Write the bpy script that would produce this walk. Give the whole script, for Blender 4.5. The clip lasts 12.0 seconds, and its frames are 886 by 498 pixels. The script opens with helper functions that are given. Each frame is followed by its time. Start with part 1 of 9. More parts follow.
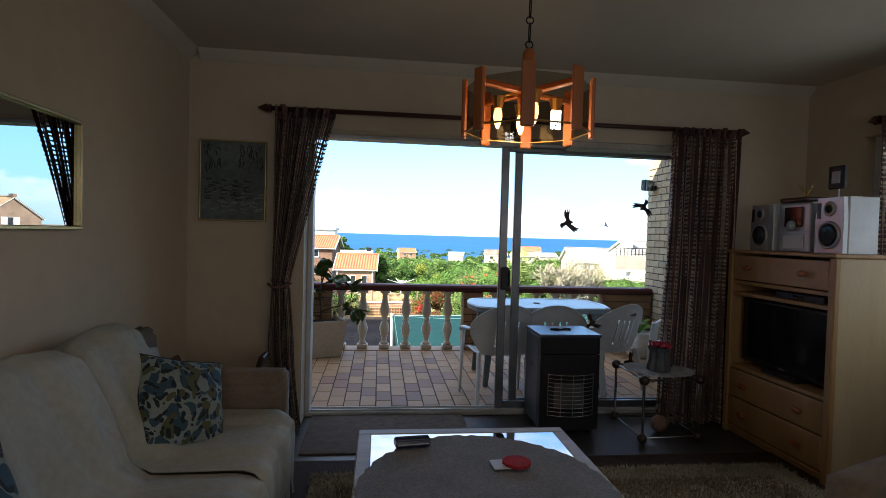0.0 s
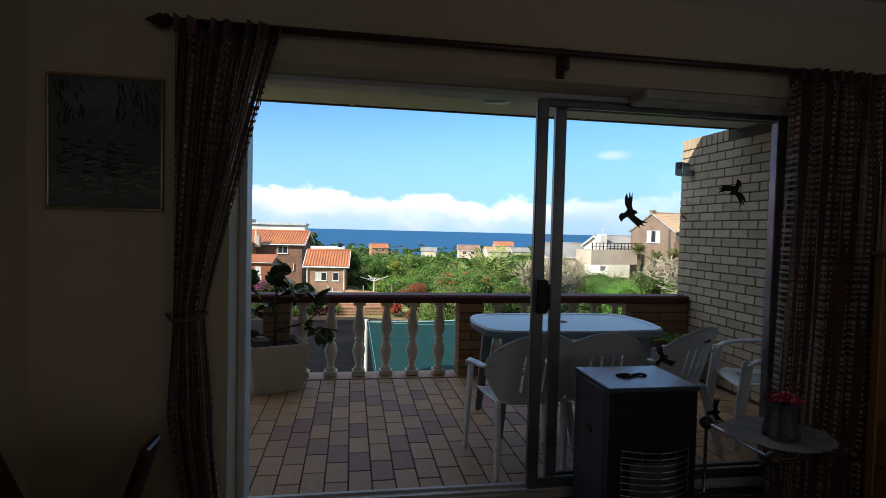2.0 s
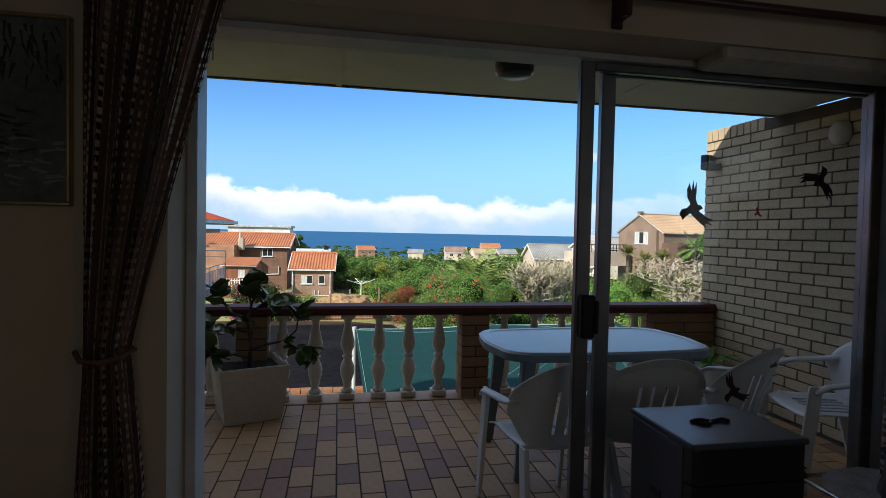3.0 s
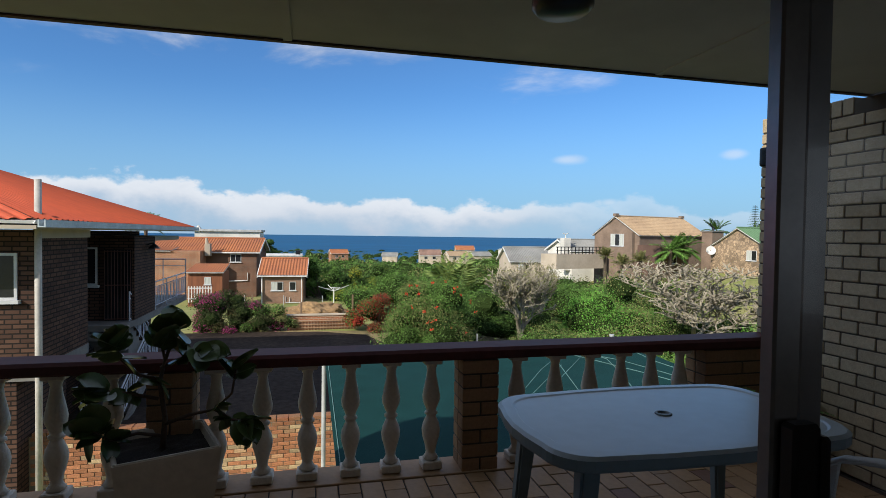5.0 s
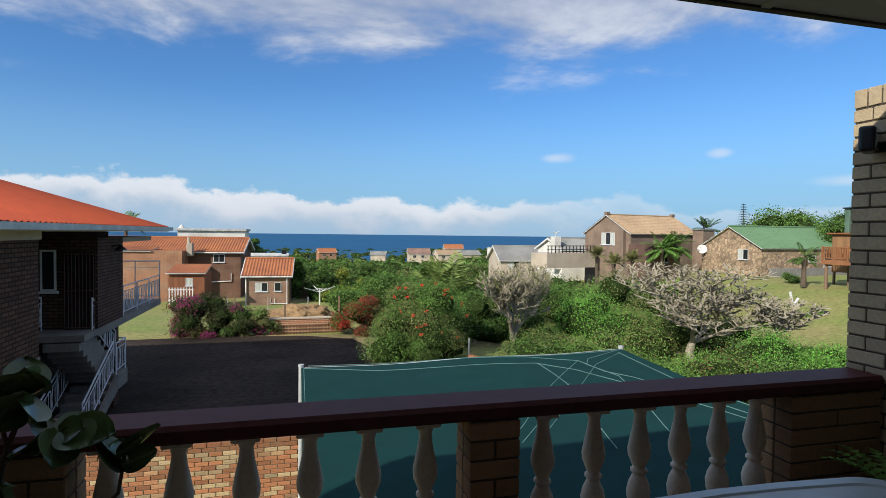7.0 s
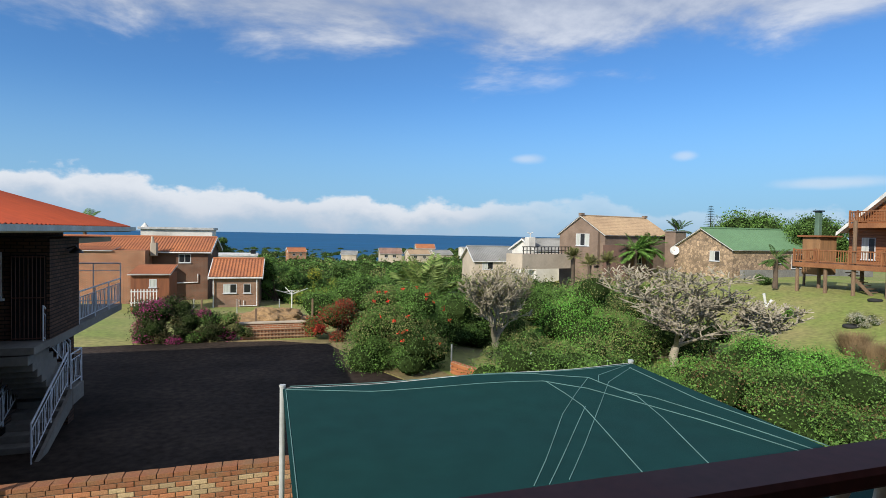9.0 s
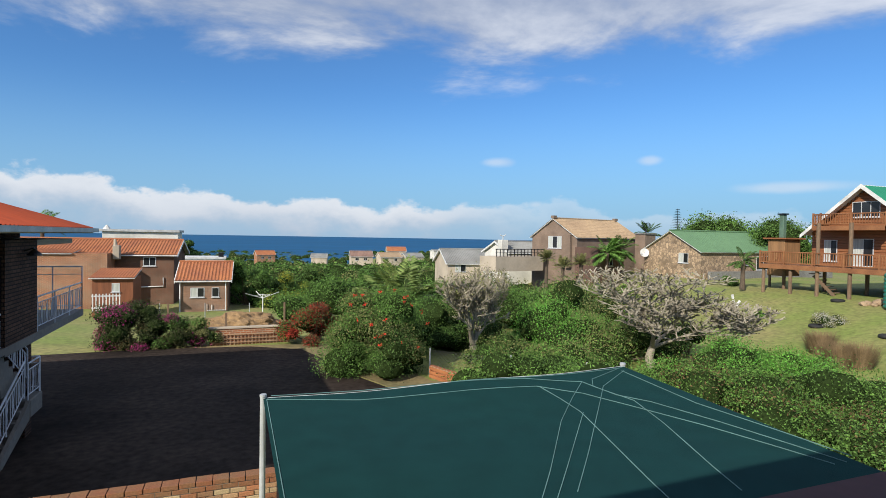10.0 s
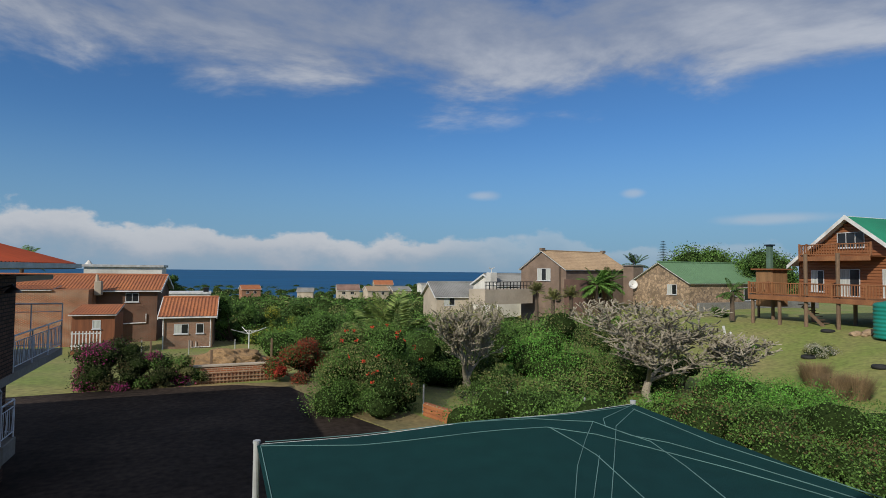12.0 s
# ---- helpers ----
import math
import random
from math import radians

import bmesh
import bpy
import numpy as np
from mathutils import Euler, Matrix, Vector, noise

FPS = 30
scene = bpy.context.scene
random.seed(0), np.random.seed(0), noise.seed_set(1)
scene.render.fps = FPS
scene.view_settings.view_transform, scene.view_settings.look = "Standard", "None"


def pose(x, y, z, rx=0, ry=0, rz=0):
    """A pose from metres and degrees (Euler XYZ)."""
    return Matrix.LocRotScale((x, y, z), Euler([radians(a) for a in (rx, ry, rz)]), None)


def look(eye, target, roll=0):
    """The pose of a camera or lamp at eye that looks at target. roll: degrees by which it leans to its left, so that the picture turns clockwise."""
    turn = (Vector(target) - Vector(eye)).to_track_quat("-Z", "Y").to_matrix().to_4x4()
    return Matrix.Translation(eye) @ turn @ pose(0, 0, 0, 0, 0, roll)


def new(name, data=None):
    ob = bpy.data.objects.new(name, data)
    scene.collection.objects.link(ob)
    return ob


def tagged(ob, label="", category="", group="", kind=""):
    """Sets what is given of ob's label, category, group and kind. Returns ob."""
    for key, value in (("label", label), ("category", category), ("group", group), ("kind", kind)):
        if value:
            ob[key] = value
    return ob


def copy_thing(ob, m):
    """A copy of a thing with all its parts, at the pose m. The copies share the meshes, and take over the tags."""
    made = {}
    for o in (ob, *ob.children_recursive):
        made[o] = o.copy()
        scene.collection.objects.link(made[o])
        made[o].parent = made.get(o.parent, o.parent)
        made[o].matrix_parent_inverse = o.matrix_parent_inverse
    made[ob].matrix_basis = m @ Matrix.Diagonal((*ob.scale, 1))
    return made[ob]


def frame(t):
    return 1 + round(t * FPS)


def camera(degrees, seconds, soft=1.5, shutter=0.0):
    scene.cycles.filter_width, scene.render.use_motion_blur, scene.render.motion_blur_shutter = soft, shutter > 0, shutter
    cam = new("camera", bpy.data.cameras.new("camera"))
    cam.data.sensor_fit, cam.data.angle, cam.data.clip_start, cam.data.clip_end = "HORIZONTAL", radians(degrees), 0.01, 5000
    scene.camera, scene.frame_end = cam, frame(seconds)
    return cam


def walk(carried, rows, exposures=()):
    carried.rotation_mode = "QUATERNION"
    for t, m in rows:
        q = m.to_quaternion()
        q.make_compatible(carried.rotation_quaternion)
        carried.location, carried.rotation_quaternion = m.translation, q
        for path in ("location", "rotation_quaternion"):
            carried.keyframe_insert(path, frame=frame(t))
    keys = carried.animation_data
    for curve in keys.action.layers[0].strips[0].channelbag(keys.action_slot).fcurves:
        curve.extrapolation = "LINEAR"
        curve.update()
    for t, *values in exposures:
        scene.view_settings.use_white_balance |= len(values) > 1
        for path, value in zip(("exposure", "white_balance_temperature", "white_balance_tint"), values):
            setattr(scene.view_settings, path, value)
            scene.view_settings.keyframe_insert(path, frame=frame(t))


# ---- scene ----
cam = camera(77.8, 12.0, soft=0.6)
PATH = [
    (0, (0.489, -4.125, 1.368), (0.719, -2.139, 1.313), 1.6),
    (0.5, (0.477, -3.769, 1.384), (0.757, -1.789, 1.323), 1.5),
    (1, (0.468, -3.41, 1.369), (0.759, -1.432, 1.303), 1.4),
    (1.5, (0.454, -3.068, 1.383), (0.764, -1.094, 1.313), 1.5),
    (2, (0.482, -2.699, 1.37), (0.812, -0.728, 1.3), 1.4),
    (2.5, (0.484, -2.359, 1.357), (0.833, -0.391, 1.284), 1.2),
    (3, (0.476, -2.042, 1.363), (0.854, -0.078, 1.301), 1.2),
    (5, (0.58, -0.85, 1.456), (1.05, 1.093, 1.405), 0.8),
    (5.5, (0.629, -0.625, 1.44), (1.114, 1.314, 1.386), 0.8),
    (6, (0.684, -0.36, 1.468), (1.184, 1.575, 1.415), 0.7),
    (6.5, (0.739, -0.109, 1.478), (1.246, 1.825, 1.423), 0.7),
    (7, (0.778, 0.158, 1.506), (1.288, 2.091, 1.45), 0.7),
    (9, (0.603, 1.069, 1.575), (1.215, 2.972, 1.519), 1.0),
    (9.5, (0.526, 1.295, 1.562), (1.184, 3.183, 1.511), 1.0),
    (10, (0.457, 1.456, 1.535), (1.169, 3.324, 1.491), 1.0),
    (10.5, (0.409, 1.564, 1.541), (1.143, 3.424, 1.499), 0.9),
    (11, (0.374, 1.669, 1.569), (1.121, 3.524, 1.548), 0.8),
    (11.5, (0.364, 1.764, 1.555), (1.116, 3.617, 1.583), 0.7),
    (12, (0.35, 1.803, 1.539), (1.105, 3.653, 1.616), 0.6),
]
walk(cam, [(t, look(e, g, r)) for t, e, g, r in PATH])
EXPOSURE = [(0, 2.0), (0.5, 1.6), (1, 1.25), (1.5, 0.95), (2.5, 0.75), (3.2, 0.6), (5, 0.2), (10.8, 0.12), (11.5, -0.22), (12, -0.45)]
for t_key, stops in EXPOSURE:
    scene.view_settings.exposure = stops
    scene.view_settings.keyframe_insert("exposure", frame=frame(t_key))

# ---- world and sun ----
SUN = Vector((-1.36, -0.96, 1.0)).normalized()
SKY_STRENGTH, SUN_STRENGTH = 0.10, 5.0
sun_data = bpy.data.lights.new("sun", "SUN")
sun_data.energy, sun_data.angle, sun_data.color = SUN_STRENGTH, radians(0.53), (1.0, 0.93, 0.82)
sun_lamp = new("sun", sun_data)
sun_lamp.matrix_world = look(SUN * 50, (0, 0, 0))

world = bpy.data.worlds.new("world")
scene.world = world
world.use_nodes = True


def make_world():
    nt = world.node_tree
    nt.nodes.clear()
    N, L = nt.nodes.new, nt.links.new
    out, bg = N("ShaderNodeOutputWorld"), N("ShaderNodeBackground")
    sky = N("ShaderNodeTexSky")
    sky.sky_type, sky.sun_disc = "NISHITA", False
    sky.sun_elevation = math.asin(SUN.z)
    sky.sun_rotation = math.atan2(SUN.x, SUN.y)
    sky.air_density, sky.dust_density, sky.ozone_density = 1.0, 0.3, 2.5
    tc, sep = N("ShaderNodeTexCoord"), N("ShaderNodeSeparateXYZ")
    L(tc.outputs["Generated"], sep.inputs[0])

    def mth(op, a, b=None, c=None):
        n = N("ShaderNodeMath")
        n.operation = op
        for i, v in enumerate((a, b, c)):
            if v is None:
                continue
            if isinstance(v, (int, float)):
                n.inputs[i].default_value = v
            else:
                L(v, n.inputs[i])
        return n.outputs[0]

    def ramp(v, a, b, lo=0.0, hi=1.0):
        n = N("ShaderNodeMapRange")
        n.interpolation_type = "SMOOTHSTEP"
        L(v, n.inputs[0])
        for i, w in enumerate((a, b, lo, hi)):
            n.inputs[i + 1].default_value = w
        return n.outputs[0]

    z = sep.outputs[2]
    # high broken cloud deck: the way through the sky is carried to a flat layer
    zc = mth("ADD", mth("MAXIMUM", z, 0.0), 0.06)
    u, v = mth("DIVIDE", sep.outputs[0], zc), mth("DIVIDE", sep.outputs[1], zc)
    comb = N("ShaderNodeCombineXYZ")
    L(u, comb.inputs[0]), L(v, comb.inputs[1])
    noise_a = N("ShaderNodeTexNoise")
    noise_a.inputs["Scale"].default_value = 1.15
    noise_a.inputs["Detail"].default_value = 9
    noise_a.inputs["Roughness"].default_value = 0.58
    noise_a.inputs["Distortion"].default_value = 0.25
    L(comb.outputs[0], noise_a.inputs["Vector"])
    deck = mth("MULTIPLY", ramp(mth("ADD", noise_a.outputs["Fac"], ramp(z, 0.22, 0.40, -0.10, 0.24)), 0.5, 0.74, 0, 0.8), ramp(z, 0.2, 0.3))
    # low bank of cumulus over the sea, its tops heaped up and its foot lost in haze
    mp = N("ShaderNodeMapping")
    mp.inputs["Scale"].default_value = (6.5, 6.5, 10.5)
    mp.inputs["Location"].default_value = (0.7, 0.2, 0.0)
    L(tc.outputs["Generated"], mp.inputs[0])
    noise_b = N("ShaderNodeTexNoise")
    noise_b.inputs["Scale"].default_value = 1.0
    noise_b.inputs["Detail"].default_value = 8
    noise_b.inputs["Roughness"].default_value = 0.58
    L(mp.outputs[0], noise_b.inputs["Vector"])
    heap = N("ShaderNodeTexNoise")
    heap.inputs["Scale"].default_value = 3.2
    heap.inputs["Detail"].default_value = 1
    L(tc.outputs["Generated"], heap.inputs["Vector"])
    # the height of the tops: highest towards the left of the view, low to the right
    left_more = ramp(sep.outputs[0], -0.1, 0.62, 0.068, 0.052)
    crest = mth("ADD", left_more, mth("MULTIPLY", mth("SUBTRACT", heap.outputs["Fac"], 0.5), 0.07))
    crest = mth("ADD", crest, mth("MULTIPLY", mth("SUBTRACT", noise_b.outputs["Fac"], 0.5), 0.14))
    below = mth("SUBTRACT", crest, z)
    bank = mth("MULTIPLY", ramp(below, 0.0, 0.013, 0, 0.88), ramp(below, 0.02, 0.075, 1.0, 0.3))
    bank = mth("MULTIPLY", bank, ramp(sep.outputs[0], 0.28, 0.55, 1.0, 0.35))
    # a few small loose puffs above it
    for px, pz, rx, rz in ((0.437, 0.135, 0.030, 0.010), (0.655, 0.135, 0.018, 0.010), (0.795, 0.085, 0.060, 0.011), (0.505, 0.060, 0.020, 0.009)):
        ax = mth("DIVIDE", mth("SUBTRACT", sep.outputs[0], px), rx)
        az = mth("DIVIDE", mth("SUBTRACT", z, pz), rz)
        far = mth("SQRT", mth("ADD", mth("MULTIPLY", ax, ax), mth("MULTIPLY", az, az)))
        far = mth("ADD", far, mth("MULTIPLY", mth("SUBTRACT", noise_b.outputs["Fac"], 0.5), 1.6))
        puff = mth("MULTIPLY", ramp(far, 0.2, 1.15, 0.42, 0.0), ramp(sep.outputs[1], 0.0, 0.1))
        bank = mth("MAXIMUM", bank, puff)
    total = mth("MAXIMUM", deck, bank)
    shade = N("ShaderNodeMix")
    shade.data_type = "RGBA"
    shade.inputs[6].default_value = (3.6, 4.1, 5.2, 1)
    shade.inputs[7].default_value = (7.4, 7.6, 8.0, 1)
    high = ramp(z, 0.15, 0.22)
    lit_low = mth("MULTIPLY", ramp(below, 0.004, 0.06, 1.0, 0.35), ramp(noise_b.outputs["Fac"], 0.3, 0.55, 0.7, 1.0))
    lit_high = ramp(noise_a.outputs["Fac"], 0.45, 0.7)
    L(mth("ADD", mth("MULTIPLY", high, lit_high), mth("MULTIPLY", mth("SUBTRACT", 1.0, high), lit_low)), shade.inputs[0])
    mix = N("ShaderNodeMix")
    mix.data_type = "RGBA"
    L(total, mix.inputs[0])
    tint = N("ShaderNodeMix")
    tint.data_type, tint.blend_type = "RGBA", "MULTIPLY"
    tint.inputs[0].default_value = 1.0
    tint.inputs[7].default_value = (0.52, 0.88, 1.25, 1)
    L(sky.outputs[0], tint.inputs[6])
    haze = N("ShaderNodeMix")
    haze.data_type = "RGBA"
    haze.inputs[7].default_value = (2.4, 4.3, 6.4, 1)
    L(ramp(z, 0.0, 0.26, 0.85, 0.0), haze.inputs[0])
    L(tint.outputs[2], haze.inputs[6])
    L(haze.outputs[2], mix.inputs[6])
    L(shade.outputs[2], mix.inputs[7])
    L(mix.outputs[2], bg.inputs[0])
    bg.inputs[1].default_value = SKY_STRENGTH
    L(bg.outputs[0], out.inputs[0])


make_world()

# ---- materials ----
MATS = {}


def mat(name, color, rough=0.6, metal=0.0, vary=0.15, scale=8.0, bump=0.0, bump_scale=None, spec=0.5, color2=None, per_object=0.0, per_island=0.0, emit=None, coat=0.0, stretch=(1, 1, 1), transmit=0.0, island_color=None):
    """A surface with two scales of variation in colour, a fine relief, and variation from piece to piece."""
    if name in MATS:
        return MATS[name]
    m = bpy.data.materials.new(name)
    MATS[name] = m
    m.use_nodes = True
    nt = m.node_tree
    N, L = nt.nodes.new, nt.links.new
    bsdf = nt.nodes["Principled BSDF"]
    bsdf.inputs["Roughness"].default_value = rough
    bsdf.inputs["Metallic"].default_value = metal
    bsdf.inputs["Specular IOR Level"].default_value = spec
    bsdf.inputs["Coat Weight"].default_value = coat
    bsdf.inputs["Transmission Weight"].default_value = transmit
    tc, mp = N("ShaderNodeTexCoord"), N("ShaderNodeMapping")
    mp.inputs["Scale"].default_value = stretch
    L(tc.outputs["Object"], mp.inputs[0])
    big, fine = N("ShaderNodeTexNoise"), N("ShaderNodeTexNoise")
    for n, s, d in ((big, scale * 0.22, 5), (fine, scale * 3.0, 6)):
        n.inputs["Scale"].default_value = s
        n.inputs["Detail"].default_value = d
        L(mp.outputs[0], n.inputs["Vector"])
    c2 = color2 or tuple(c * 0.6 for c in color)
    mixc = N("ShaderNodeMix")
    mixc.data_type = "RGBA"
    mixc.inputs[6].default_value = (*color, 1)
    mixc.inputs[7].default_value = (*c2, 1)
    fac = N("ShaderNodeMapRange")
    fac.inputs[1].default_value, fac.inputs[2].default_value = 0.35, 0.75
    L(big.outputs["Fac"], fac.inputs[0])
    L(fac.outputs[0], mixc.inputs[0])
    val = N("ShaderNodeMapRange")
    val.inputs[1].default_value, val.inputs[2].default_value = 0.25, 0.75
    val.inputs[3].default_value, val.inputs[4].default_value = 1 - vary, 1 + vary
    L(fine.outputs["Fac"], val.inputs[0])
    hsv = N("ShaderNodeHueSaturation")
    L(mixc.outputs[2], hsv.inputs["Color"])
    value = val.outputs[0]
    if per_object or per_island:
        src = N("ShaderNodeObjectInfo").outputs["Random"] if per_object else N("ShaderNodeNewGeometry").outputs["Random Per Island"]
        r = N("ShaderNodeMapRange")
        amount = per_object or per_island
        r.inputs[3].default_value, r.inputs[4].default_value = 1 - amount, 1 + amount
        L(src, r.inputs[0])
        mul = N("ShaderNodeMath")
        mul.operation = "MULTIPLY"
        L(value, mul.inputs[0]), L(r.outputs[0], mul.inputs[1])
        value = mul.outputs[0]
        if island_color:
            extra = N("ShaderNodeMix")
            extra.data_type = "RGBA"
            step = N("ShaderNodeMapRange")
            step.inputs[1].default_value, step.inputs[2].default_value = 0.55, 0.75
            frac = N("ShaderNodeMath")
            frac.operation = "FRACT"
            m7 = N("ShaderNodeMath")
            m7.operation = "MULTIPLY"
            m7.inputs[1].default_value = 7.31
            L(src, m7.inputs[0]), L(m7.outputs[0], frac.inputs[0]), L(frac.outputs[0], step.inputs[0])
            L(step.outputs[0], extra.inputs[0])
            L(mixc.outputs[2], extra.inputs[6])
            extra.inputs[7].default_value = (*island_color, 1)
            L(extra.outputs[2], hsv.inputs["Color"])
    L(value, hsv.inputs["Value"])
    L(hsv.outputs[0], bsdf.inputs["Base Color"])
    if bump:
        b = N("ShaderNodeBump")
        b.inputs["Strength"].default_value = min(1.0, bump)
        b.inputs["Distance"].default_value = 0.01
        bn = N("ShaderNodeTexNoise")
        bn.inputs["Scale"].default_value = bump_scale or scale * 6
        bn.inputs["Detail"].default_value = 5
        L(mp.outputs[0], bn.inputs["Vector"])
        L(bn.outputs["Fac"], b.inputs["Height"])
        L(b.outputs[0], bsdf.inputs["Normal"])
    if emit:
        bsdf.inputs["Emission Color"].default_value = (*emit[0], 1)
        bsdf.inputs["Emission Strength"].default_value = emit[1]
    return m


def brick_mat(name, c1, c2, mortar, width=0.232, height=0.083, axis="x", joint=0.011, rough=0.85):
    """Coursed brickwork for walls too far off to tell the bricks apart."""
    if name in MATS:
        return MATS[name]
    m = bpy.data.materials.new(name)
    MATS[name] = m
    m.use_nodes = True
    nt = m.node_tree
    N, L = nt.nodes.new, nt.links.new
    bsdf = nt.nodes["Principled BSDF"]
    bsdf.inputs["Roughness"].default_value = rough
    bsdf.inputs["Specular IOR Level"].default_value = 0.2
    tc, sep, comb = N("ShaderNodeTexCoord"), N("ShaderNodeSeparateXYZ"), N("ShaderNodeCombineXYZ")
    L(tc.outputs["Object"], sep.inputs[0])
    add = N("ShaderNodeMath")
    add.operation = "ADD"
    L(sep.outputs[0], add.inputs[0]), L(sep.outputs[1], add.inputs[1])
    L(add.outputs[0], comb.inputs[0]), L(sep.outputs[2], comb.inputs[1])
    br = N("ShaderNodeTexBrick")
    br.inputs["Scale"].default_value = 1.0
    br.inputs["Brick Width"].default_value = width
    br.inputs["Row Height"].default_value = height
    br.inputs["Mortar Size"].default_value = joint
    br.inputs["Mortar Smooth"].default_value = 0.3
    br.inputs["Bias"].default_value = 0.0
    br.inputs["Color1"].default_value = (*c1, 1)
    br.inputs["Color2"].default_value = (*c2, 1)
    br.inputs["Mortar"].default_value = (*mortar, 1)
    L(comb.outputs[0], br.inputs["Vector"])
    ns = N("ShaderNodeTexNoise")
    ns.inputs["Scale"].default_value = 0.9
    ns.inputs["Detail"].default_value = 8
    L(tc.outputs["Object"], ns.inputs["Vector"])
    mr = N("ShaderNodeMapRange")
    mr.inputs[1].default_value, mr.inputs[2].default_value, mr.inputs[3].default_value, mr.inputs[4].default_value = 0.3, 0.7, 0.78, 1.18
    L(ns.outputs["Fac"], mr.inputs[0])
    hsv = N("ShaderNodeHueSaturation")
    L(br.outputs["Color"], hsv.inputs["Color"]), L(mr.outputs[0], hsv.inputs["Value"])
    L(hsv.outputs[0], bsdf.inputs["Base Color"])
    b = N("ShaderNodeBump")
    b.invert = True
    b.inputs["Strength"].default_value, b.inputs["Distance"].default_value = 0.7, 0.01
    L(br.outputs["Fac"], b.inputs["Height"]), L(b.outputs[0], bsdf.inputs["Normal"])
    return m


def glass_mat(name, color=(1, 1, 1), mirror=0.0, rough=0.0):
    """A thin pane: clear with Fresnel gloss."""
    if name in MATS:
        return MATS[name]
    m = bpy.data.materials.new(name)
    MATS[name] = m
    m.use_nodes = True
    nt = m.node_tree
    nt.nodes.clear()
    N, L = nt.nodes.new, nt.links.new
    out, mix, tr, gl, fr = N("ShaderNodeOutputMaterial"), N("ShaderNodeMixShader"), N("ShaderNodeBsdfTransparent"), N("ShaderNodeBsdfGlossy"), N("ShaderNodeLayerWeight")
    fr.inputs[0].default_value = 0.5
    tr.inputs[0].default_value = (*color, 1)
    gl.inputs["Roughness"].default_value = rough
    mx = N("ShaderNodeMath")
    mx.operation = "MAXIMUM"
    mx.inputs[1].default_value = max(mirror, 0.022)
    pw = N("ShaderNodeMath")
    pw.operation = "POWER"
    pw.inputs[1].default_value = 5.0
    L(fr.outputs["Facing"], pw.inputs[0])
    L(pw.outputs[0], mx.inputs[0])
    L(mx.outputs[0], mix.inputs[0]), L(tr.outputs[0], mix.inputs[1]), L(gl.outputs[0], mix.inputs[2]), L(mix.outputs[0], out.inputs[0])
    return m


PLASTER = mat("interior plaster", (0.50, 0.42, 0.31), 0.85, vary=0.05, scale=3, bump=0.15, bump_scale=60, color2=(0.46, 0.385, 0.28))
CEILING = mat("ceiling board", (0.52, 0.47, 0.38), 0.9, vary=0.04, scale=2, color2=(0.47, 0.42, 0.33))
SOFFIT = mat("painted soffit board", (0.62, 0.60, 0.53), 0.8, vary=0.05, scale=2)
SLATE = mat("dark floor tile", (0.055, 0.055, 0.058), 0.45, vary=0.2, scale=6, color2=(0.035, 0.036, 0.04), bump=0.1)
CARPET = mat("brown carpet", (0.05, 0.026, 0.018), 0.95, vary=0.5, scale=60, bump=0.8, bump_scale=300)
RUGM = mat("cream shag", (0.45, 0.40, 0.29), 0.95, vary=0.35, scale=30, bump=0.9, bump_scale=180)
MATM = mat("brown door mat", (0.16, 0.125, 0.10), 0.95, vary=0.25, scale=80, bump=0.5, bump_scale=400)
ALU = mat("anodised aluminium", (0.30, 0.31, 0.33), 0.35, 0.85, vary=0.06, scale=20)
ALU_LIGHT = mat("white painted frame", (0.60, 0.61, 0.62), 0.45, vary=0.05, scale=12)
BLACK = mat("black plastic", (0.012, 0.012, 0.014), 0.35, vary=0.2, scale=30)
GLASS = glass_mat("window glass")
MORTAR = mat("pale mortar", (0.20, 0.165, 0.12), 0.95, vary=0.15, scale=40, bump=0.5)
WALLJOINT = mat("dark brick joint", (0.085, 0.068, 0.05), 0.95, vary=0.2, scale=40, bump=0.5)
DARKJOINT = mat("dark tile joint", (0.045, 0.035, 0.03), 0.95, vary=0.2, scale=40)
FACEBRICK = mat("sand face brick", (0.46, 0.37, 0.235), 0.9, vary=0.13, scale=14, bump=0.5, bump_scale=110, color2=(0.33, 0.255, 0.165), per_object=0.14)
PIERBRICK = mat("brown face brick", (0.30, 0.175, 0.095), 0.9, vary=0.15, scale=14, bump=0.5, bump_scale=110, color2=(0.24, 0.135, 0.07), per_object=0.2)
YARDBRICK = mat("old red stock brick", (0.36, 0.135, 0.06), 0.92, vary=0.28, scale=16, bump=0.8, bump_scale=70, color2=(0.30, 0.17, 0.08), per_object=0.3, island_color=(0.40, 0.29, 0.16))
TILE_TAN = mat("tan quarry tile", (0.37, 0.22, 0.105), 0.6, vary=0.12, scale=9, color2=(0.30, 0.175, 0.085), per_object=0.12, bump=0.12)
TILE_PURPLE = mat("plum quarry tile", (0.24, 0.125, 0.075), 0.6, vary=0.12, scale=9, color2=(0.20, 0.105, 0.08), per_object=0.12, bump=0.12)
WHITE_PLASTER = mat("white cast baluster", (0.66, 0.60, 0.52), 0.75, vary=0.09, scale=18, bump=0.3, color2=(0.52, 0.46, 0.38))
RAILRED = mat("dark red painted rail", (0.085, 0.022, 0.020), 0.6, spec=0.18, vary=0.18, scale=5, color2=(0.065, 0.03, 0.03))
PLASTIC_W = mat("white garden plastic", (0.68, 0.70, 0.70), 0.4, vary=0.05, scale=6, color2=(0.58, 0.6, 0.6))
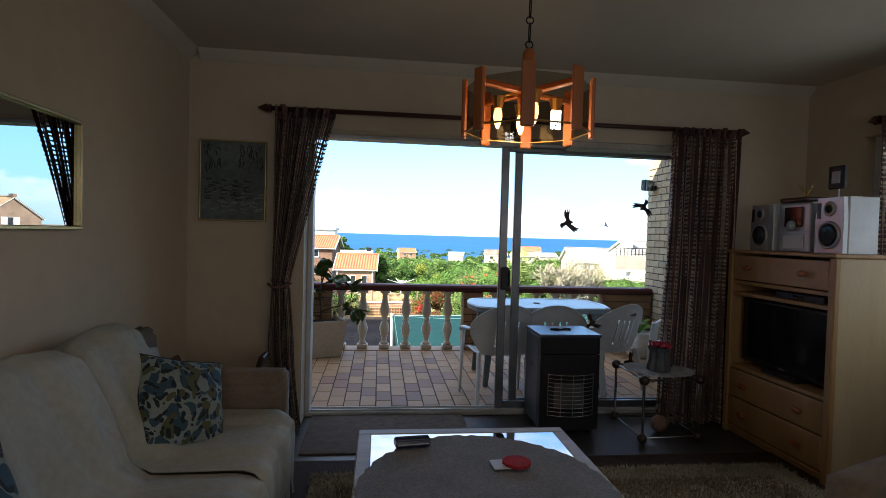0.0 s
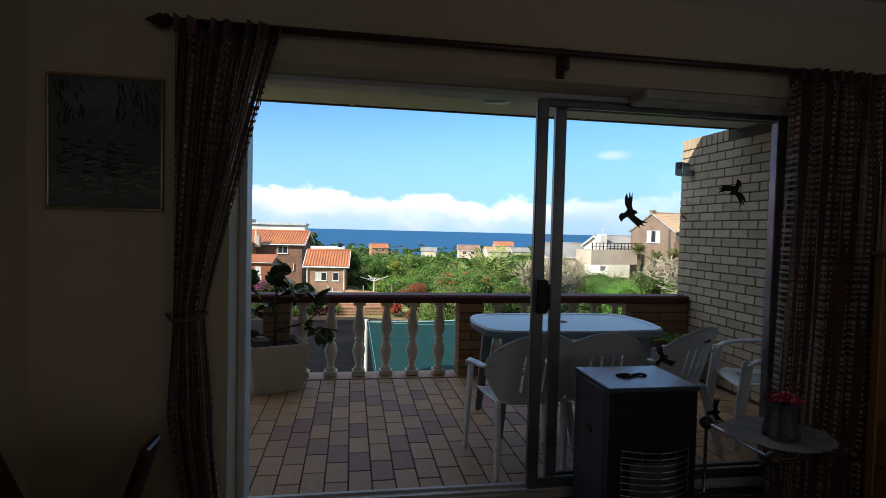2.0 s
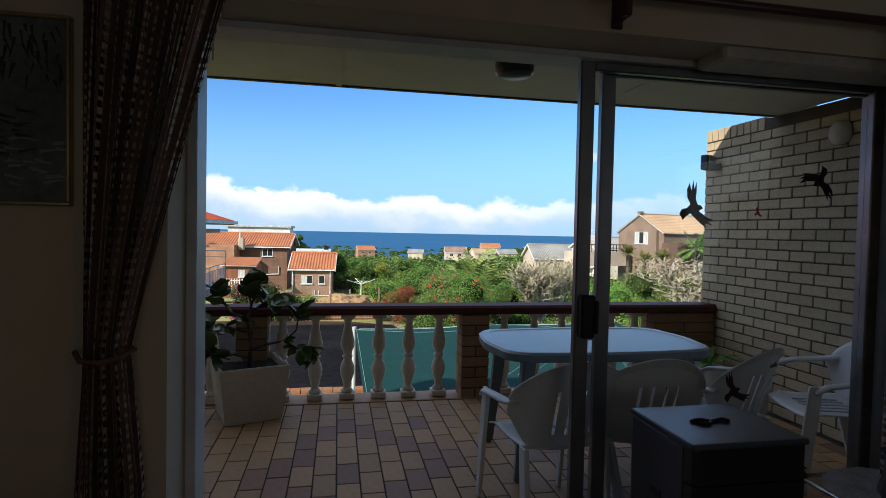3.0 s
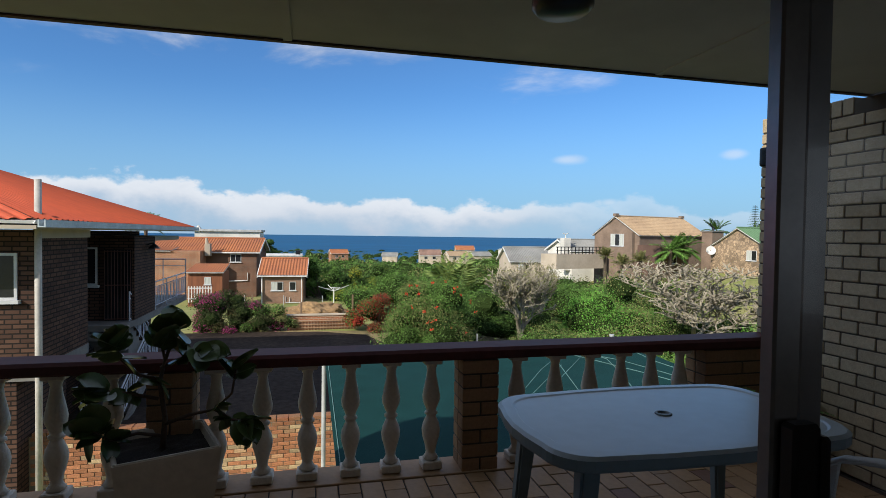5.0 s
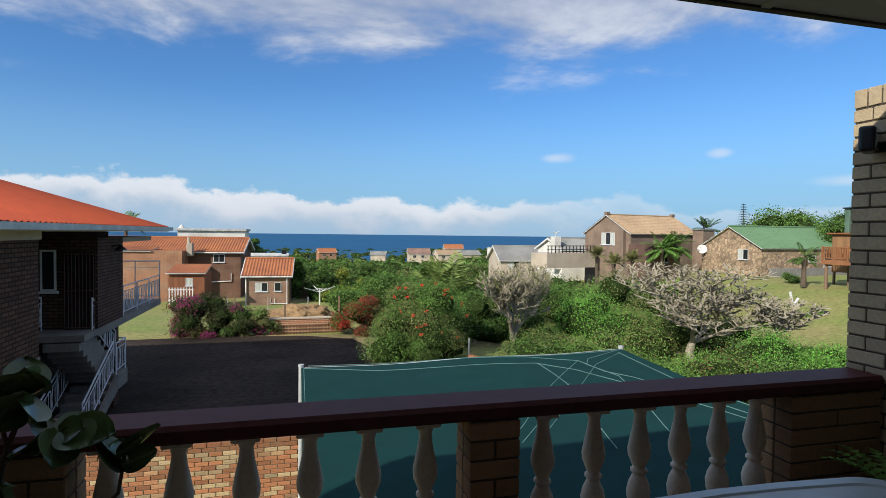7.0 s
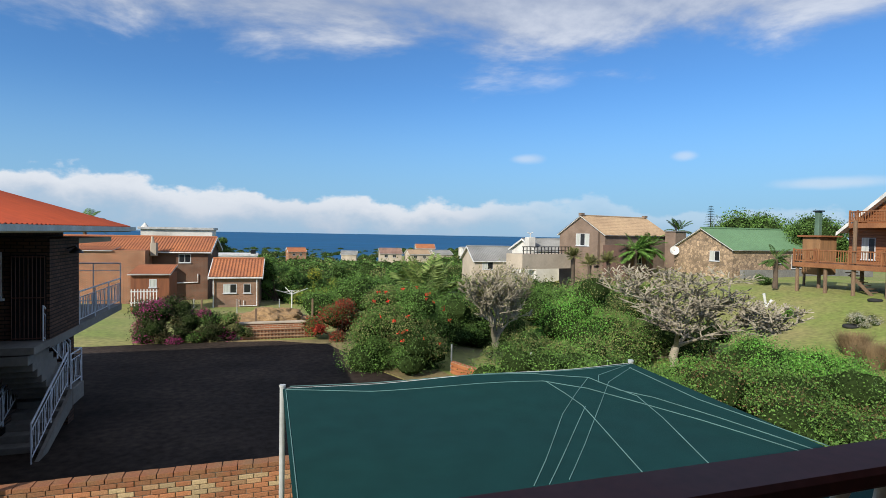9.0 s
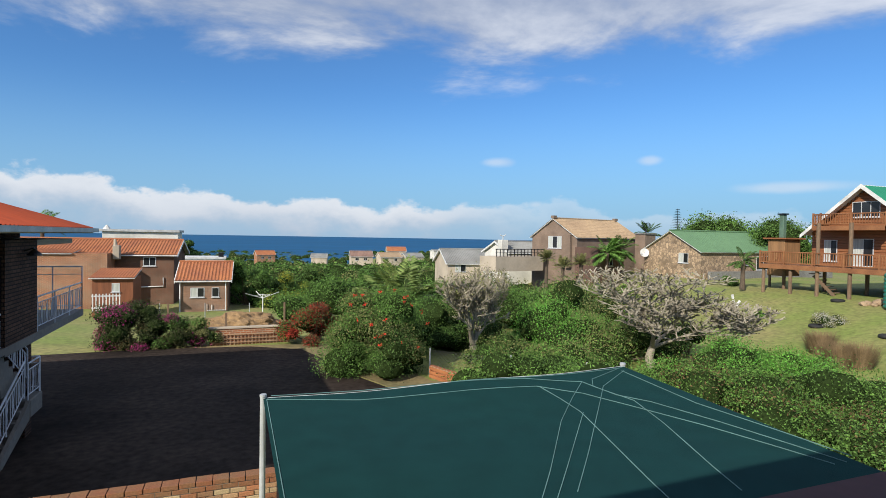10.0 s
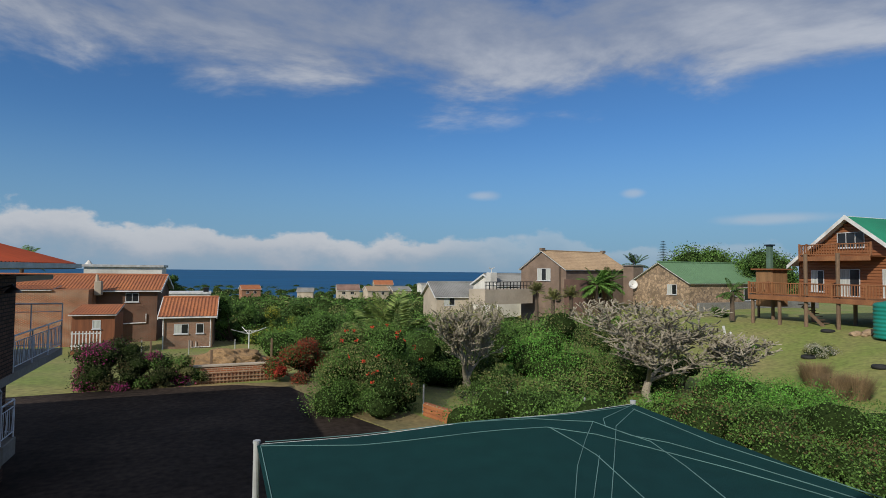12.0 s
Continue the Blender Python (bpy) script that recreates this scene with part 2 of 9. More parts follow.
TABLE_PLASTIC = mat("pale blue grey table plastic", (0.40, 0.46, 0.48), 0.32, vary=0.06, scale=5, color2=(0.34, 0.41, 0.43), spec=0.4)
# Darker table plastic for the legs and for the shade on the rim.
TABLE_LEG = mat("grey green shaded table plastic", (0.17, 0.22, 0.23), 0.45, vary=0.08, scale=6)
POTM = mat("cream painted planter", (0.55, 0.50, 0.42), 0.7, vary=0.1, scale=7, color2=(0.42, 0.37, 0.30), bump=0.2)
SOIL = mat("dark potting soil", (0.03, 0.022, 0.016), 0.98, vary=0.4, scale=50, bump=1.0)
RUBBERLEAF = mat("thick green leaf", (0.045, 0.085, 0.025), 0.28, vary=0.15, scale=20, color2=(0.08, 0.11, 0.03), per_island=0.35)
STEM = mat("brown plant stem", (0.10, 0.065, 0.045), 0.85, vary=0.25, scale=40, bump=0.5)
WOODRAIL = mat("dark turned wood", (0.06, 0.022, 0.015), 0.4, vary=0.2, scale=10, stretch=(1, 12, 12))
PINE = mat("honey pine veneer", (0.40, 0.24, 0.105), 0.42, vary=0.1, scale=5, color2=(0.31, 0.175, 0.07), stretch=(8, 8, 1))
PINE_SIDE = mat("pale pine panel", (0.52, 0.40, 0.24), 0.5, vary=0.07, scale=5, color2=(0.44, 0.33, 0.19), stretch=(9, 9, 1))
LAMPWOOD = mat("orange teak slat", (0.36, 0.11, 0.03), 0.35, vary=0.12, scale=8, stretch=(9, 9, 1), color2=(0.27, 0.075, 0.02))
BRASS = mat("aged brass", (0.42, 0.28, 0.10), 0.3, 0.9, vary=0.12, scale=25)
SILVER = mat("silver speaker plastic", (0.42, 0.43, 0.44), 0.35, 0.5, vary=0.05, scale=20)
WHITECAB = mat("white cabinet side", (0.72, 0.76, 0.80), 0.4, vary=0.04, scale=10)
SOFA = mat("beige velour", (0.20, 0.15, 0.105), 0.95, vary=0.15, scale=16, bump=0.4, bump_scale=250)
THROW = mat("grey green throw", (0.40, 0.40, 0.34), 0.95, vary=0.1, scale=12, bump=0.5, bump_scale=220, color2=(0.34, 0.34, 0.29))
LACE = mat("white lace", (0.46, 0.47, 0.47), 0.95, vary=0.3, scale=45, bump=0.9, bump_scale=160)
GOLD = mat("gilt frame", (0.50, 0.40, 0.20), 0.35, 0.8, vary=0.1, scale=25)
TABLEFRAME = mat("limed oak frame", (0.44, 0.40, 0.35), 0.5, vary=0.12, scale=9, stretch=(1, 8, 8))
HEATER = mat("dark heater enamel", (0.022, 0.022, 0.025), 0.28, vary=0.1, scale=12)
HEATER_SIDE = mat("grey blue heater side", (0.07, 0.085, 0.115), 0.3, vary=0.06, scale=8)


# ---- shaping ----
def part(name, bm, material, parent=None, label="", smooth=False, kind=""):
    me = bpy.data.meshes.new(name)
    if smooth:
        for f in bm.faces:
            f.smooth = True
    bm.normal_update()
    bm.to_mesh(me)
    bm.free()
    for mm in (material if isinstance(material, (list, tuple)) else [material]):
        me.materials.append(mm)
    ob = new(name, me)
    if parent:
        ob.parent = parent
    tagged(ob, label=label, kind=kind)
    return ob


def thing(name, label, category, at=(0, 0, 0), group="", turn=0.0):
    ob = new(name)
    ob.matrix_basis = pose(*at, 0, 0, turn)
    return tagged(ob, label, category, group)


def box(bm, a, b, bevel=0.0, m=None, segs=1):
    r = bmesh.ops.create_cube(bm, size=1.0)
    c = [(a[i] + b[i]) / 2 for i in range(3)]
    s = [abs(b[i] - a[i]) for i in range(3)]
    bmesh.ops.transform(bm, matrix=Matrix.Translation(c) @ Matrix.Diagonal((*s, 1)), verts=r["verts"])
    vs = r["verts"]
    if bevel:
        es = list({e for v in vs for e in v.link_edges})
        o = bmesh.ops.bevel(bm, geom=es, offset=min(bevel, min(s) * 0.45), segments=segs, affect="EDGES", profile=0.6)
        vs = list({v for f in o["faces"] for v in f.verts} | {v for v in vs if v.is_valid})
    if m is not None:
        bmesh.ops.transform(bm, matrix=m, verts=vs)
    return vs


def boxed(name, a, b, material, parent=None, bevel=0.0, label="", kind="", segs=1):
    bm = bmesh.new()
    box(bm, a, b, bevel, segs=segs)
    return part(name, bm, material, parent, label, kind=kind)


def rod(bm, p, q, r, r2=None, n=8, caps=True):
    p, q = Vector(p), Vector(q)
    d = q - p
    c = bmesh.ops.create_cone(bm, cap_ends=caps, segments=n, radius1=r, radius2=r if r2 is None else r2, depth=d.length)
    bmesh.ops.transform(bm, matrix=Matrix.Translation((p + q) / 2) @ d.to_track_quat("Z", "Y").to_matrix().to_4x4(), verts=c["verts"])
    return c["verts"]


def lathe(bm, profile, at=(0, 0, 0), n=16):
    rings = []
    for r, z in profile:
        rings.append([bm.verts.new((at[0] + r * math.cos(k * math.tau / n), at[1] + r * math.sin(k * math.tau / n), at[2] + z)) for k in range(n)])
    for a, b in zip(rings, rings[1:]):
        for k in range(n):
            bm.faces.new((a[k], a[(k + 1) % n], b[(k + 1) % n], b[k]))
    bm.faces.new(list(reversed(rings[0])))
    bm.faces.new(rings[-1])


def tube(bm, pts, r, n=6, r_end=None):
    """A bent tube through points."""
    pts = [Vector(p) for p in pts]
    rings = []
    for i, p in enumerate(pts):
        d = (pts[min(i + 1, len(pts) - 1)] - pts[max(i - 1, 0)]).normalized()
        a = d.orthogonal().normalized() if not rings else (last - d * last.dot(d)).normalized()
        last = a
        b = d.cross(a)
        k = i / (len(pts) - 1)
        rr = r + ((r if r_end is None else r_end) - r) * k
        rings.append([bm.verts.new(p + (a * math.cos(j * math.tau / n) + b * math.sin(j * math.tau / n)) * rr) for j in range(n)])
    for a, b in zip(rings, rings[1:]):
        for k in range(n):
            bm.faces.new((a[k], a[(k + 1) % n], b[(k + 1) % n], b[k]))
    bm.faces.new(list(reversed(rings[0])))
    bm.faces.new(rings[-1])


def sheet(bm, f, nu, nv, thick=0.0):
    """A surface from f(u, v) with u, v in 0..1."""
    g = [[bm.verts.new(f(i / nu, j / nv)) for j in range(nv + 1)] for i in range(nu + 1)]
    fs = []
    for i in range(nu):
        for j in range(nv):
            fs.append(bm.faces.new((g[i][j], g[i + 1][j], g[i + 1][j + 1], g[i][j + 1])))
    if thick:
        bm.normal_update()
        bmesh.ops.solidify(bm, geom=fs, thickness=thick)
    return g


def prism(bm, outline, z0, z1, axis="z"):
    """An outline (2D points) carried from z0 to z1 along an axis."""
    def put(p, w):
        return {"z": (p[0], p[1], w), "y": (p[0], w, p[1]), "x": (w, p[0], p[1])}[axis]
    a = [bm.verts.new(put(p, z0)) for p in outline]
    b = [bm.verts.new(put(p, z1)) for p in outline]
    n = len(outline)
    fs = [bm.faces.new(list(reversed(a))), bm.faces.new(b)]
    for k in range(n):
        fs.append(bm.faces.new((a[k], a[(k + 1) % n], b[(k + 1) % n], b[k])))
    bmesh.ops.recalc_face_normals(bm, faces=fs)


def from_arrays(name, verts, faces, material, parent=None, kind="", label="", smooth=False):
    me = bpy.data.meshes.new(name)
    me.from_pydata(verts.tolist() if hasattr(verts, "tolist") else verts, [], faces.tolist() if hasattr(faces, "tolist") else faces)
    for mm in (material if isinstance(material, (list, tuple)) else [material]):
        me.materials.append(mm)
    if smooth:
        me.polygons.foreach_set("use_smooth", [True] * len(me.polygons))
    ob = new(name, me)
    if parent:
        ob.parent = parent
    return tagged(ob, kind=kind, label=label)


# ---- the house: structure ----
WIN, WOUT = -0.25, 0.10          # inner and outer face of the door wall
XL, XR, YB = -0.80, 3.72, -6.4   # room: left wall, right wall, back wall
HC = 2.55
DL, DR, DH = -0.03, 2.90, 2.07   # door opening


def structure_box(name, a, b, material, bevel=0.0):
    return boxed(name, a, b, material, bevel=bevel, kind="structure")


structure_box("floor", (XL - 0.2, YB - 0.2, -0.30), (XR + 0.2, WOUT, 0.0), SLATE)
structure_box("carpet", (XL, YB, 0.0), (XR, -0.86, 0.008), CARPET)
structure_box("ceiling", (XL - 0.2, YB - 0.2, HC), (XR + 0.2, WIN, HC + 0.15), CEILING)
structure_box("wall_west", (XL - 0.22, YB, 0.0), (XL, WIN, HC), PLASTER)
structure_box("wall_south", (XL - 0.22, YB - 0.22, 0.0), (XR + 0.22, YB, HC), PLASTER)
# the door wall in three pieces
structure_box("wall_north", (XL - 0.22, WIN, 0.0), (DL, WOUT, HC), PLASTER)
structure_box("wall_north", (DR, WIN, 0.0), (XR + 0.22, WOUT, HC), PLASTER)
structure_box("wall_north", (DL, WIN, DH), (DR, WOUT, HC), PLASTER)
# right wall with its window opening behind the second curtain
structure_box("wall_east", (XR, -0.75, 0.0), (XR + 0.22, WIN, HC), PLASTER)
structure_box("wall_east", (XR, YB, 0.0), (XR + 0.22, -2.9, HC), PLASTER)
structure_box("wall_east", (XR, -2.9, 0.0), (XR + 0.22, -0.75, 0.9), PLASTER)
structure_box("wall_east", (XR, -2.9, 2.1), (XR + 0.22, -0.75, HC), PLASTER)
# cornice
bm = bmesh.new()
prism(bm, [(XL, HC), (XL + 0.07, HC), (XL + 0.055, HC - 0.02), (XL + 0.02, HC - 0.055), (XL, HC - 0.07)], YB, WIN, "y")
part("trim", bm, CEILING, kind="structure")
bm = bmesh.new()
prism(bm, [(WIN, HC), (WIN, HC - 0.07), (WIN - 0.02, HC - 0.055), (WIN - 0.055, HC - 0.02), (WIN - 0.07, HC)], XL + 0.07, XR, "x")
part("trim", bm, CEILING, kind="structure")
# baseboard
BASEB = mat("dark skirting", (0.07, 0.035, 0.02), 0.5, vary=0.15, scale=10)
structure_box("baseboard", (XL, YB, 0.0), (XL + 0.018, WIN, 0.08), BASEB, 0.004)
structure_box("baseboard", (XL + 0.018, WIN - 0.018, 0.0), (DL, WIN, 0.08), BASEB, 0.004)
structure_box("baseboard", (DR, WIN - 0.018, 0.0), (XR, WIN, 0.08), BASEB, 0.004)
# roof over the house, reaching out over the balcony
structure_box("roof_slab", (XL - 2.4, YB - 0.5, HC + 0.15), (XR + 0.6, 1.87, 2.90), SOFFIT)
structure_box("soffit", (XL - 2.4, WOUT, 2.36), (3.95, 1.84, 2.385), SOFFIT)
structure_box("fascia", (XL - 2.4, 1.84, 2.35), (XR + 0.6, 1.87, 2.70), mat("brown fascia", (0.10, 0.06, 0.045), 0.6))
for bx in (-1.5, 0.47, 2.44):
    structure_box("trim", (bx - 0.02, WOUT, 2.352), (bx + 0.02, 1.84, 2.36), SOFFIT)
structure_box("wall_outside", (XL - 0.3, YB - 0.45, -3.4), (XR + 0.45, -1.5, -0.3), MORTAR)
structure_box("wall_outside", (XL - 2.2, YB - 0.22, -3.4), (XL - 0.22, WOUT, HC + 0.15), PLASTER)
structure_box("wall_outside", (XR + 0.22, YB - 0.2, -3.4), (XR + 0.25, -0.2, HC), PLASTER)

# unseen wall, added to close the far side and keep sun off the balcony
structure_box("wall_partition", (-2.30, WOUT, -3.4), (-2.051, 2.45, 2.36), PLASTER)

# balcony slab
BX0, BX1, BY1, BZ = -2.05, 3.95, 2.72, -0.05
structure_box("balcony_slab", (BX0, WOUT, -0.30), (BX1 + 0.22, BY1, BZ - 0.012), mat("cast concrete", (0.30, 0.28, 0.25), 0.9, vary=0.15, scale=9, bump=0.3))
structure_box("balcony_wall", (BX0, BY1 - 0.30, -3.4), (BX1 + 0.22, BY1 - 0.05, -0.30), MORTAR)


# ---- sliding door ----
def slide_door():
    d = thing("door_1", "", "", (0, 0, 0))
    d["kind"] = "structure"
    bm = bmesh.new()
    for a, b in (((DL, -0.05, 0.0), (DR, 0.09, 0.03)), ((DL, -0.05, DH - 0.025), (DR, 0.09, DH)), ((DL, -0.05, 0.03), (DL + 0.035, 0.09, DH - 0.025)), ((DR - 0.04, -0.05, 0.03), (DR, 0.09, DH - 0.025))):
        box(bm, a, b, 0.004)
    for y in (-0.02, 0.045):
        box(bm, (DL + 0.04, y - 0.004, 0.03), (DR - 0.04, y + 0.004, 0.042))
    part("door_frame", bm, ALU_LIGHT, d, "grey white painted sliding track")
    # fixed leaf, outer track
    f = part("fixed_leaf", leaf(1.515, DR - 0.045, 0.045), ALU, d, "grey aluminium door leaf")
    boxed("pane", (1.57, 0.042, 0.09), (DR - 0.10, 0.048, DH - 0.062), GLASS, f, label="clear glass pane").visible_shadow = False
    # open leaf, slid over it, inner track
    g = part("sliding_leaf", leaf(1.395, 2.82, -0.015), ALU, d, "grey aluminium door leaf, slid open")
    boxed("pane", (1.465, -0.018, 0.09), (2.76, -0.012, DH - 0.062), GLASS, g, label="clear glass pane").visible_shadow = False
    bm = bmesh.new()
    box(bm, (1.405, -0.075, 0.96), (1.465, -0.035, 1.13), 0.008)
    box(bm, (1.455, -0.085, 0.98), (1.475, -0.04, 1.11), 0.006)
    part("latch", bm, BLACK, g, "black door latch")


def leaf(x0, x1, y):
    bm = bmesh.new()
    w, h = 0.06, DH - 0.03
    for a, b in (((x0, y - 0.018, 0.045), (x0 + w, y + 0.018, h)), ((x1 - w, y - 0.018, 0.045), (x1, y + 0.018, h)), ((x0 + w, y - 0.016, 0.045), (x1 - w, y + 0.016, 0.10)), ((x0 + w, y - 0.016, h - 0.035), (x1 - w, y + 0.016, h))):
        box(bm, a, b, 0.005)
    return bm


slide_door()
structure_box("trim", (-0.06, WIN + 0.02, 2.10), (1.86, -0.07, 2.16), mat("blind headrail", (0.50, 0.46, 0.40), 0.5), 0.01)
structure_box("trim", (1.865, WIN + 0.02, 2.02), (2.95, -0.07, 2.10), mat("blind headrail", (0.50, 0.46, 0.40), 0.5), 0.01)

# ---- ground, sea ----
GZ = -3.4


def smooth(a, b, v):
    k = np.clip((v - a) / (b - a), 0, 1)
    return k * k * (3 - 2 * k)


def ground_z(x, y):
    x, y = np.asarray(x, float), np.asarray(y, float)
    right = smooth(25, 39, x - 0.15 * (y - 25)) * smooth(4, 14, y)
    z = GZ + right * 1.5 * (1 - smooth(60, 120, y))
    z = z - smooth(28, 50, y) * 1.25 * (1 - right * 0.8)
    z = z - smooth(8, 14, x) * 0.5 * (1 - right)
    z = z - (smooth(45, 300, y) * 9.0 + smooth(200, 560, y) * 3.5)
    z = z + smooth(60, 130, np.abs(x - 20)) * 2.5 * (1 - smooth(100, 300, y))
    return z + 0.10 * np.sin(x * 0.31 + 1) * np.cos(y * 0.23) * smooth(26, 34, y + x * 0.5)


GRASS = mat("short lawn", (0.175, 0.22, 0.045), 0.95, vary=0.35, scale=1.4, color2=(0.26, 0.23, 0.085), bump=0.6, bump_scale=30)
SCRUBSOIL = mat("scrub ground", (0.06, 0.07, 0.03), 0.95, vary=0.4, scale=0.8, color2=(0.085, 0.07, 0.04))
xs = np.concatenate([np.linspace(-420, -40, 20), np.linspace(-36, 60, 97), np.linspace(66, 640, 30)])
ys = np.concatenate([np.linspace(-60, 0, 10), np.linspace(1, 70, 70), np.linspace(76, 580, 42)])
gx, gy = np.meshgrid(xs, ys, indexing="ij")
gz = ground_z(gx, gy)
gv = np.stack([gx, gy, gz], -1).reshape(-1, 3)
ni, nj = len(xs), len(ys)
idx = np.arange(ni * nj).reshape(ni, nj)
gf = np.stack([idx[:-1, :-1], idx[1:, :-1], idx[1:, 1:], idx[:-1, 1:]], -1).reshape(-1, 4)
from_arrays("ground", gv, gf, GRASS, kind="structure", smooth=True)


def sea_mat():
    m = mat("deep blue sea", (0.004, 0.085, 0.20), 0.6, vary=0.25, scale=0.02, color2=(0.003, 0.065, 0.165), spec=0.15, stretch=(0.4, 1.5, 1))
    return m


bm = bmesh.new()
for a, b, c, d in (((-4900, 300), (4900, 300), (4900, 4900), (-4900, 4900)),):
    bm.faces.new([bm.verts.new((p[0], p[1], -15.0)) for p in (a, b, c, d)])
part("water", bm, sea_mat(), kind="structure")
bm = bmesh.new()
bm.faces.new([bm.verts.new((p[0], p[1], -16.5)) for p in ((-4900, -4900), (4900, -4900), (4900, 4900), (-4900, 4900))])
part("ground_far", bm, SCRUBSOIL, kind="structure")

# Asphalt colour lowered for the shade of the flats; lighter patches are wear.
ASPHALT = mat("worn shade-toned driveway", (0.048, 0.036, 0.029), 0.9, vary=0.5, scale=1.7, color2=(0.013, 0.010, 0.009), bump=0.5, bump_scale=70, spec=0.1)
bm = bmesh.new()
# The far edge is drawn out to where that shade ends.
drive = [(-9, 10.9), (1.3, 10.9), (2.2, 14), (4.6, 16.2), (5.3, 18.2), (4.4, 20.5), (3.9, 23.0), (3.2, 25.4), (1.2, 26.6), (-1.0, 26.9), (-4.2, 27.1), (-9.0, 27.0)]
prism(bm, drive, GZ + 0.004, GZ + 0.035)
part("road", bm, ASPHALT, kind="structure")
DIRT = mat("dry sandy ground", (0.27, 0.20, 0.09), 0.95, vary=0.3, scale=2, color2=(0.13, 0.12, 0.05), bump=0.5, bump_scale=40)
bm = bmesh.new()
prism(bm, [(3.2, 23.0), (4.5, 20.6), (5.4, 18.2), (4.7, 16.1), (2.4, 13.6), (1.5, 11.0), (8.6, 11.0), (9.0, 17.8), (6.8, 19.0), (6.0, 23.5), (4.6, 26.4), (-2.6, 27.6), (-2.6, 27.1), (-1.0, 26.95), (1.25, 26.65), (3.25, 25.45)], GZ + 0.002, GZ + 0.02)
part("ground_verge", bm, DIRT, kind="structure")


# ---- balustrade ----
RY = 2.58


def baluster_thing():
    t = thing("baluster", "off-white cast concrete baluster, weathered, under the dark red balcony rail", "baluster", group="balusters of the balcony")
    bm = bmesh.new()
    prof = [(0.040, 0.05), (0.052, 0.062), (0.036, 0.085), (0.030, 0.10), (0.040, 0.15), (0.056, 0.205), (0.060, 0.245), (0.052, 0.285), (0.034, 0.325), (0.030, 0.338),
            (0.042, 0.346), (0.042, 0.358), (0.030, 0.366), (0.036, 0.385), (0.055, 0.43), (0.058, 0.465), (0.048, 0.52), (0.034, 0.585), (0.028, 0.635), (0.034, 0.65), (0.034, 0.662), (0.045, 0.672)]
    lathe(bm, [(r, z) for r, z in prof], n=14)
    part("shaft", bm, WHITE_PLASTER, t, smooth=True)
    boxed("foot", (-0.062, -0.062, 0.0), (0.062, 0.062, 0.05), WHITE_PLASTER, t, 0.006)
    boxed("cap", (-0.058, -0.058, 0.672), (0.058, 0.058, 0.71), WHITE_PLASTER, t, 0.006)
    return t


bal = baluster_thing()
bal_x = [-1.86, -1.60, -1.34, -1.06, -0.78, -0.50, 0.05, 0.31, 0.572, 0.832, 1.085, 1.345, 1.93, 2.205, 2.465, 2.705, 2.945, 3.18]
bal.matrix_basis = pose(bal_x[0], RY, BZ + 0.01)
for bx in bal_x[1:]:
    copy_thing(bal, pose(bx, RY, BZ + 0.01, 0, 0, (bx * 37) % 5 - 2))

bm = bmesh.new()
prism(bm, [(RY - 0.105, 0.667), (RY - 0.115, 0.68), (RY - 0.115, 0.722), (RY - 0.10, 0.742), (RY + 0.10, 0.742), (RY + 0.115, 0.722), (RY + 0.115, 0.68), (RY + 0.105, 0.667)], BX0, 3.94, "x")
rail = part("balcony_rail", bm, RAILRED)
tagged(rail, "dark red painted balcony handrail, chipped, lying on balusters and brick piers", "handrail")
structure_box("kerb_plinth", (BX0, BY1 - 0.26, BZ - 0.012), (BX1, BY1, BZ + 0.006), TILE_TAN, 0.004)


def brick_mesh(sx, sy, sz, material, name, seed):
    """One brick with slightly worn edges; its origin at its corner."""
    rnd = random.Random(seed)
    bm = bmesh.new()
    vs = box(bm, (0, 0, 0), (sx, sy, sz), 0.004)
    for v in vs:
        v.co += Vector((rnd.uniform(-1, 1), rnd.uniform(-1, 1), rnd.uniform(-1, 1))) * 0.0012
    me = bpy.data.meshes.new(name)
    bm.to_mesh(me)
    bm.free()
    me.materials.append(material)
    return me


def place_bricks(parent, items):
    """items: (mesh, matrix)"""
    for me, m in items:
        ob = new("brick", me)
        ob.parent = parent
        ob.matrix_basis = m


# three piers
def pier(x0, x1, top, label):
    p = thing("brick_pier", label, "pier", (x0, RY - 0.11, BZ), group="brick piers of the balcony")
    w = x1 - x0
    boxed("mortar_core", (0.006, 0.006, 0.0), (w - 0.006, 0.214, top - BZ - 0.002), WALLJOINT, p)
    rnd = random.Random(int(x0 * 100))
    h = 0.0865
    n = round((top - BZ) / h)
    h = (top - BZ) / n
    full, half = brick_mesh(w, 0.105, h - 0.010, PIERBRICK, "pier_full", 1), brick_mesh((w - 0.01) / 2, 0.105, h - 0.010, PIERBRICK, "pier_half", 2)
    items = []
    for k in range(n):
        z = k * h + 0.003
        for yy in (0, 0.115):
            if k % 2:
                items += [(full, Matrix.Translation((0, yy, z)))]
            else:
                items += [(half, Matrix.Translation((0, yy, z))), (half, Matrix.Translation(((w + 0.01) / 2, yy, z)))]
    PENDING.append((p, items))
    return p


PENDING = []
pier(1.525, 1.765, 0.665, "brown face brick pier between the balusters, beside the plastic table")
pier(-0.30, -0.06, 0.665, "brown face brick pier between the balusters, behind the potted plant")
pier(3.31, 3.93, 0.665, "wide brown face brick pier against the side wall")

# right hand side wall of the balcony, stepped soldier course on top
side = thing("brick_side_wall", "", "", (BX1, WOUT, BZ))
side["kind"] = "structure"
boxed("mortar_core", (0.008, 0.0, 0.0), (0.20, 2.70 - WOUT - 0.006, 2.355 - BZ), WALLJOINT, side)
NC = 28
CH = 0.0827


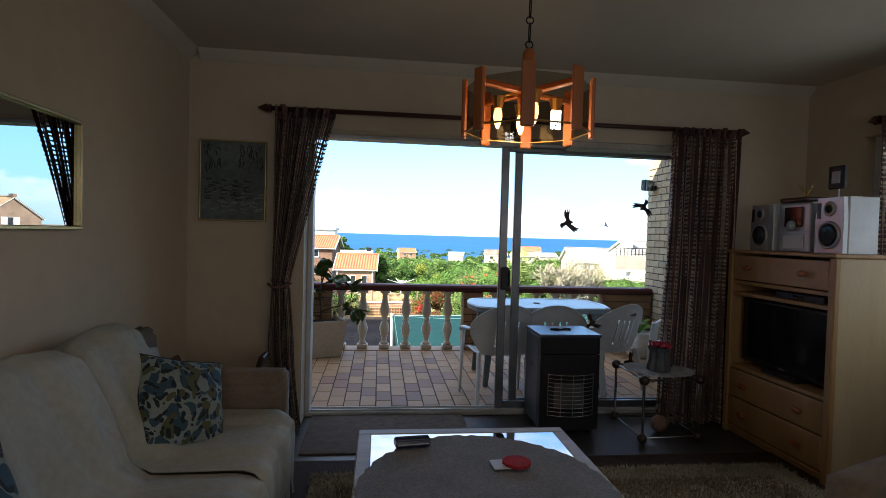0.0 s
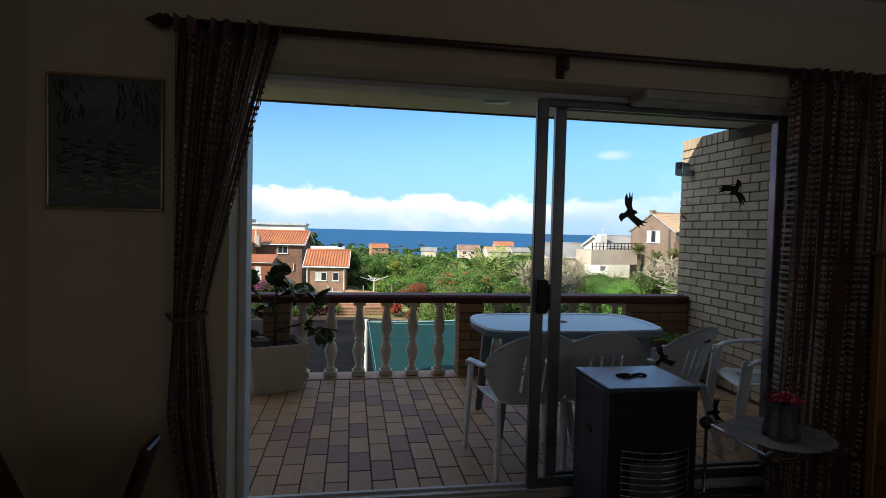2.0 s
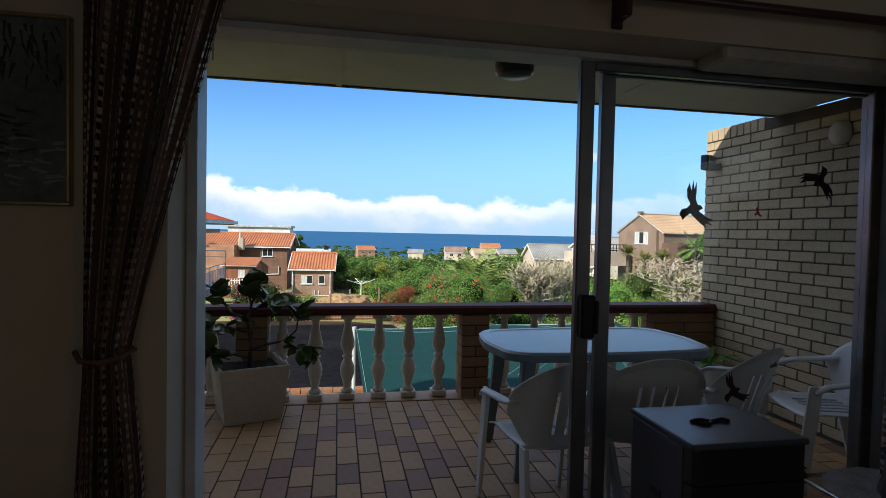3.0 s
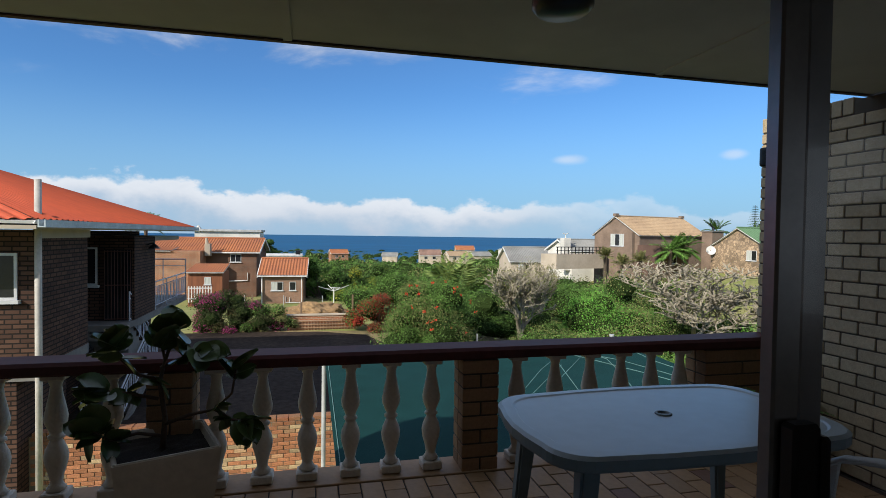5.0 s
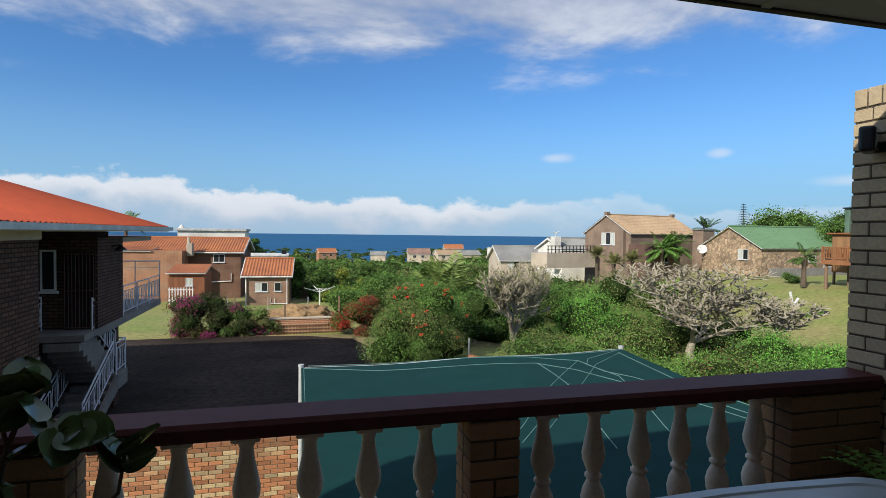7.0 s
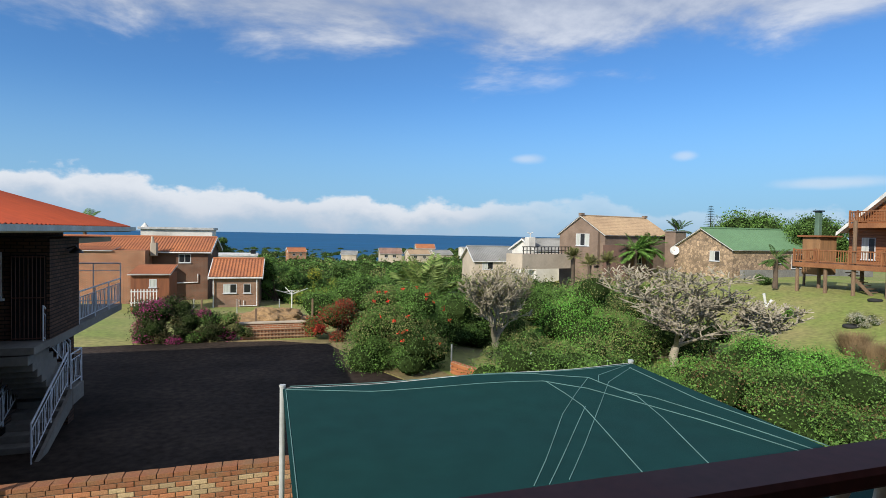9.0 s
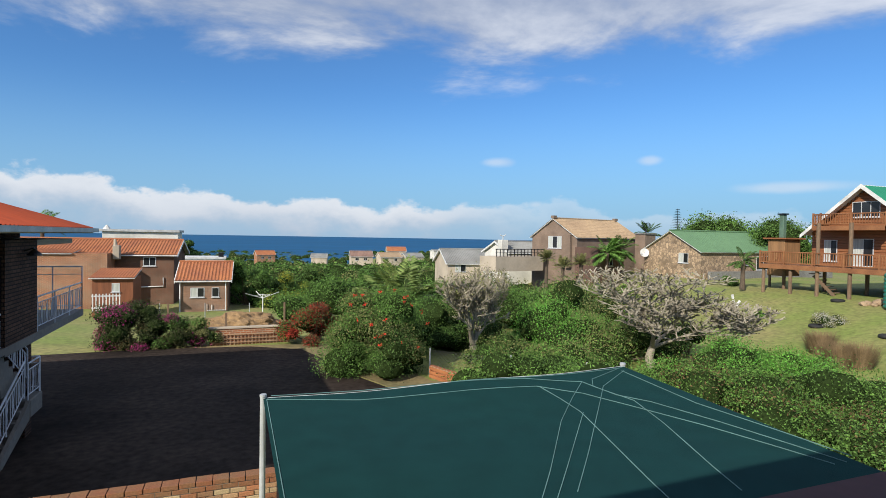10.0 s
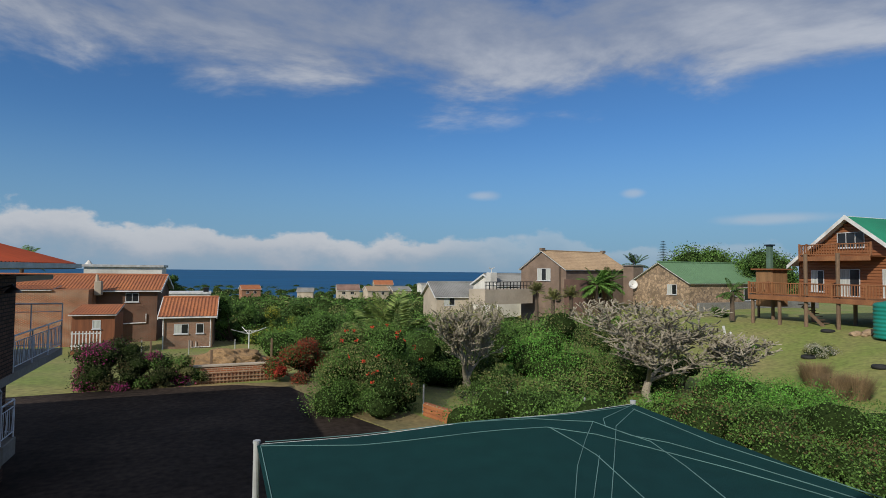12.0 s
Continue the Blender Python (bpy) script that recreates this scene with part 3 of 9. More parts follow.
def side_wall_bricks():
    """Courses of stretchers along y with broken bond, and a soldier course on edge on top of the outer part."""
    L0 = 2.70 - WOUT
    full, half = brick_mesh(0.104, 0.222, CH - 0.011, FACEBRICK, "wall_brick_full", 3), brick_mesh(0.104, 0.106, CH - 0.011, FACEBRICK, "wall_brick_half", 4)
    top = brick_mesh(0.21, 0.072, 0.106, FACEBRICK, "wall_brick_edge", 5)
    cut = brick_mesh(0.104, 0.045, CH - 0.011, FACEBRICK, "wall_brick_cut", 6)
    items = []
    for k in range(NC):
        z = k * CH + 0.004
        y = L0
        if k % 2:
            y -= 0.106
            items.append((half, Matrix.Translation((0, y, z))))
            y -= 0.010
        while y - 0.222 > 0:
            y -= 0.222
            items.append((full, Matrix.Translation((0, y, z))))
            y -= 0.010
        if y > 0.106:
            items.append((half, Matrix.Translation((0, y - 0.106, z))))
            y -= 0.116
        if y > 0.045:
            items.append((cut, Matrix.Translation((0, y - 0.045, z))))
    z = NC * CH + 0.004
    for k in range(9):
        items.append((top, Matrix.Translation((0, L0 - 0.072 - k * 0.082, z))))
    return items


PENDING.append((side, side_wall_bricks()))


# ---- yard wall below ----
yard = thing("yard_wall", "", "", (-4.3, 10.35, GZ))
yard["kind"] = "structure"
YW, YH = 5.42, 1.12
boxed("mortar_core", (0.0, 0.012, 0.0), (YW - 0.012, 0.21, YH), MORTAR, yard)


def yard_bricks():
    items = []
    mf = [brick_mesh(0.218, 0.105, 0.068, YARDBRICK, "yard_brick_full", s) for s in (7, 8, 9)]
    mh = brick_mesh(0.100, 0.105, 0.068, YARDBRICK, "yard_brick_half", 10)
    cap = brick_mesh(0.222, 0.222, 0.07, YARDBRICK, "yard_cap_brick", 11)
    rnd = random.Random(5)
    for k in range(14):
        z, x, first = k * 0.080 + 0.006, YW, True
        while x > 0.23:
            if first and k % 2:
                x -= 0.100
                items.append((mh, Matrix.Translation((x, rnd.uniform(-0.006, 0.004), z))))
            else:
                x -= 0.218
                items.append((rnd.choice(mf), Matrix.Translation((x, rnd.uniform(-0.007, 0.005), z)) @ pose(0, 0, 0, 0, 0, rnd.uniform(-0.8, 0.8))))
            first = False
            x -= 0.012
    x = YW
    while x > 0.23:
        x -= 0.222
        items.append((cap, Matrix.Translation((x, rnd.uniform(-0.006, 0.006), YH + 0.004)) @ pose(0, 0, 0, rnd.uniform(-1, 1), 0, rnd.uniform(-1.2, 1.2))))
        x -= 0.012
    return items


YARD_ITEMS = yard_bricks()
PENDING.append((yard, YARD_ITEMS))

# ---- shade net carport ----
NET = mat("dark green shade net", (0.006, 0.036, 0.037), 0.9, spec=0.12, vary=0.12, scale=1.2, color2=(0.006, 0.040, 0.036), bump=0.35, bump_scale=260)
SEAM = mat("pale seam thread", (0.12, 0.24, 0.23), 0.8, vary=0.1)
POSTM = mat("grey painted steel post", (0.48, 0.50, 0.50), 0.4, vary=0.1, scale=6)
CORNERS = ((0.83, 3.0, -0.75), (6.05, 3.0, -0.62), (0.83, 8.9, -0.60), (6.05, 8.3, -0.40))


def net_point(u, v, lift=0.0):
    a, b, c, d = (Vector(p) for p in CORNERS)
    p = a.lerp(b, u).lerp(c.lerp(d, u), v)
    p.z += lift - 0.03 * math.sin(math.pi * u) * math.sin(math.pi * v) + 0.025 * math.sin(u * 9) * math.sin(v * 5) * math.sin(math.pi * u)
    p.y -= 0.10 * math.sin(math.pi * u) * v
    return p


def net_at(x, y, lift=0.0):
    u = (x - 0.83) / 5.22
    return net_point(u, (y - 3.0) / (5.9 - 0.6 * u - 0.10 * math.sin(math.pi * min(1, max(0, u)))), lift)


def carport():
    t = thing("shade_net_carport", "dark green shade net carport with pale seams on grey posts", "carport", (0, 0, 0))
    bm = bmesh.new()
    sheet(bm, lambda u, v: net_point(u, v), 56, 36)
    part("shade_net", bm, NET, t, smooth=True)
    bm = bmesh.new()
    seams = [
        [(4.37, 7.93), (4.38, 7.43), (4.36, 6.97), (4.15, 6.07), (3.96, 5.26), (3.91, 5.02)],
        [(6.04, 8.27), (5.25, 7.97), (5.08, 7.71), (5.22, 7.05), (5.03, 6.33), (4.69, 5.33), (4.56, 4.9)],
        [(5.05, 7.93), (4.55, 7.42), (3.98, 6.8), (3.24, 5.84), (2.89, 5.41)],
        [(4.38, 6.94), (3.65, 6.1), (3.04, 5.4)],
        [(5.91, 8.1), (5.21, 7.66), (4.61, 6.96), (3.81, 6.04), (3.26, 5.43)],
        [(0.87, 8.82), (1.98, 8.39), (3.08, 8.16), (4.34, 7.96), (4.78, 7.52), (5.05, 6.94), (5.39, 6.11), (5.63, 5.4), (5.78, 4.93)],
        [(3.22, 8.53), (4.36, 8.31), (5.05, 7.93), (5.15, 7.31), (5.38, 6.93), (5.63, 6.11), (5.81, 5.41), (5.93, 4.92)],
        [(0.93, 8.95), (3.22, 8.53), (4.56, 8.35), (5.9, 8.23)],
        [(5.88, 8.11), (5.85, 6.67), (6.03, 5.59), (6.11, 4.99)],
        [(0.87, 8.8), (0.87, 7.0), (0.87, 5.0), (0.87, 3.1)],
    ]
    for s in seams:
        fine = []
        for q0, q1 in zip(s, s[1:]):
            fine += [net_at(q0[0] + (q1[0] - q0[0]) * k / 4, q0[1] + (q1[1] - q0[1]) * k / 4, 0.003) for k in range(4)]
        tube(bm, fine + [net_at(*s[-1], 0.003)], 0.0055, 4)
    part("seam", bm, SEAM, t, "pale sewn seams in the net")
    for (x, y, z) in CORNERS:
        bm = bmesh.new()
        rod(bm, (x, y, GZ - 0.4), (x, y, z + 0.02), 0.038, n=12)
        rod(bm, (x, y, z + 0.02), (x, y, z + 0.05), 0.044, n=12)
        part("post", bm, POSTM, t)
    for v in (0.0, 1.0):
        bm = bmesh.new()
        for u in range(24):
            rod(bm, net_point(u / 24, v, -0.008), net_point((u + 1) / 24, v, -0.008), 0.012, n=6)
        part("edge_cable", bm, POSTM, t)


carport()

# ---- living room things ----
FABRIC_DARK = mat("woven curtain brown thread", (0.15, 0.075, 0.055), 0.95, vary=0.45, scale=50, color2=(0.07, 0.045, 0.055))
FABRIC_LIGHT = mat("woven curtain cream thread", (0.46, 0.39, 0.30), 0.95, vary=0.35, scale=50)


def curtain(name_label, x_at, width_at, y0, z_top, z_bot, folds, group, across="x", seed=1):
    """An open weave curtain: crossing bands of thread over deep folds, gathered at the tie."""
    t = thing("curtain", name_label, "curtain", (0, 0, 0), group)
    rnd = random.Random(seed)
    ph = [rnd.uniform(0, 6.28) for _ in range(4)]

    def point(s, z, off=0.0):
        w = width_at(z)
        left = x_at(z)
        amp = 0.032 * min(1.0, w / 0.3) + 0.012
        a = folds * math.tau * s
        x = left + w * s + 0.010 * math.sin(a * 0.5 + ph[0])
        y = y0 + amp * math.sin(a + ph[1] + 0.35 * math.sin(z * 2.1 + ph[2])) + 0.010 * math.sin(3.1 * a + z * 3) + off
        return Vector((x, y, z)) if across == "x" else Vector((y, x, z))
    nv = 84
    columns = 44
    rows_n = int((z_top - z_bot) / 0.030)
    # upright bands
    va, fa = [], []
    for c in range(columns):
        s0, s1 = (c + 0.08) / columns, (c + (0.84 if c % 3 else 0.60)) / columns
        base = len(va)
        for k in range(nv + 1):
            z = z_top + (z_bot - z_top) * k / nv
            va += [point(s0, z), point(s1, z)]
        for k in range(nv):
            fa.append((base + 2 * k, base + 2 * k + 1, base + 2 * k + 3, base + 2 * k + 2))
    from_arrays("warp_weave", [tuple(v) for v in va], fa, FABRIC_DARK, t, "stuff")
    # cross bands
    vb, fb = [], []
    ns = columns * 3
    for r in range(rows_n):
        z = z_top - 0.012 - r * 0.030
        h = 0.011 if r % 3 else 0.019
        base = len(vb)
        for k in range(ns + 1):
            s = k / ns
            vb += [point(s, z, 0.004), point(s, z - h, 0.004)]
        for k in range(ns):
            fb.append((base + 2 * k, base + 2 * k + 1, base + 2 * k + 3, base + 2 * k + 2))
    from_arrays("weft_weave", [tuple(v) for v in vb], fb, FABRIC_LIGHT, t, "stuff")
    # gathered heading
    bm = bmesh.new()
    sheet(bm, lambda u, v: point(u, z_top + 0.035 - 0.06 * v, 0.012 * math.sin(u * 160)), 160, 3, 0.004)
    part("heading", bm, FABRIC_DARK, t)
    return t


def left_edge(z):
    if z > 1.0:
        return -0.232
    if z > 0.6:
        return -0.232 - 0.05 * (1.0 - z)
    return -0.252 + 0.11 * ((0.6 - z) / 0.6) ** 1.3


def left_width(z):
    if z > 1.0:
        return 0.115 + 0.30 * ((z - 1.0) / 1.2) ** 1.1
    if z > 0.6:
        return 0.115 + 0.055 * (1.0 - z) / 0.4
    return 0.17 - 0.045 * (0.6 - z) / 0.6


cl = curtain("heavy brown and cream open-weave curtain tied back beside the door", left_edge, left_width, -0.325, 2.15, 0.02, 6, "curtains of the living room", seed=3)
bm = bmesh.new()
tube(bm, [(-0.25, -0.33, 1.0), (-0.22, -0.375, 0.985), (-0.17, -0.385, 0.98), (-0.12, -0.36, 0.99), (-0.105, -0.30, 1.0), (-0.16, -0.268, 1.01), (-0.24, -0.27, 1.02)], 0.008, 7)
part("tie", bm, FABRIC_DARK, cl, "brown braided tie-back")
curtain("heavy brown and cream open-weave curtain hanging straight beside the cabinet", lambda z: 2.60 - 0.03 * (2.15 - z), lambda z: 0.50 + 0.02 * (2.15 - z), -0.325, 2.15, 0.02, 8, "curtains of the living room", seed=5)
curtain("heavy brown and cream open-weave curtain at the side window", lambda z: -1.42, lambda z: 0.45, XR - 0.08, 2.15, 0.02, 7, "curtains of the living room", across="y", seed=7)


def rail_rod(a, b, label):
    t = thing("curtain_rod", label, "curtain rod", (0, 0, 0), "curtain rods")
    bm = bmesh.new()
    rod(bm, a, b, 0.016, n=14)
    part("pole", bm, WOODRAIL, t, smooth=True)
    d = (Vector(b) - Vector(a)).normalized()
    for p, s in ((Vector(a), -1), (Vector(b), 1)):
        bm = bmesh.new()
        q = p + d * s * 0.012
        rod(bm, p, q, 0.027, n=14)
        rod(bm, q, q + d * s * 0.018, 0.016, 0.030, n=14)
        rod(bm, q + d * s * 0.018, q + d * s * 0.075, 0.030, 0.003, n=14)
        part("finial", bm, WOODRAIL, t)
    return t


rr = rail_rod((-0.25, -0.33, 2.175), (3.10, -0.33, 2.175), "long dark turned wooden curtain rod above the door")
for bx in (-0.19, 1.42, 3.04):
    bm = bmesh.new()
    box(bm, (bx - 0.014, -0.335, 2.10), (bx + 0.014, WIN, 2.16), 0.004)
    box(bm, (bx - 0.02, WIN - 0.012, 2.08), (bx + 0.02, WIN, 2.22), 0.004)
    part("bracket", bm, WOODRAIL, rr)
rail_rod((XR - 0.08, -3.0, 2.175), (XR - 0.08, -0.94, 2.175), "dark turned wooden curtain rod above the side window")


# side window: frame and pane
wn = thing("window_1", "", "", (0, 0, 0))
wn["kind"] = "structure"
bm = bmesh.new()
for a, b in (((XR + 0.08, -2.9, 0.9), (XR + 0.13, -0.75, 0.95)), ((XR + 0.08, -2.9, 2.05), (XR + 0.13, -0.75, 2.1)), ((XR + 0.08, -2.9, 0.95), (XR + 0.13, -2.85, 2.05)), ((XR + 0.08, -0.80, 0.95), (XR + 0.13, -0.75, 2.05)), ((XR + 0.08, -1.85, 0.95), (XR + 0.13, -1.80, 2.05))):
    box(bm, a, b, 0.004)
part("window_frame", bm, ALU_LIGHT, wn)


# picture and mirror-like glazed frame
def frame_thing(name, label, cat, w, h, depth, material, art, at, turn, bar=0.018):
    t = thing(name, label, cat, at, turn=turn)
    bm = bmesh.new()
    for a, b in (((-w / 2, -depth, 0), (w / 2, 0, bar)), ((-w / 2, -depth, h - bar), (w / 2, 0, h)), ((-w / 2, -depth, bar), (-w / 2 + bar, 0, h - bar)), ((w / 2 - bar, -depth, bar), (w / 2, 0, h - bar))):
        box(bm, a, b, 0.003)
    part("picture_frame", bm, material, t)
    boxed("picture", (-w / 2 + bar, -depth * 0.5, bar), (w / 2 - bar, -depth * 0.3, h - bar), art, t)
    return t


def painting_mat():
    m = mat("blue grey landscape painting", (0.13, 0.155, 0.15), 0.7, vary=0.3, scale=14, color2=(0.035, 0.05, 0.035))
    return m


pt = frame_thing("painting", "small painted river landscape with trees in a thin gilt frame", "painting", 0.44, 0.545, 0.025, GOLD, painting_mat(), (-0.505, WIN - 0.001, 1.415), 0, 0.012)
PAINT_D, PAINT_L = mat("dark green paint strokes", (0.025, 0.035, 0.022), 0.7), mat("pale paint strokes", (0.22, 0.24, 0.22), 0.7)
for name, material, seed, n, box_ in (("foliage_paint", PAINT_D, 4, 90, (-0.19, 0.19, 0.36, 0.52)), ("bank_paint", PAINT_D, 6, 60, (-0.19, 0.10, 0.14, 0.28)), ("water_paint", PAINT_L, 8, 40, (-0.15, 0.19, 0.06, 0.20))):
    rnd = random.Random(seed)
    bm = bmesh.new()
    for k in range(n):
        x, z = rnd.uniform(box_[0], box_[1]), rnd.uniform(box_[2], box_[3])
        if name == "foliage_paint" and abs(x + 0.02) < 0.06:
            continue
        L, w = rnd.uniform(0.02, 0.05), rnd.uniform(0.003, 0.006)
        a = rnd.uniform(-1.9, -1.1) if name == "foliage_paint" else rnd.uniform(-0.25, 0.25)
        d = Vector((math.cos(a), 0, math.sin(a)))
        nrm = Vector((-d.z, 0, d.x))
        p = Vector((x, -0.0132 - k * 0.00001, z))
        bm.faces.new([bm.verts.new(p + nrm * w), bm.verts.new(p - nrm * w), bm.verts.new(p + d * L - nrm * w * 0.3), bm.verts.new(p + d * L + nrm * w * 0.3)])
    part(name, bm, material, pt, kind="stuff")

MIRROR = bpy.data.materials.new("picture glass mirror")
MIRROR.use_nodes = True
MIRROR.node_tree.nodes["Principled BSDF"].inputs["Metallic"].default_value = 1.0
MIRROR.node_tree.nodes["Principled BSDF"].inputs["Roughness"].default_value = 0.01
MIRROR.node_tree.nodes["Principled BSDF"].inputs["Base Color"].default_value = (0.42, 0.43, 0.43, 1)
frame_thing("wall_mirror", "large wall mirror in a thin gilt frame, above the sofa", "mirror", 0.95, 0.46, 0.03, GOLD, MIRROR, (XL + 0.001, -2.10, 1.342), 90, 0.016)


# sofa along the left wall
def cushion(bm, a, b, puff, m=None, n=10):
    """A soft block with swollen faces."""
    a, b = Vector(a), Vector(b)
    c, h = (a + b) / 2, (b - a) / 2
    bmesh.ops.create_cube(bm, size=2.0)
    bmesh.ops.subdivide_edges(bm, edges=bm.edges[:], cuts=n, use_grid_fill=True)
    vs = list(bm.verts)
    for v in vs:
        p = v.co.copy()
        s = p.normalized() * max(abs(p.x), abs(p.y), abs(p.z))
        q = p.lerp(s, 0.16 + puff)
        v.co = Vector((c.x + q.x * h.x, c.y + q.y * h.y, c.z + q.z * h.z))
    if m is not None:
        bmesh.ops.transform(bm, matrix=m, verts=vs)
    return vs


def sofa():
    t = thing("sofa", "beige velour three-seat sofa along the wall, half covered by throws", "sofa", (0, 0, 0))
    x0, x1, y0, y1 = XL + 0.03, 0.03, -3.6, -1.12
    bm = bmesh.new()
    box(bm, (x0, y0, 0.06), (x1 - 0.04, y1, 0.30), 0.03, segs=2)
    part("base", bm, SOFA, t, smooth=True)
    for ya, yb in ((y1 - 0.20, y1), (y0, y0 + 0.20)):
        bm = bmesh.new()
        prism(bm, [(ya + 0.03, 0.10), (yb - 0.03, 0.10), (yb - 0.01, 0.50), (yb, 0.58), (yb - 0.03, 0.635), ((ya + yb) / 2, 0.652), (ya + 0.03, 0.635), (ya, 0.58), (ya + 0.01, 0.50)], x0 + 0.02, x1, "x")
        bmesh.ops.bevel(bm, geom=bm.edges[:], offset=0.018, segments=3, affect="EDGES")
        part("arm", bm, SOFA, t, "beige velour sofa arm", smooth=True)
    n = 3
    w = (y1 - y0 - 0.42) / n
    for k in range(n):
        a = y0 + 0.21 + k * w
        bm = bmesh.new()
        cushion(bm, (x0 + 0.18, a, 0.27), (x1 + 0.02, a + w - 0.01, 0.45), 0.02)
        part("seat_cushion", bm, SOFA if k == n - 1 else THROW, t, "beige velour seat cushion", smooth=True)
        bm = bmesh.new()
        top = 0.80 if k == n - 1 else 0.88
        cushion(bm, (-0.13, a, 0.0), (0.11, a + w - 0.01, top - 0.40), 0.10, pose(x0 + 0.20, 0, 0.40, 0, -12, 0))
        part("back_cushion", bm, THROW, t, "pale back cushion under a throw", smooth=True)
    bm = bmesh.new()
    prism(bm, [(x0, 0.1), (x0 + 0.16, 0.1), (x0 + 0.12, 0.82), (x0 + 0.06, 0.86), (x0, 0.82)], y0, y1, "y")
    bmesh.ops.bevel(bm, geom=bm.edges[:], offset=0.02, segments=2, affect="EDGES")
    part("back", bm, SOFA, t, smooth=True)
    return t


sofa()


def throw(label, ya, yb, seed):
    """A cloth laid over back, seat and front edge, with a fringe."""
    t = thing("throw", label, "throw", (0, 0, 0), "throws on the sofa")
    x0 = XL + 0.03
    prof = [(x0 + 0.02, 0.70), (x0 + 0.02, 0.86), (x0 + 0.05, 0.945), (x0 + 0.13, 0.985), (x0 + 0.21, 0.955), (x0 + 0.275, 0.83), (x0 + 0.325, 0.66), (x0 + 0.38, 0.52), (x0 + 0.46, 0.472), (0.0, 0.475), (0.045, 0.462), (0.082, 0.43), (0.090, 0.36), (0.085, 0.20), (0.080, 0.15)]
    def f(u, v):
        k = u * (len(prof) - 1)
        i = min(int(k), len(prof) - 2)
        fr = k - i
        px = prof[i][0] * (1 - fr) + prof[i + 1][0] * fr
        pz = prof[i][1] * (1 - fr) + prof[i + 1][1] * fr
        y = ya + (yb - ya) * v
        arch = -0.09 * (2 * v - 1) ** 4 * (1 if pz > 0.6 else 0) * min(1, (pz - 0.6) * 4 if pz > 0.6 else 0)
        drop = max(0.0, min(1.0, (y + 1.80) / 0.42))
        pz -= (0.03 + 0.11 * drop * drop) * max(0.0, min(1.0, (pz - 0.55) / 0.3))
        fold = 0.013 * math.sin(v * 9 + u * 7 + seed) * math.sin(u * 3.1) + 0.008 * math.sin(v * 23 - u * 11 + seed * 2)
        crease = 0.02 * math.exp(-((v - 0.35 - 0.5 * u) / 0.05) ** 2)
        return Vector((px + fold + 0.004 + crease * 0.5, y + 0.01 * math.sin(u * 12 + seed), pz + arch + fold * 0.8 + crease * 0.4))
    bm = bmesh.new()
    sheet(bm, f, 72, 44, 0.006)
    part("cloth", bm, THROW, t, smooth=True)
    bm = bmesh.new()
    rnd = random.Random(seed)
    n = int((yb - ya) / 0.022)
    for k in range(n):
        p = f(1.0, (k + 0.5) / n)
        tube(bm, [p, p + Vector((rnd.uniform(-0.004, 0.006), rnd.uniform(-0.006, 0.006), -0.04)), p + Vector((rnd.uniform(-0.008, 0.01), rnd.uniform(-0.012, 0.012), -0.085))], 0.0045, 4, 0.002)
    part("fringe", bm, THROW, t, "knotted fringe")
    return t


throw("pale grey green cotton throw spread over the sofa back and seat", -2.045, -1.36, 1)
throw("pale grey green cotton throw with deep creases over the sofa", -2.72, -2.03, 4)
throw("pale grey green cotton throw at the near end of the sofa", -3.38, -2.75, 8)


def scatter_cushion(label, at, rx, ry, rz, seed):
    t = thing("scatter_cushion", label, "cushion", (0, 0, 0), "scatter cushions on the sofa")
    t.matrix_basis = pose(*at, rx, ry, rz)
    bm = bmesh.new()
    s = 0.20
    def f(sign):
        def g(u, v):
            a, b = 2 * u - 1, 2 * v - 1
            edge = (1 - abs(a) ** 2.4) * (1 - abs(b) ** 2.4)
            pinch = 1 - 0.07 * (1 - abs(a)) * abs(b) ** 4 - 0.07 * (1 - abs(b)) * abs(a) ** 4
            return Vector((a * s * pinch, b * s * pinch, sign * (0.075 * max(0, edge) ** 0.55 + 0.002)))
        return g
    sheet(bm, f(1), 22, 22)
    sheet(bm, f(-1), 22, 22)
    bmesh.ops.recalc_face_normals(bm, faces=bm.faces[:])
    part("cover", bm, CUSHION, t, smooth=True)
    bm = bmesh.new()
    ring = [(-s, -s, 0), (0, -s * 0.93, 0), (s, -s, 0), (s * 0.93, 0, 0), (s, s, 0), (0, s * 0.93, 0), (-s, s, 0), (-s * 0.93, 0, 0), (-s, -s, 0)]
    tube(bm, ring, 0.005, 5)
    part("piping", bm, BLACK, t, "dark piping")
    return t


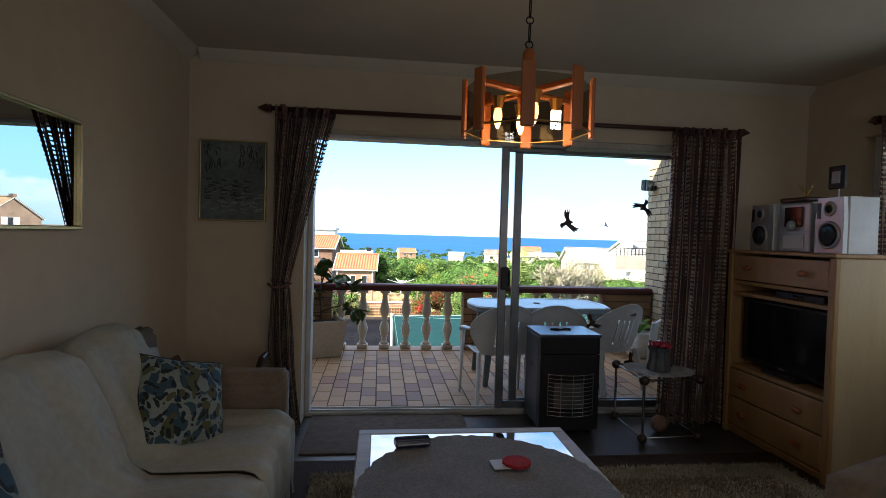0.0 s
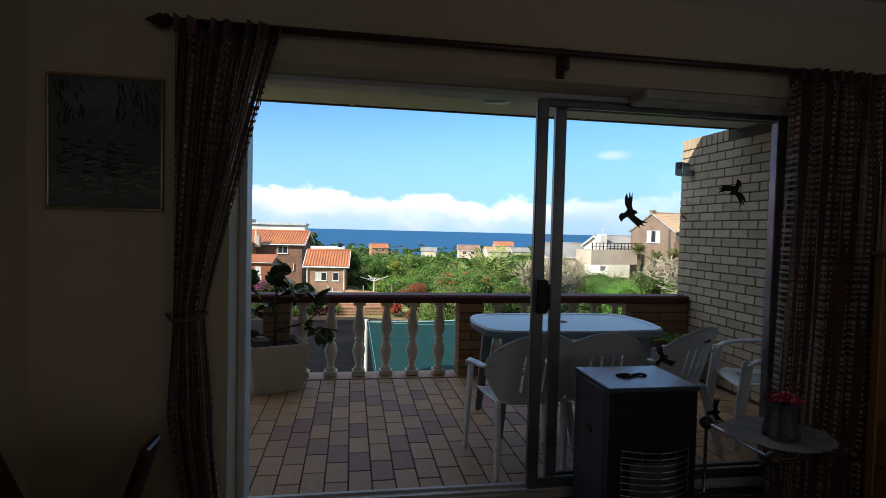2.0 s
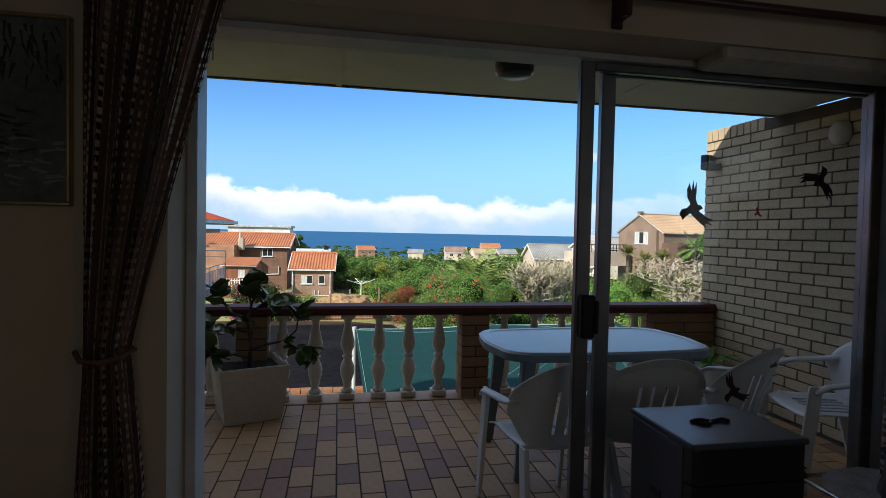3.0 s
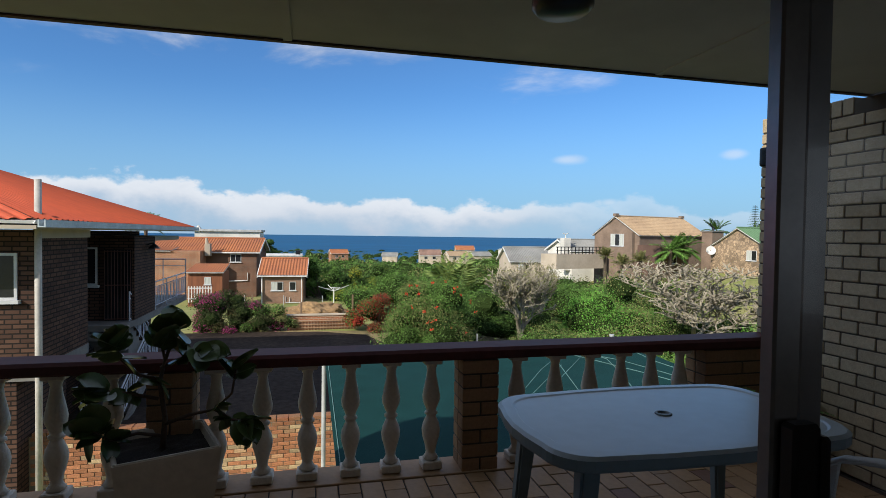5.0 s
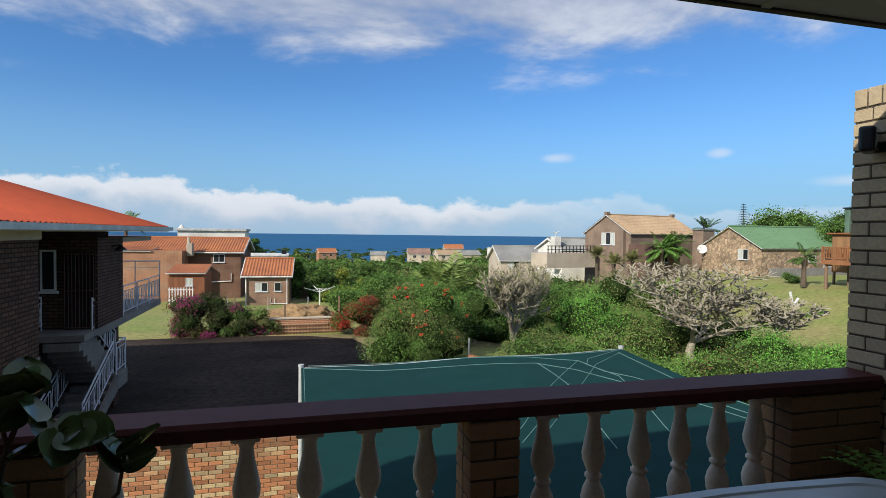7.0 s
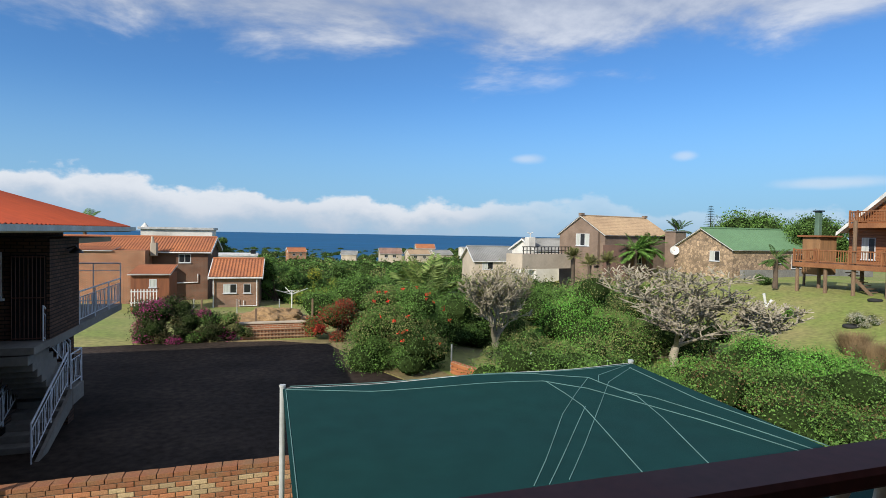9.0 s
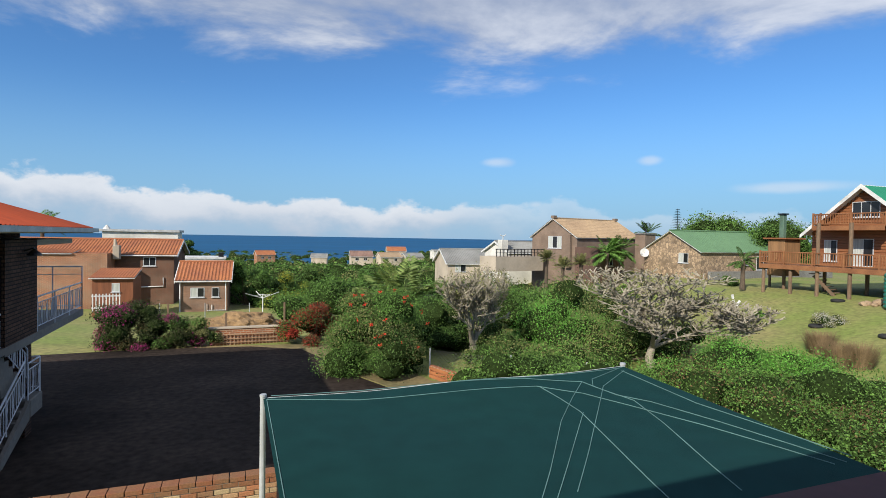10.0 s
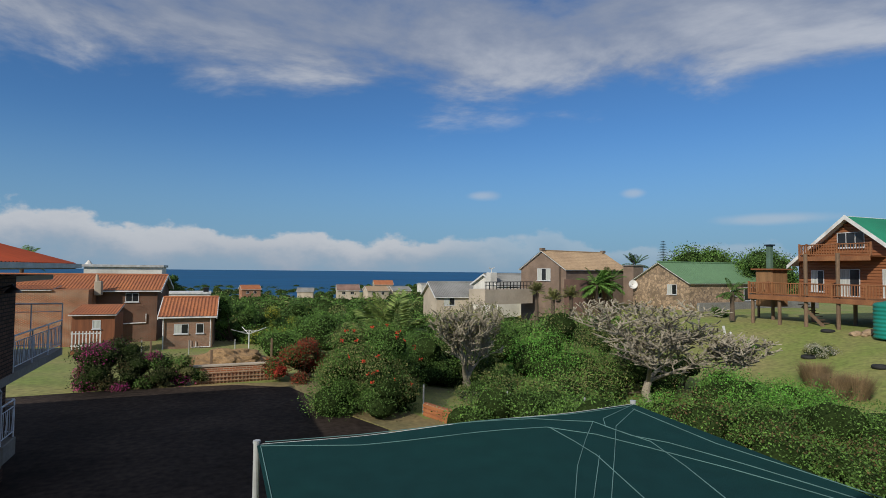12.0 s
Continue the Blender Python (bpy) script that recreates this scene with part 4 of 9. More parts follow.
def cushion_mat():
    m = mat("leaf print cotton", (0.22, 0.25, 0.23), 0.9, vary=0.15, scale=30, color2=(0.16, 0.19, 0.17))
    nt = m.node_tree
    N, L = nt.nodes.new, nt.links.new
    bsdf = nt.nodes["Principled BSDF"]
    src = bsdf.inputs["Base Color"].links[0].from_socket
    tc = N("ShaderNodeTexCoord")
    wob = N("ShaderNodeTexNoise")
    wob.inputs["Scale"].default_value = 9
    L(tc.outputs["Object"], wob.inputs["Vector"])
    mixv = N("ShaderNodeMix")
    mixv.data_type = "VECTOR"
    mixv.inputs[0].default_value = 0.12
    L(tc.outputs["Object"], mixv.inputs[4]), L(wob.outputs["Color"], mixv.inputs[5])
    for scale, col, lim in ((22, (0.03, 0.065, 0.09), 0.48), (15, (0.085, 0.085, 0.035), 0.42), (34, (0.012, 0.018, 0.022), 0.36)):
        vo = N("ShaderNodeTexVoronoi")
        vo.inputs["Scale"].default_value = scale
        L(mixv.outputs[1], vo.inputs["Vector"])
        lt = N("ShaderNodeMath")
        lt.operation = "LESS_THAN"
        lt.inputs[1].default_value = lim
        L(vo.outputs["Distance"], lt.inputs[0])
        mx = N("ShaderNodeMix")
        mx.data_type = "RGBA"
        L(lt.outputs[0], mx.inputs[0]), L(src, mx.inputs[6])
        mx.inputs[7].default_value = (*col, 1)
        src = mx.outputs[2]
    L(src, bsdf.inputs["Base Color"])
    return m


CUSHION = cushion_mat()
scatter_cushion("square scatter cushion with blue green leaf print beside the sofa arm", (-0.33, -1.70, 0.615), 62, 16, 48, 1)
scatter_cushion("square scatter cushion with blue green print, half on a throw", (-0.36, -2.93, 0.665), 70, 4, 84, 2)

# magazine rack behind the sofa arm
t = thing("book_stand", "dark carved wooden stand leaning behind the sofa arm", "book stand", (-0.50, -0.62, 0.0))
for k, (dx, tilt) in enumerate(((0.0, -24), (0.10, 18))):
    bm = bmesh.new()
    m = pose(dx, 0, 0, 0, tilt, 0)
    box(bm, (-0.015, -0.07, 0.0), (0.015, 0.07, 0.62), 0.008, m)
    part("panel", bm, WOODRAIL, t)

# television cabinet
CABX, CABF, CABN, CABZ = 3.02, -0.40, -1.34, 1.315


def cabinet():
    t = thing("television_cabinet", "honey pine television cabinet with drawers, open shelf and pale side", "cabinet", (0, 0, 0))
    d = 0.56
    x0, x1 = CABX, CABX + d
    boxed("side_panel", (x0 + 0.0, CABN, 0.0), (x1, CABN + 0.032, CABZ - 0.022), PINE_SIDE, t, 0.004)
    boxed("side_panel", (x0, CABF - 0.032, 0.0), (x1, CABF, CABZ - 0.022), PINE, t, 0.004)
    boxed("corner_post", (x0 - 0.006, CABN - 0.004, 0.0), (x0 + 0.03, CABN + 0.045, CABZ - 0.022), PINE, t, 0.006)
    boxed("corner_post", (x0 - 0.006, CABF - 0.045, 0.0), (x0 + 0.03, CABF + 0.004, CABZ - 0.022), PINE, t, 0.006)
    boxed("top", (x0 - 0.02, CABN - 0.015, CABZ - 0.022), (x1, CABF + 0.015, CABZ), PINE, t, 0.006)
    boxed("back_panel", (x1 - 0.012, CABN + 0.03, 0.05), (x1, CABF - 0.03, CABZ - 0.025), PINE, t)
    for z in (0.05, 0.485, 1.005, 1.085):
        boxed("shelf", (x0 + 0.008, CABN + 0.033, z - 0.012), (x1 - 0.013, CABF - 0.033, z + 0.012), PINE, t, 0.003)
    for z0, z1 in ((1.105, 1.275), (0.07, 0.265), (0.275, 0.465)):
        bm = bmesh.new()
        box(bm, (x0 + 0.002, CABN + 0.050, z0), (x0 + 0.022, CABF - 0.050, z1), 0.006, segs=2)
        box(bm, (x0 + 0.022, CABN + 0.065, z0 + 0.01), (x0 + 0.45, CABF - 0.065, z1 - 0.02))
        dr = part("drawer", bm, PINE, t, "honey pine drawer front")
        for y in (CABN + 0.22, CABF - 0.22):
            bm = bmesh.new()
            zc = (z0 + z1) / 2
            lathe(bm, [(0.010, 0.0), (0.010, 0.012), (0.030, 0.020), (0.034, 0.027), (0.026, 0.034), (0.008, 0.036)], n=14)
            bmesh.ops.transform(bm, matrix=pose(x0 + 0.002, y, zc, 0, -90, 0) @ Matrix.Diagonal((0.6, 1.15, 1, 1)), verts=bm.verts)
            part("handle", bm, LAMPWOOD, dr, "turned wooden knob", smooth=True)
    boxed("plinth", (x0 + 0.03, CABN + 0.033, 0.0), (x0 + 0.045, CABF - 0.033, 0.038), PINE, t)
    return t


cabinet()
SCREEN = mat("black television screen", (0.006, 0.006, 0.007), 0.12, vary=0.05)
t = thing("television", "black flat television, switched off, in the pine cabinet", "television", (0, 0, 0))
boxed("body", (CABX + 0.07, CABN + 0.075, 0.535), (CABX + 0.16, CABF - 0.075, 0.975), BLACK, t, 0.008)
boxed("screen", (CABX + 0.066, CABN + 0.095, 0.57), (CABX + 0.0695, CABF - 0.095, 0.955), SCREEN, t)
boxed("badge", (CABX + 0.0655, -0.90, 0.548), (CABX + 0.0695, -0.85, 0.556), SILVER, t)
boxed("stand", (CABX + 0.04, -1.02, 0.497), (CABX + 0.24, -0.72, 0.535), BLACK, t, 0.006)
t = thing("disc_player", "slim black disc player on the cabinet shelf", "disc player", (0, 0, 0))
boxed("body", (CABX + 0.06, -1.20, 1.017), (CABX + 0.34, -0.80, 1.058), BLACK, t, 0.004)
boxed("display", (CABX + 0.057, -1.05, 1.032), (CABX + 0.0598, -0.96, 1.046), SCREEN, t)


def speaker(y0, y1, h):
    t = thing("hifi_speaker", "silver two-way loudspeaker with white side, on the cabinet", "loudspeaker", (CABX + 0.06, y0, CABZ), "hifi loudspeakers")
    w = y1 - y0
    boxed("box", (0.028, 0.0, 0.0), (0.22, w, h), WHITECAB, t, 0.006)
    bm = bmesh.new()
    prism(bm, [(0.004, 0.004), (w - 0.004, 0.004), (w - 0.002, h * 0.62), (w - 0.02, h * 0.86), (w - 0.01, h - 0.004), (0.01, h - 0.004), (0.004, h * 0.6)], 0.0, 0.028, "x")
    part("front", bm, SILVER, t, "moulded silver front")
    for zc, r, r2, name in ((h * 0.33, 0.082, 0.066, "woofer"), (h * 0.79, 0.044, 0.026, "tweeter")):
        m = pose(0.0, w / 2, zc, 0, -90, 0)
        bm = bmesh.new()
        lathe(bm, [(r, -0.004), (r, 0.006), (r - 0.006, 0.012), (r2 + 0.002, 0.010), (r2, 0.002)], n=28)
        bmesh.ops.transform(bm, matrix=m, verts=bm.verts)
        ring = part(name, bm, SILVER, t, smooth=True)
        bm = bmesh.new()
        lathe(bm, [(r2 - 0.002, 0.009), (r2 * 0.75, 0.0135), (r2 * 0.3, 0.0125), (r2 * 0.15, 0.018), (0.002, 0.019)], n=24)
        bmesh.ops.transform(bm, matrix=m, verts=bm.verts)
        part("cone", bm, BLACK, ring, "black speaker cone", smooth=True)
    bm = bmesh.new()
    box(bm, (-0.002, w * 0.80, h * 0.62), (0.0, w * 0.93, h * 0.90), 0.0)
    part("port", bm, BLACK, t)
    return t


speaker(-0.72, -0.53, 0.315)
speaker(-1.315, -1.105, 0.33)
t = thing("hifi_unit", "silver hifi player with mirrored display and round knob", "hifi", (CABX + 0.05, -1.05, CABZ))
boxed("body", (0.03, 0.0, 0.0), (0.28, 0.27, 0.315), SILVER, t, 0.012, segs=2)
boxed("display", (0.018, 0.06, 0.16), (0.029, 0.21, 0.285), SCREEN, t, 0.003, "dark glossy display")
boxed("disc_drawer", (0.020, 0.05, 0.02), (0.029, 0.22, 0.105), ALU_LIGHT, t, 0.004)
bm = bmesh.new()
lathe(bm, [(0.034, 0.0), (0.034, 0.014), (0.030, 0.020), (0.004, 0.021)], n=24)
bmesh.ops.transform(bm, matrix=pose(0.018, 0.135, 0.165, 0, -90, 0), verts=bm.verts)
part("knob", bm, SILVER, t, smooth=True)
t = thing("wooden_tray", "dark wooden tray lying on top of the hifi", "tray", (CABX + 0.14, -0.93, CABZ + 0.315))
boxed("body", (-0.09, -0.12, 0.0), (0.09, 0.12, 0.028), WOODRAIL, t, 0.008)
t = thing("brass_ornament", "small brass twig ornament standing on the tray", "ornament", (CABX + 0.14, -0.93, CABZ + 0.343))
bm = bmesh.new()
rnd = random.Random(3)
lathe(bm, [(0.03, 0), (0.028, 0.006), (0.006, 0.012), (0.005, 0.02)], n=12)
for k in range(7):
    a = rnd.uniform(0, 6.28)
    tube(bm, [(0, 0, 0.01), (0.018 * math.cos(a), 0.018 * math.sin(a), 0.045), (0.045 * math.cos(a), 0.045 * math.sin(a), rnd.uniform(0.06, 0.105))], 0.004, 5, 0.0015)
part("twigs", bm, BRASS, t)
t = thing("web_camera", "small black desk camera on a thin stem behind the speaker", "camera", (3.32, -1.00, CABZ))
bm = bmesh.new()
lathe(bm, [(0.05, 0), (0.045, 0.012), (0.006, 0.02), (0.005, 0.40)], n=14)
part("stem", bm, SILVER, t)
bm = bmesh.new()
box(bm, (-0.02, -0.062, 0.40), (0.0, 0.062, 0.545), 0.02, segs=3)
part("head", bm, BLACK, t)
boxed("lens_plate", (-0.024, -0.032, 0.435), (-0.0205, 0.032, 0.51), SILVER, t, 0.004)

# gas heater
def heater():
    t = thing("gas_heater", "black and grey portable gas heater with wire guard, beside the door", "heater", (1.60, -0.50, 0.0))
    w, d, h = 0.43, 0.38, 0.70
    for x in (0.05, w - 0.05):
        for y in (0.05, d - 0.05):
            bm = bmesh.new()
            rod(bm, (x - 0.012, y, 0.024), (x + 0.012, y, 0.024), 0.024, n=12)
            part("castor", bm, BLACK, t)
    bm = bmesh.new()
    box(bm, (0.0, 0.05, 0.045), (w, d, h - 0.02), 0.02, segs=3)
    part("cabinet", bm, HEATER_SIDE, t, "dark grey blue steel cabinet")
    bm = bmesh.new()
    prism(bm, [(0.0, 0.05), (0.004, 0.012), (0.03, 0.0), (w - 0.03, 0.0), (w - 0.004, 0.012), (w, 0.05)], 0.04, 0.56, "z")
    prism(bm, [(0.0, 0.05), (0.004, 0.014), (0.03, 0.002), (w - 0.03, 0.002), (w - 0.004, 0.014), (w, 0.05)], 0.565, h - 0.015, "z")
    part("front_panel", bm, HEATER, t, "black enamel front")
    bm = bmesh.new()
    box(bm, (-0.004, 0.0, h - 0.022), (w + 0.004, d + 0.004, h), 0.010, segs=3)
    part("top", bm, HEATER_SIDE, t, "dark grey blue top plate")
    bm = bmesh.new()
    tube(bm, [(0.13, 0.20, h + 0.003), (0.15, 0.17, h + 0.006), (0.18, 0.165, h + 0.006), (0.20, 0.19, h + 0.005), (0.18, 0.215, h + 0.004), (0.14, 0.21, h + 0.003), (0.13, 0.2, h + 0.003)], 0.006, 6)
    tube(bm, [(0.20, 0.19, h + 0.004), (0.25, 0.20, h + 0.008), (0.27, 0.18, h + 0.006)], 0.007, 6)
    part("control", bm, BLACK, t)
    boxed("side_handle", (-0.002, 0.17, 0.44), (0.003, 0.24, 0.475), BLACK, t, 0.002)
    boxed("burner_recess", (0.06, -0.004, 0.15), (w - 0.06, -0.0005, 0.42), BLACK, t)
    boxed("burner_plate", (0.10, -0.010, 0.19), (w - 0.12, -0.005, 0.37), mat("grey ceramic plate", (0.10, 0.10, 0.10), 0.8, vary=0.1, scale=60, bump=0.4), t)
    bm = bmesh.new()
    for k in range(11):
        z = 0.150 + k * 0.028
        pts = [(0.055 + (w - 0.11) * j / 8, -0.012 - 0.048 * math.sin(math.pi * j / 8), z) for j in range(9)]
        tube(bm, pts, 0.0022, 5)
    for j in (0, 2, 4, 6, 8):
        x, y = 0.055 + (w - 0.11) * j / 8, -0.012 - 0.048 * math.sin(math.pi * j / 8)
        rod(bm, (x, y, 0.145), (x, y, 0.435), 0.0025, n=5)
    part("guard", bm, ALU, t, "chromed wire guard")
    return t


heater()

# side table with glass top
def side_table():
    t = thing("side_table", "small tubular chrome side table with wooden ball corners", "side table", (0, 0, 0))
    P = [(2.28, -0.20), (2.27, -0.66), (2.68, -0.64), (2.70, -0.22)]
    H = 0.425
    BALL = mat("dark stained ball", (0.05, 0.025, 0.018), 0.35)
    CHROME = mat("worn chrome tube", (0.55, 0.55, 0.55), 0.2, 1.0, vary=0.08)
    for p in P:
        for z in (0.035, H):
            bm = bmesh.new()
            bmesh.ops.create_uvsphere(bm, u_segments=14, v_segments=10, radius=0.034)
            bmesh.ops.transform(bm, matrix=Matrix.Translation((*p, z)), verts=bm.verts)
            part("ball", bm, BALL, t, smooth=True)
        bm = bmesh.new()
        rod(bm, (*p, 0.03), (*p, H), 0.009, n=10)
        part("leg", bm, CHROME, t)
    for z in (0.035, H):
        for a, b in zip(P, P[1:] + P[:1]):
            bm = bmesh.new()
            rod(bm, (*a, z), (*b, z), 0.008, n=10)
            part("rail", bm, CHROME, t)
    bm = bmesh.new()
    prism(bm, [(p[0] + (0.02 if p[0] < 2.4 else -0.02), p[1] + (0.02 if p[1] < -0.4 else -0.02)) for p in P][::-1], H + 0.010, H + 0.016)
    part("glass_top", bm, GLASS, t)
    return t


side_table()
RED = mat("red petals", (0.55, 0.02, 0.05), 0.6, vary=0.25, scale=40, per_island=0.3)


def doily(name, label, c, z, rx, ry, material, waves=16, seed=1, droop=None):
    t = thing(name, label, "cloth", (c[0], c[1], z))
    bm = bmesh.new()
    rings, n = 14, 96
    prev = None
    rnd = random.Random(seed)
    centre = bm.verts.new((0, 0, 0.004))
    for k in range(1, rings + 1):
        r = k / rings
        row = []
        for j in range(n):
            a = j * math.tau / n
            s = r * (1 + (0.035 * abs(math.sin(a * waves / 2)) if k > rings - 2 else 0))
            zz = 0.004 + 0.004 * math.sin(a * 5 + seed) * r * r + (0.008 * math.sin(a * 3 + 1) * math.exp(-((r - 0.75) / 0.12) ** 2))
            x, y = rx * s * math.cos(a), ry * s * math.sin(a)
            if droop and (abs(x) > droop[0] or abs(y) > droop[1]):
                zz -= 1.2 * max(abs(x) - droop[0], abs(y) - droop[1], 0)
            row.append(bm.verts.new((x, y, max(zz, 0.0035) if not droop else zz)))
        for j in range(n):
            if prev is None:
                bm.faces.new((centre, row[j], row[(j + 1) % n]))
            else:
                bm.faces.new((prev[j], row[j], row[(j + 1) % n], prev[(j + 1) % n]))
        prev = row
    part("cloth", bm, material, t, smooth=True)
    return t


doily("doily", "scalloped white crochet doily under the small plant", (2.49, -0.43), 0.441, 0.235, 0.225, LACE, 22, 2)
t = thing("small_plant", "red flowering pot plant in a wrinkled grey wrap", "pot plant", (2.47, -0.47, 0.449))
bm = bmesh.new()
rings = []
for r, z in ((0.075, 0.0), (0.078, 0.02), (0.062, 0.08), (0.058, 0.13), (0.075, 0.165)):
    rings.append([bm.verts.new(((r + 0.006 * math.sin(k * 3)) * math.cos(k * math.tau / 20), (r + 0.006 * math.sin(k * 3)) * math.sin(k * math.tau / 20), z)) for k in range(20)])
for a, b in zip(rings, rings[1:]):
    for k in range(20):
        bm.faces.new((a[k], a[(k + 1) % 20], b[(k + 1) % 20], b[k]))
bm.faces.new(rings[0][::-1])
part("wrap", bm, mat("grey foil wrap", (0.10, 0.11, 0.13), 0.5, vary=0.2, scale=20), t)
rnd = random.Random(8)
va, fa = [], []
for k in range(90):
    c = Vector((rnd.gauss(0, 0.028), rnd.gauss(0, 0.028), 0.165 + rnd.uniform(0, 0.03)))
    d = Vector((rnd.uniform(-1, 1), rnd.uniform(-1, 1), rnd.uniform(-0.4, 1))).normalized() * 0.02
    e = d.orthogonal() * 0.6
    b0 = len(va)
    va += [tuple(c - e), tuple(c + d), tuple(c + e), tuple(c - d * 0.6)]
    fa.append((b0, b0 + 1, b0 + 2, b0 + 3))
from_arrays("petals", va, fa, RED, t)
t = thing("pink_ball", "round pinkish stone ball under the side table", "ball", (2.50, -0.45, 0.06))
bm = bmesh.new()
bmesh.ops.create_uvsphere(bm, u_segments=20, v_segments=14, radius=0.06)
part("ball", bm, mat("pinkish stone", (0.30, 0.17, 0.13), 0.6, vary=0.3, scale=20), t, smooth=True)

# door mat, rug
t = thing("door_mat", "plain brown rubber-edged door mat lying inside the door", "mat", (0, 0, 0))
boxed("mat", (0.03, -0.76, 0.0), (1.14, -0.045, 0.012), MATM, t, 0.004)


def shag_rug():
    t = thing("shag_rug", "cream long-pile rug with a darker inner field under the table", "rug", (0, 0, 0.008))
    x0, x1, y0, y1 = 0.16, 2.92, -4.6, -1.10
    boxed("backing", (x0, y0, 0.0), (x1, y1, 0.012), RUGM, t)
    rng = np.random.default_rng(4)
    n = 42000
    x, y = rng.uniform(x0 - 0.01, x1 + 0.01, n), y1 - (rng.uniform(0, 1, n) ** 1.7) * 1.9 + 0.01
    a = rng.uniform(0, math.tau, n)
    L, lean = rng.uniform(0.016, 0.034, n), rng.uniform(0.3, 1.2, n)
    w = 0.004
    dx, dy = np.cos(a) * lean * L, np.sin(a) * lean * L
    nx, ny = -np.sin(a) * w, np.cos(a) * w
    V = np.stack([np.stack([x - nx, y - ny, np.full(n, 0.011)], 1), np.stack([x + nx, y + ny, np.full(n, 0.011)], 1), np.stack([x + dx, y + dy, 0.011 + L * 0.75], 1)], 1).reshape(-1, 3)
    F = np.arange(3 * n).reshape(-1, 3)
    inner = (x > x0 + 0.14) & (x < x1 - 0.14) & (y < y1 - 0.14)
    from_arrays("pile", V, F[~inner], RUGM, t, kind="stuff")
    from_arrays("field_pile", V, F[inner], mat("beige shag", (0.24, 0.185, 0.115), 0.95, vary=0.3, scale=30), t, kind="stuff")


shag_rug()

# coffee table
def coffee_table():
    t = thing("coffee_table", "square limed oak coffee table with a mirror glass top", "coffee table", (0, 0, 0))
    x0, x1, y0, y1, h = 0.41, 1.42, -2.72, -1.465, 0.41
    b = 0.062
    for a, c in (((x0, y1 - b, h - 0.055), (x1, y1, h)), ((x0, y0, h - 0.055), (x1, y0 + b, h)), ((x0, y0 + b, h - 0.055), (x0 + b, y1 - b, h)), ((x1 - b, y0 + b, h - 0.055), (x1, y1 - b, h))):
        boxed("edge_rail", a, c, TABLEFRAME, t, 0.005)
    for x in (x0 + 0.03, x1 - 0.09):
        for y in (y0 + 0.03, y1 - 0.09):
            boxed("leg", (x, y, 0.008), (x + 0.06, y + 0.06, h - 0.055), TABLEFRAME, t, 0.006)
    boxed("glass_top", (x0 + b + 0.001, y0 + b + 0.001, h - 0.012), (x1 - b - 0.001, y1 - b - 0.001, h - 0.003), TABLEGLASS, t)
    boxed("under_shelf", (x0 + b, y0 + b, h - 0.05), (x1 - b, y1 - b, h - 0.03), TABLEFRAME, t)


TABLEGLASS = bpy.data.materials.new("mirror table glass")
TABLEGLASS.use_nodes = True
TABLEGLASS.node_tree.nodes["Principled BSDF"].inputs["Metallic"].default_value = 1.0
TABLEGLASS.node_tree.nodes["Principled BSDF"].inputs["Roughness"].default_value = 0.015
TABLEGLASS.node_tree.nodes["Principled BSDF"].inputs["Base Color"].default_value = (0.55, 0.57, 0.58, 1)
coffee_table()
CLOTH = mat("grey woven table cloth", (0.22, 0.225, 0.235), 0.95, vary=0.22, scale=26, bump=0.8, bump_scale=140, color2=(0.17, 0.175, 0.185))
doily("table_cloth", "round grey lace-edged cloth spread on the coffee table", (0.915, -2.14), 0.408, 0.485, 0.56, CLOTH, 40, 5)
t = thing("spectacle_case", "dark blue hinged spectacle case on the cloth", "spectacle case", (0.655, -1.70, 0.420), turn=8)
bm = bmesh.new()
prism(bm, [(-0.030, 0.0), (0.030, 0.0), (0.034, 0.016), (0.028, 0.034), (0.0, 0.042), (-0.028, 0.034), (-0.034, 0.016)], -0.078, 0.078, "x")
bmesh.ops.bevel(bm, geom=bm.edges[:], offset=0.005, segments=2, affect="EDGES")
NAVY = mat("dark navy leatherette", (0.012, 0.014, 0.045), 0.3, vary=0.15, scale=60)
part("case", bm, NAVY, t)
boxed("hinge_line", (-0.070, -0.0365, 0.016), (0.070, -0.0335, 0.020), ALU_LIGHT, t)
t = thing("white_card", "small white notepad lying on the cloth", "notepad", (1.045, -1.925, 0.420), turn=4)
boxed("card", (-0.075, -0.045, 0.0), (0.05, 0.045, 0.006), ALU_LIGHT, t, 0.002)
t = thing("coaster", "red crocheted coaster on the notepad", "coaster", (1.075, -1.93, 0.426))
bm = bmesh.new()
prism(bm, [((0.058 + 0.003 * math.sin(k * 2.6)) * math.cos(k * math.tau / 30), (0.058 + 0.003 * math.sin(k * 2.6)) * math.sin(k * math.tau / 30)) for k in range(30)], 0.0, 0.012)
part("coaster", bm, mat("red crochet", (0.50, 0.012, 0.02), 0.9, vary=0.3, scale=90, bump=0.8, bump_scale=300), t)


# hanging lamp
LX, LY, LZ = 1.0, -2.20, 1.72


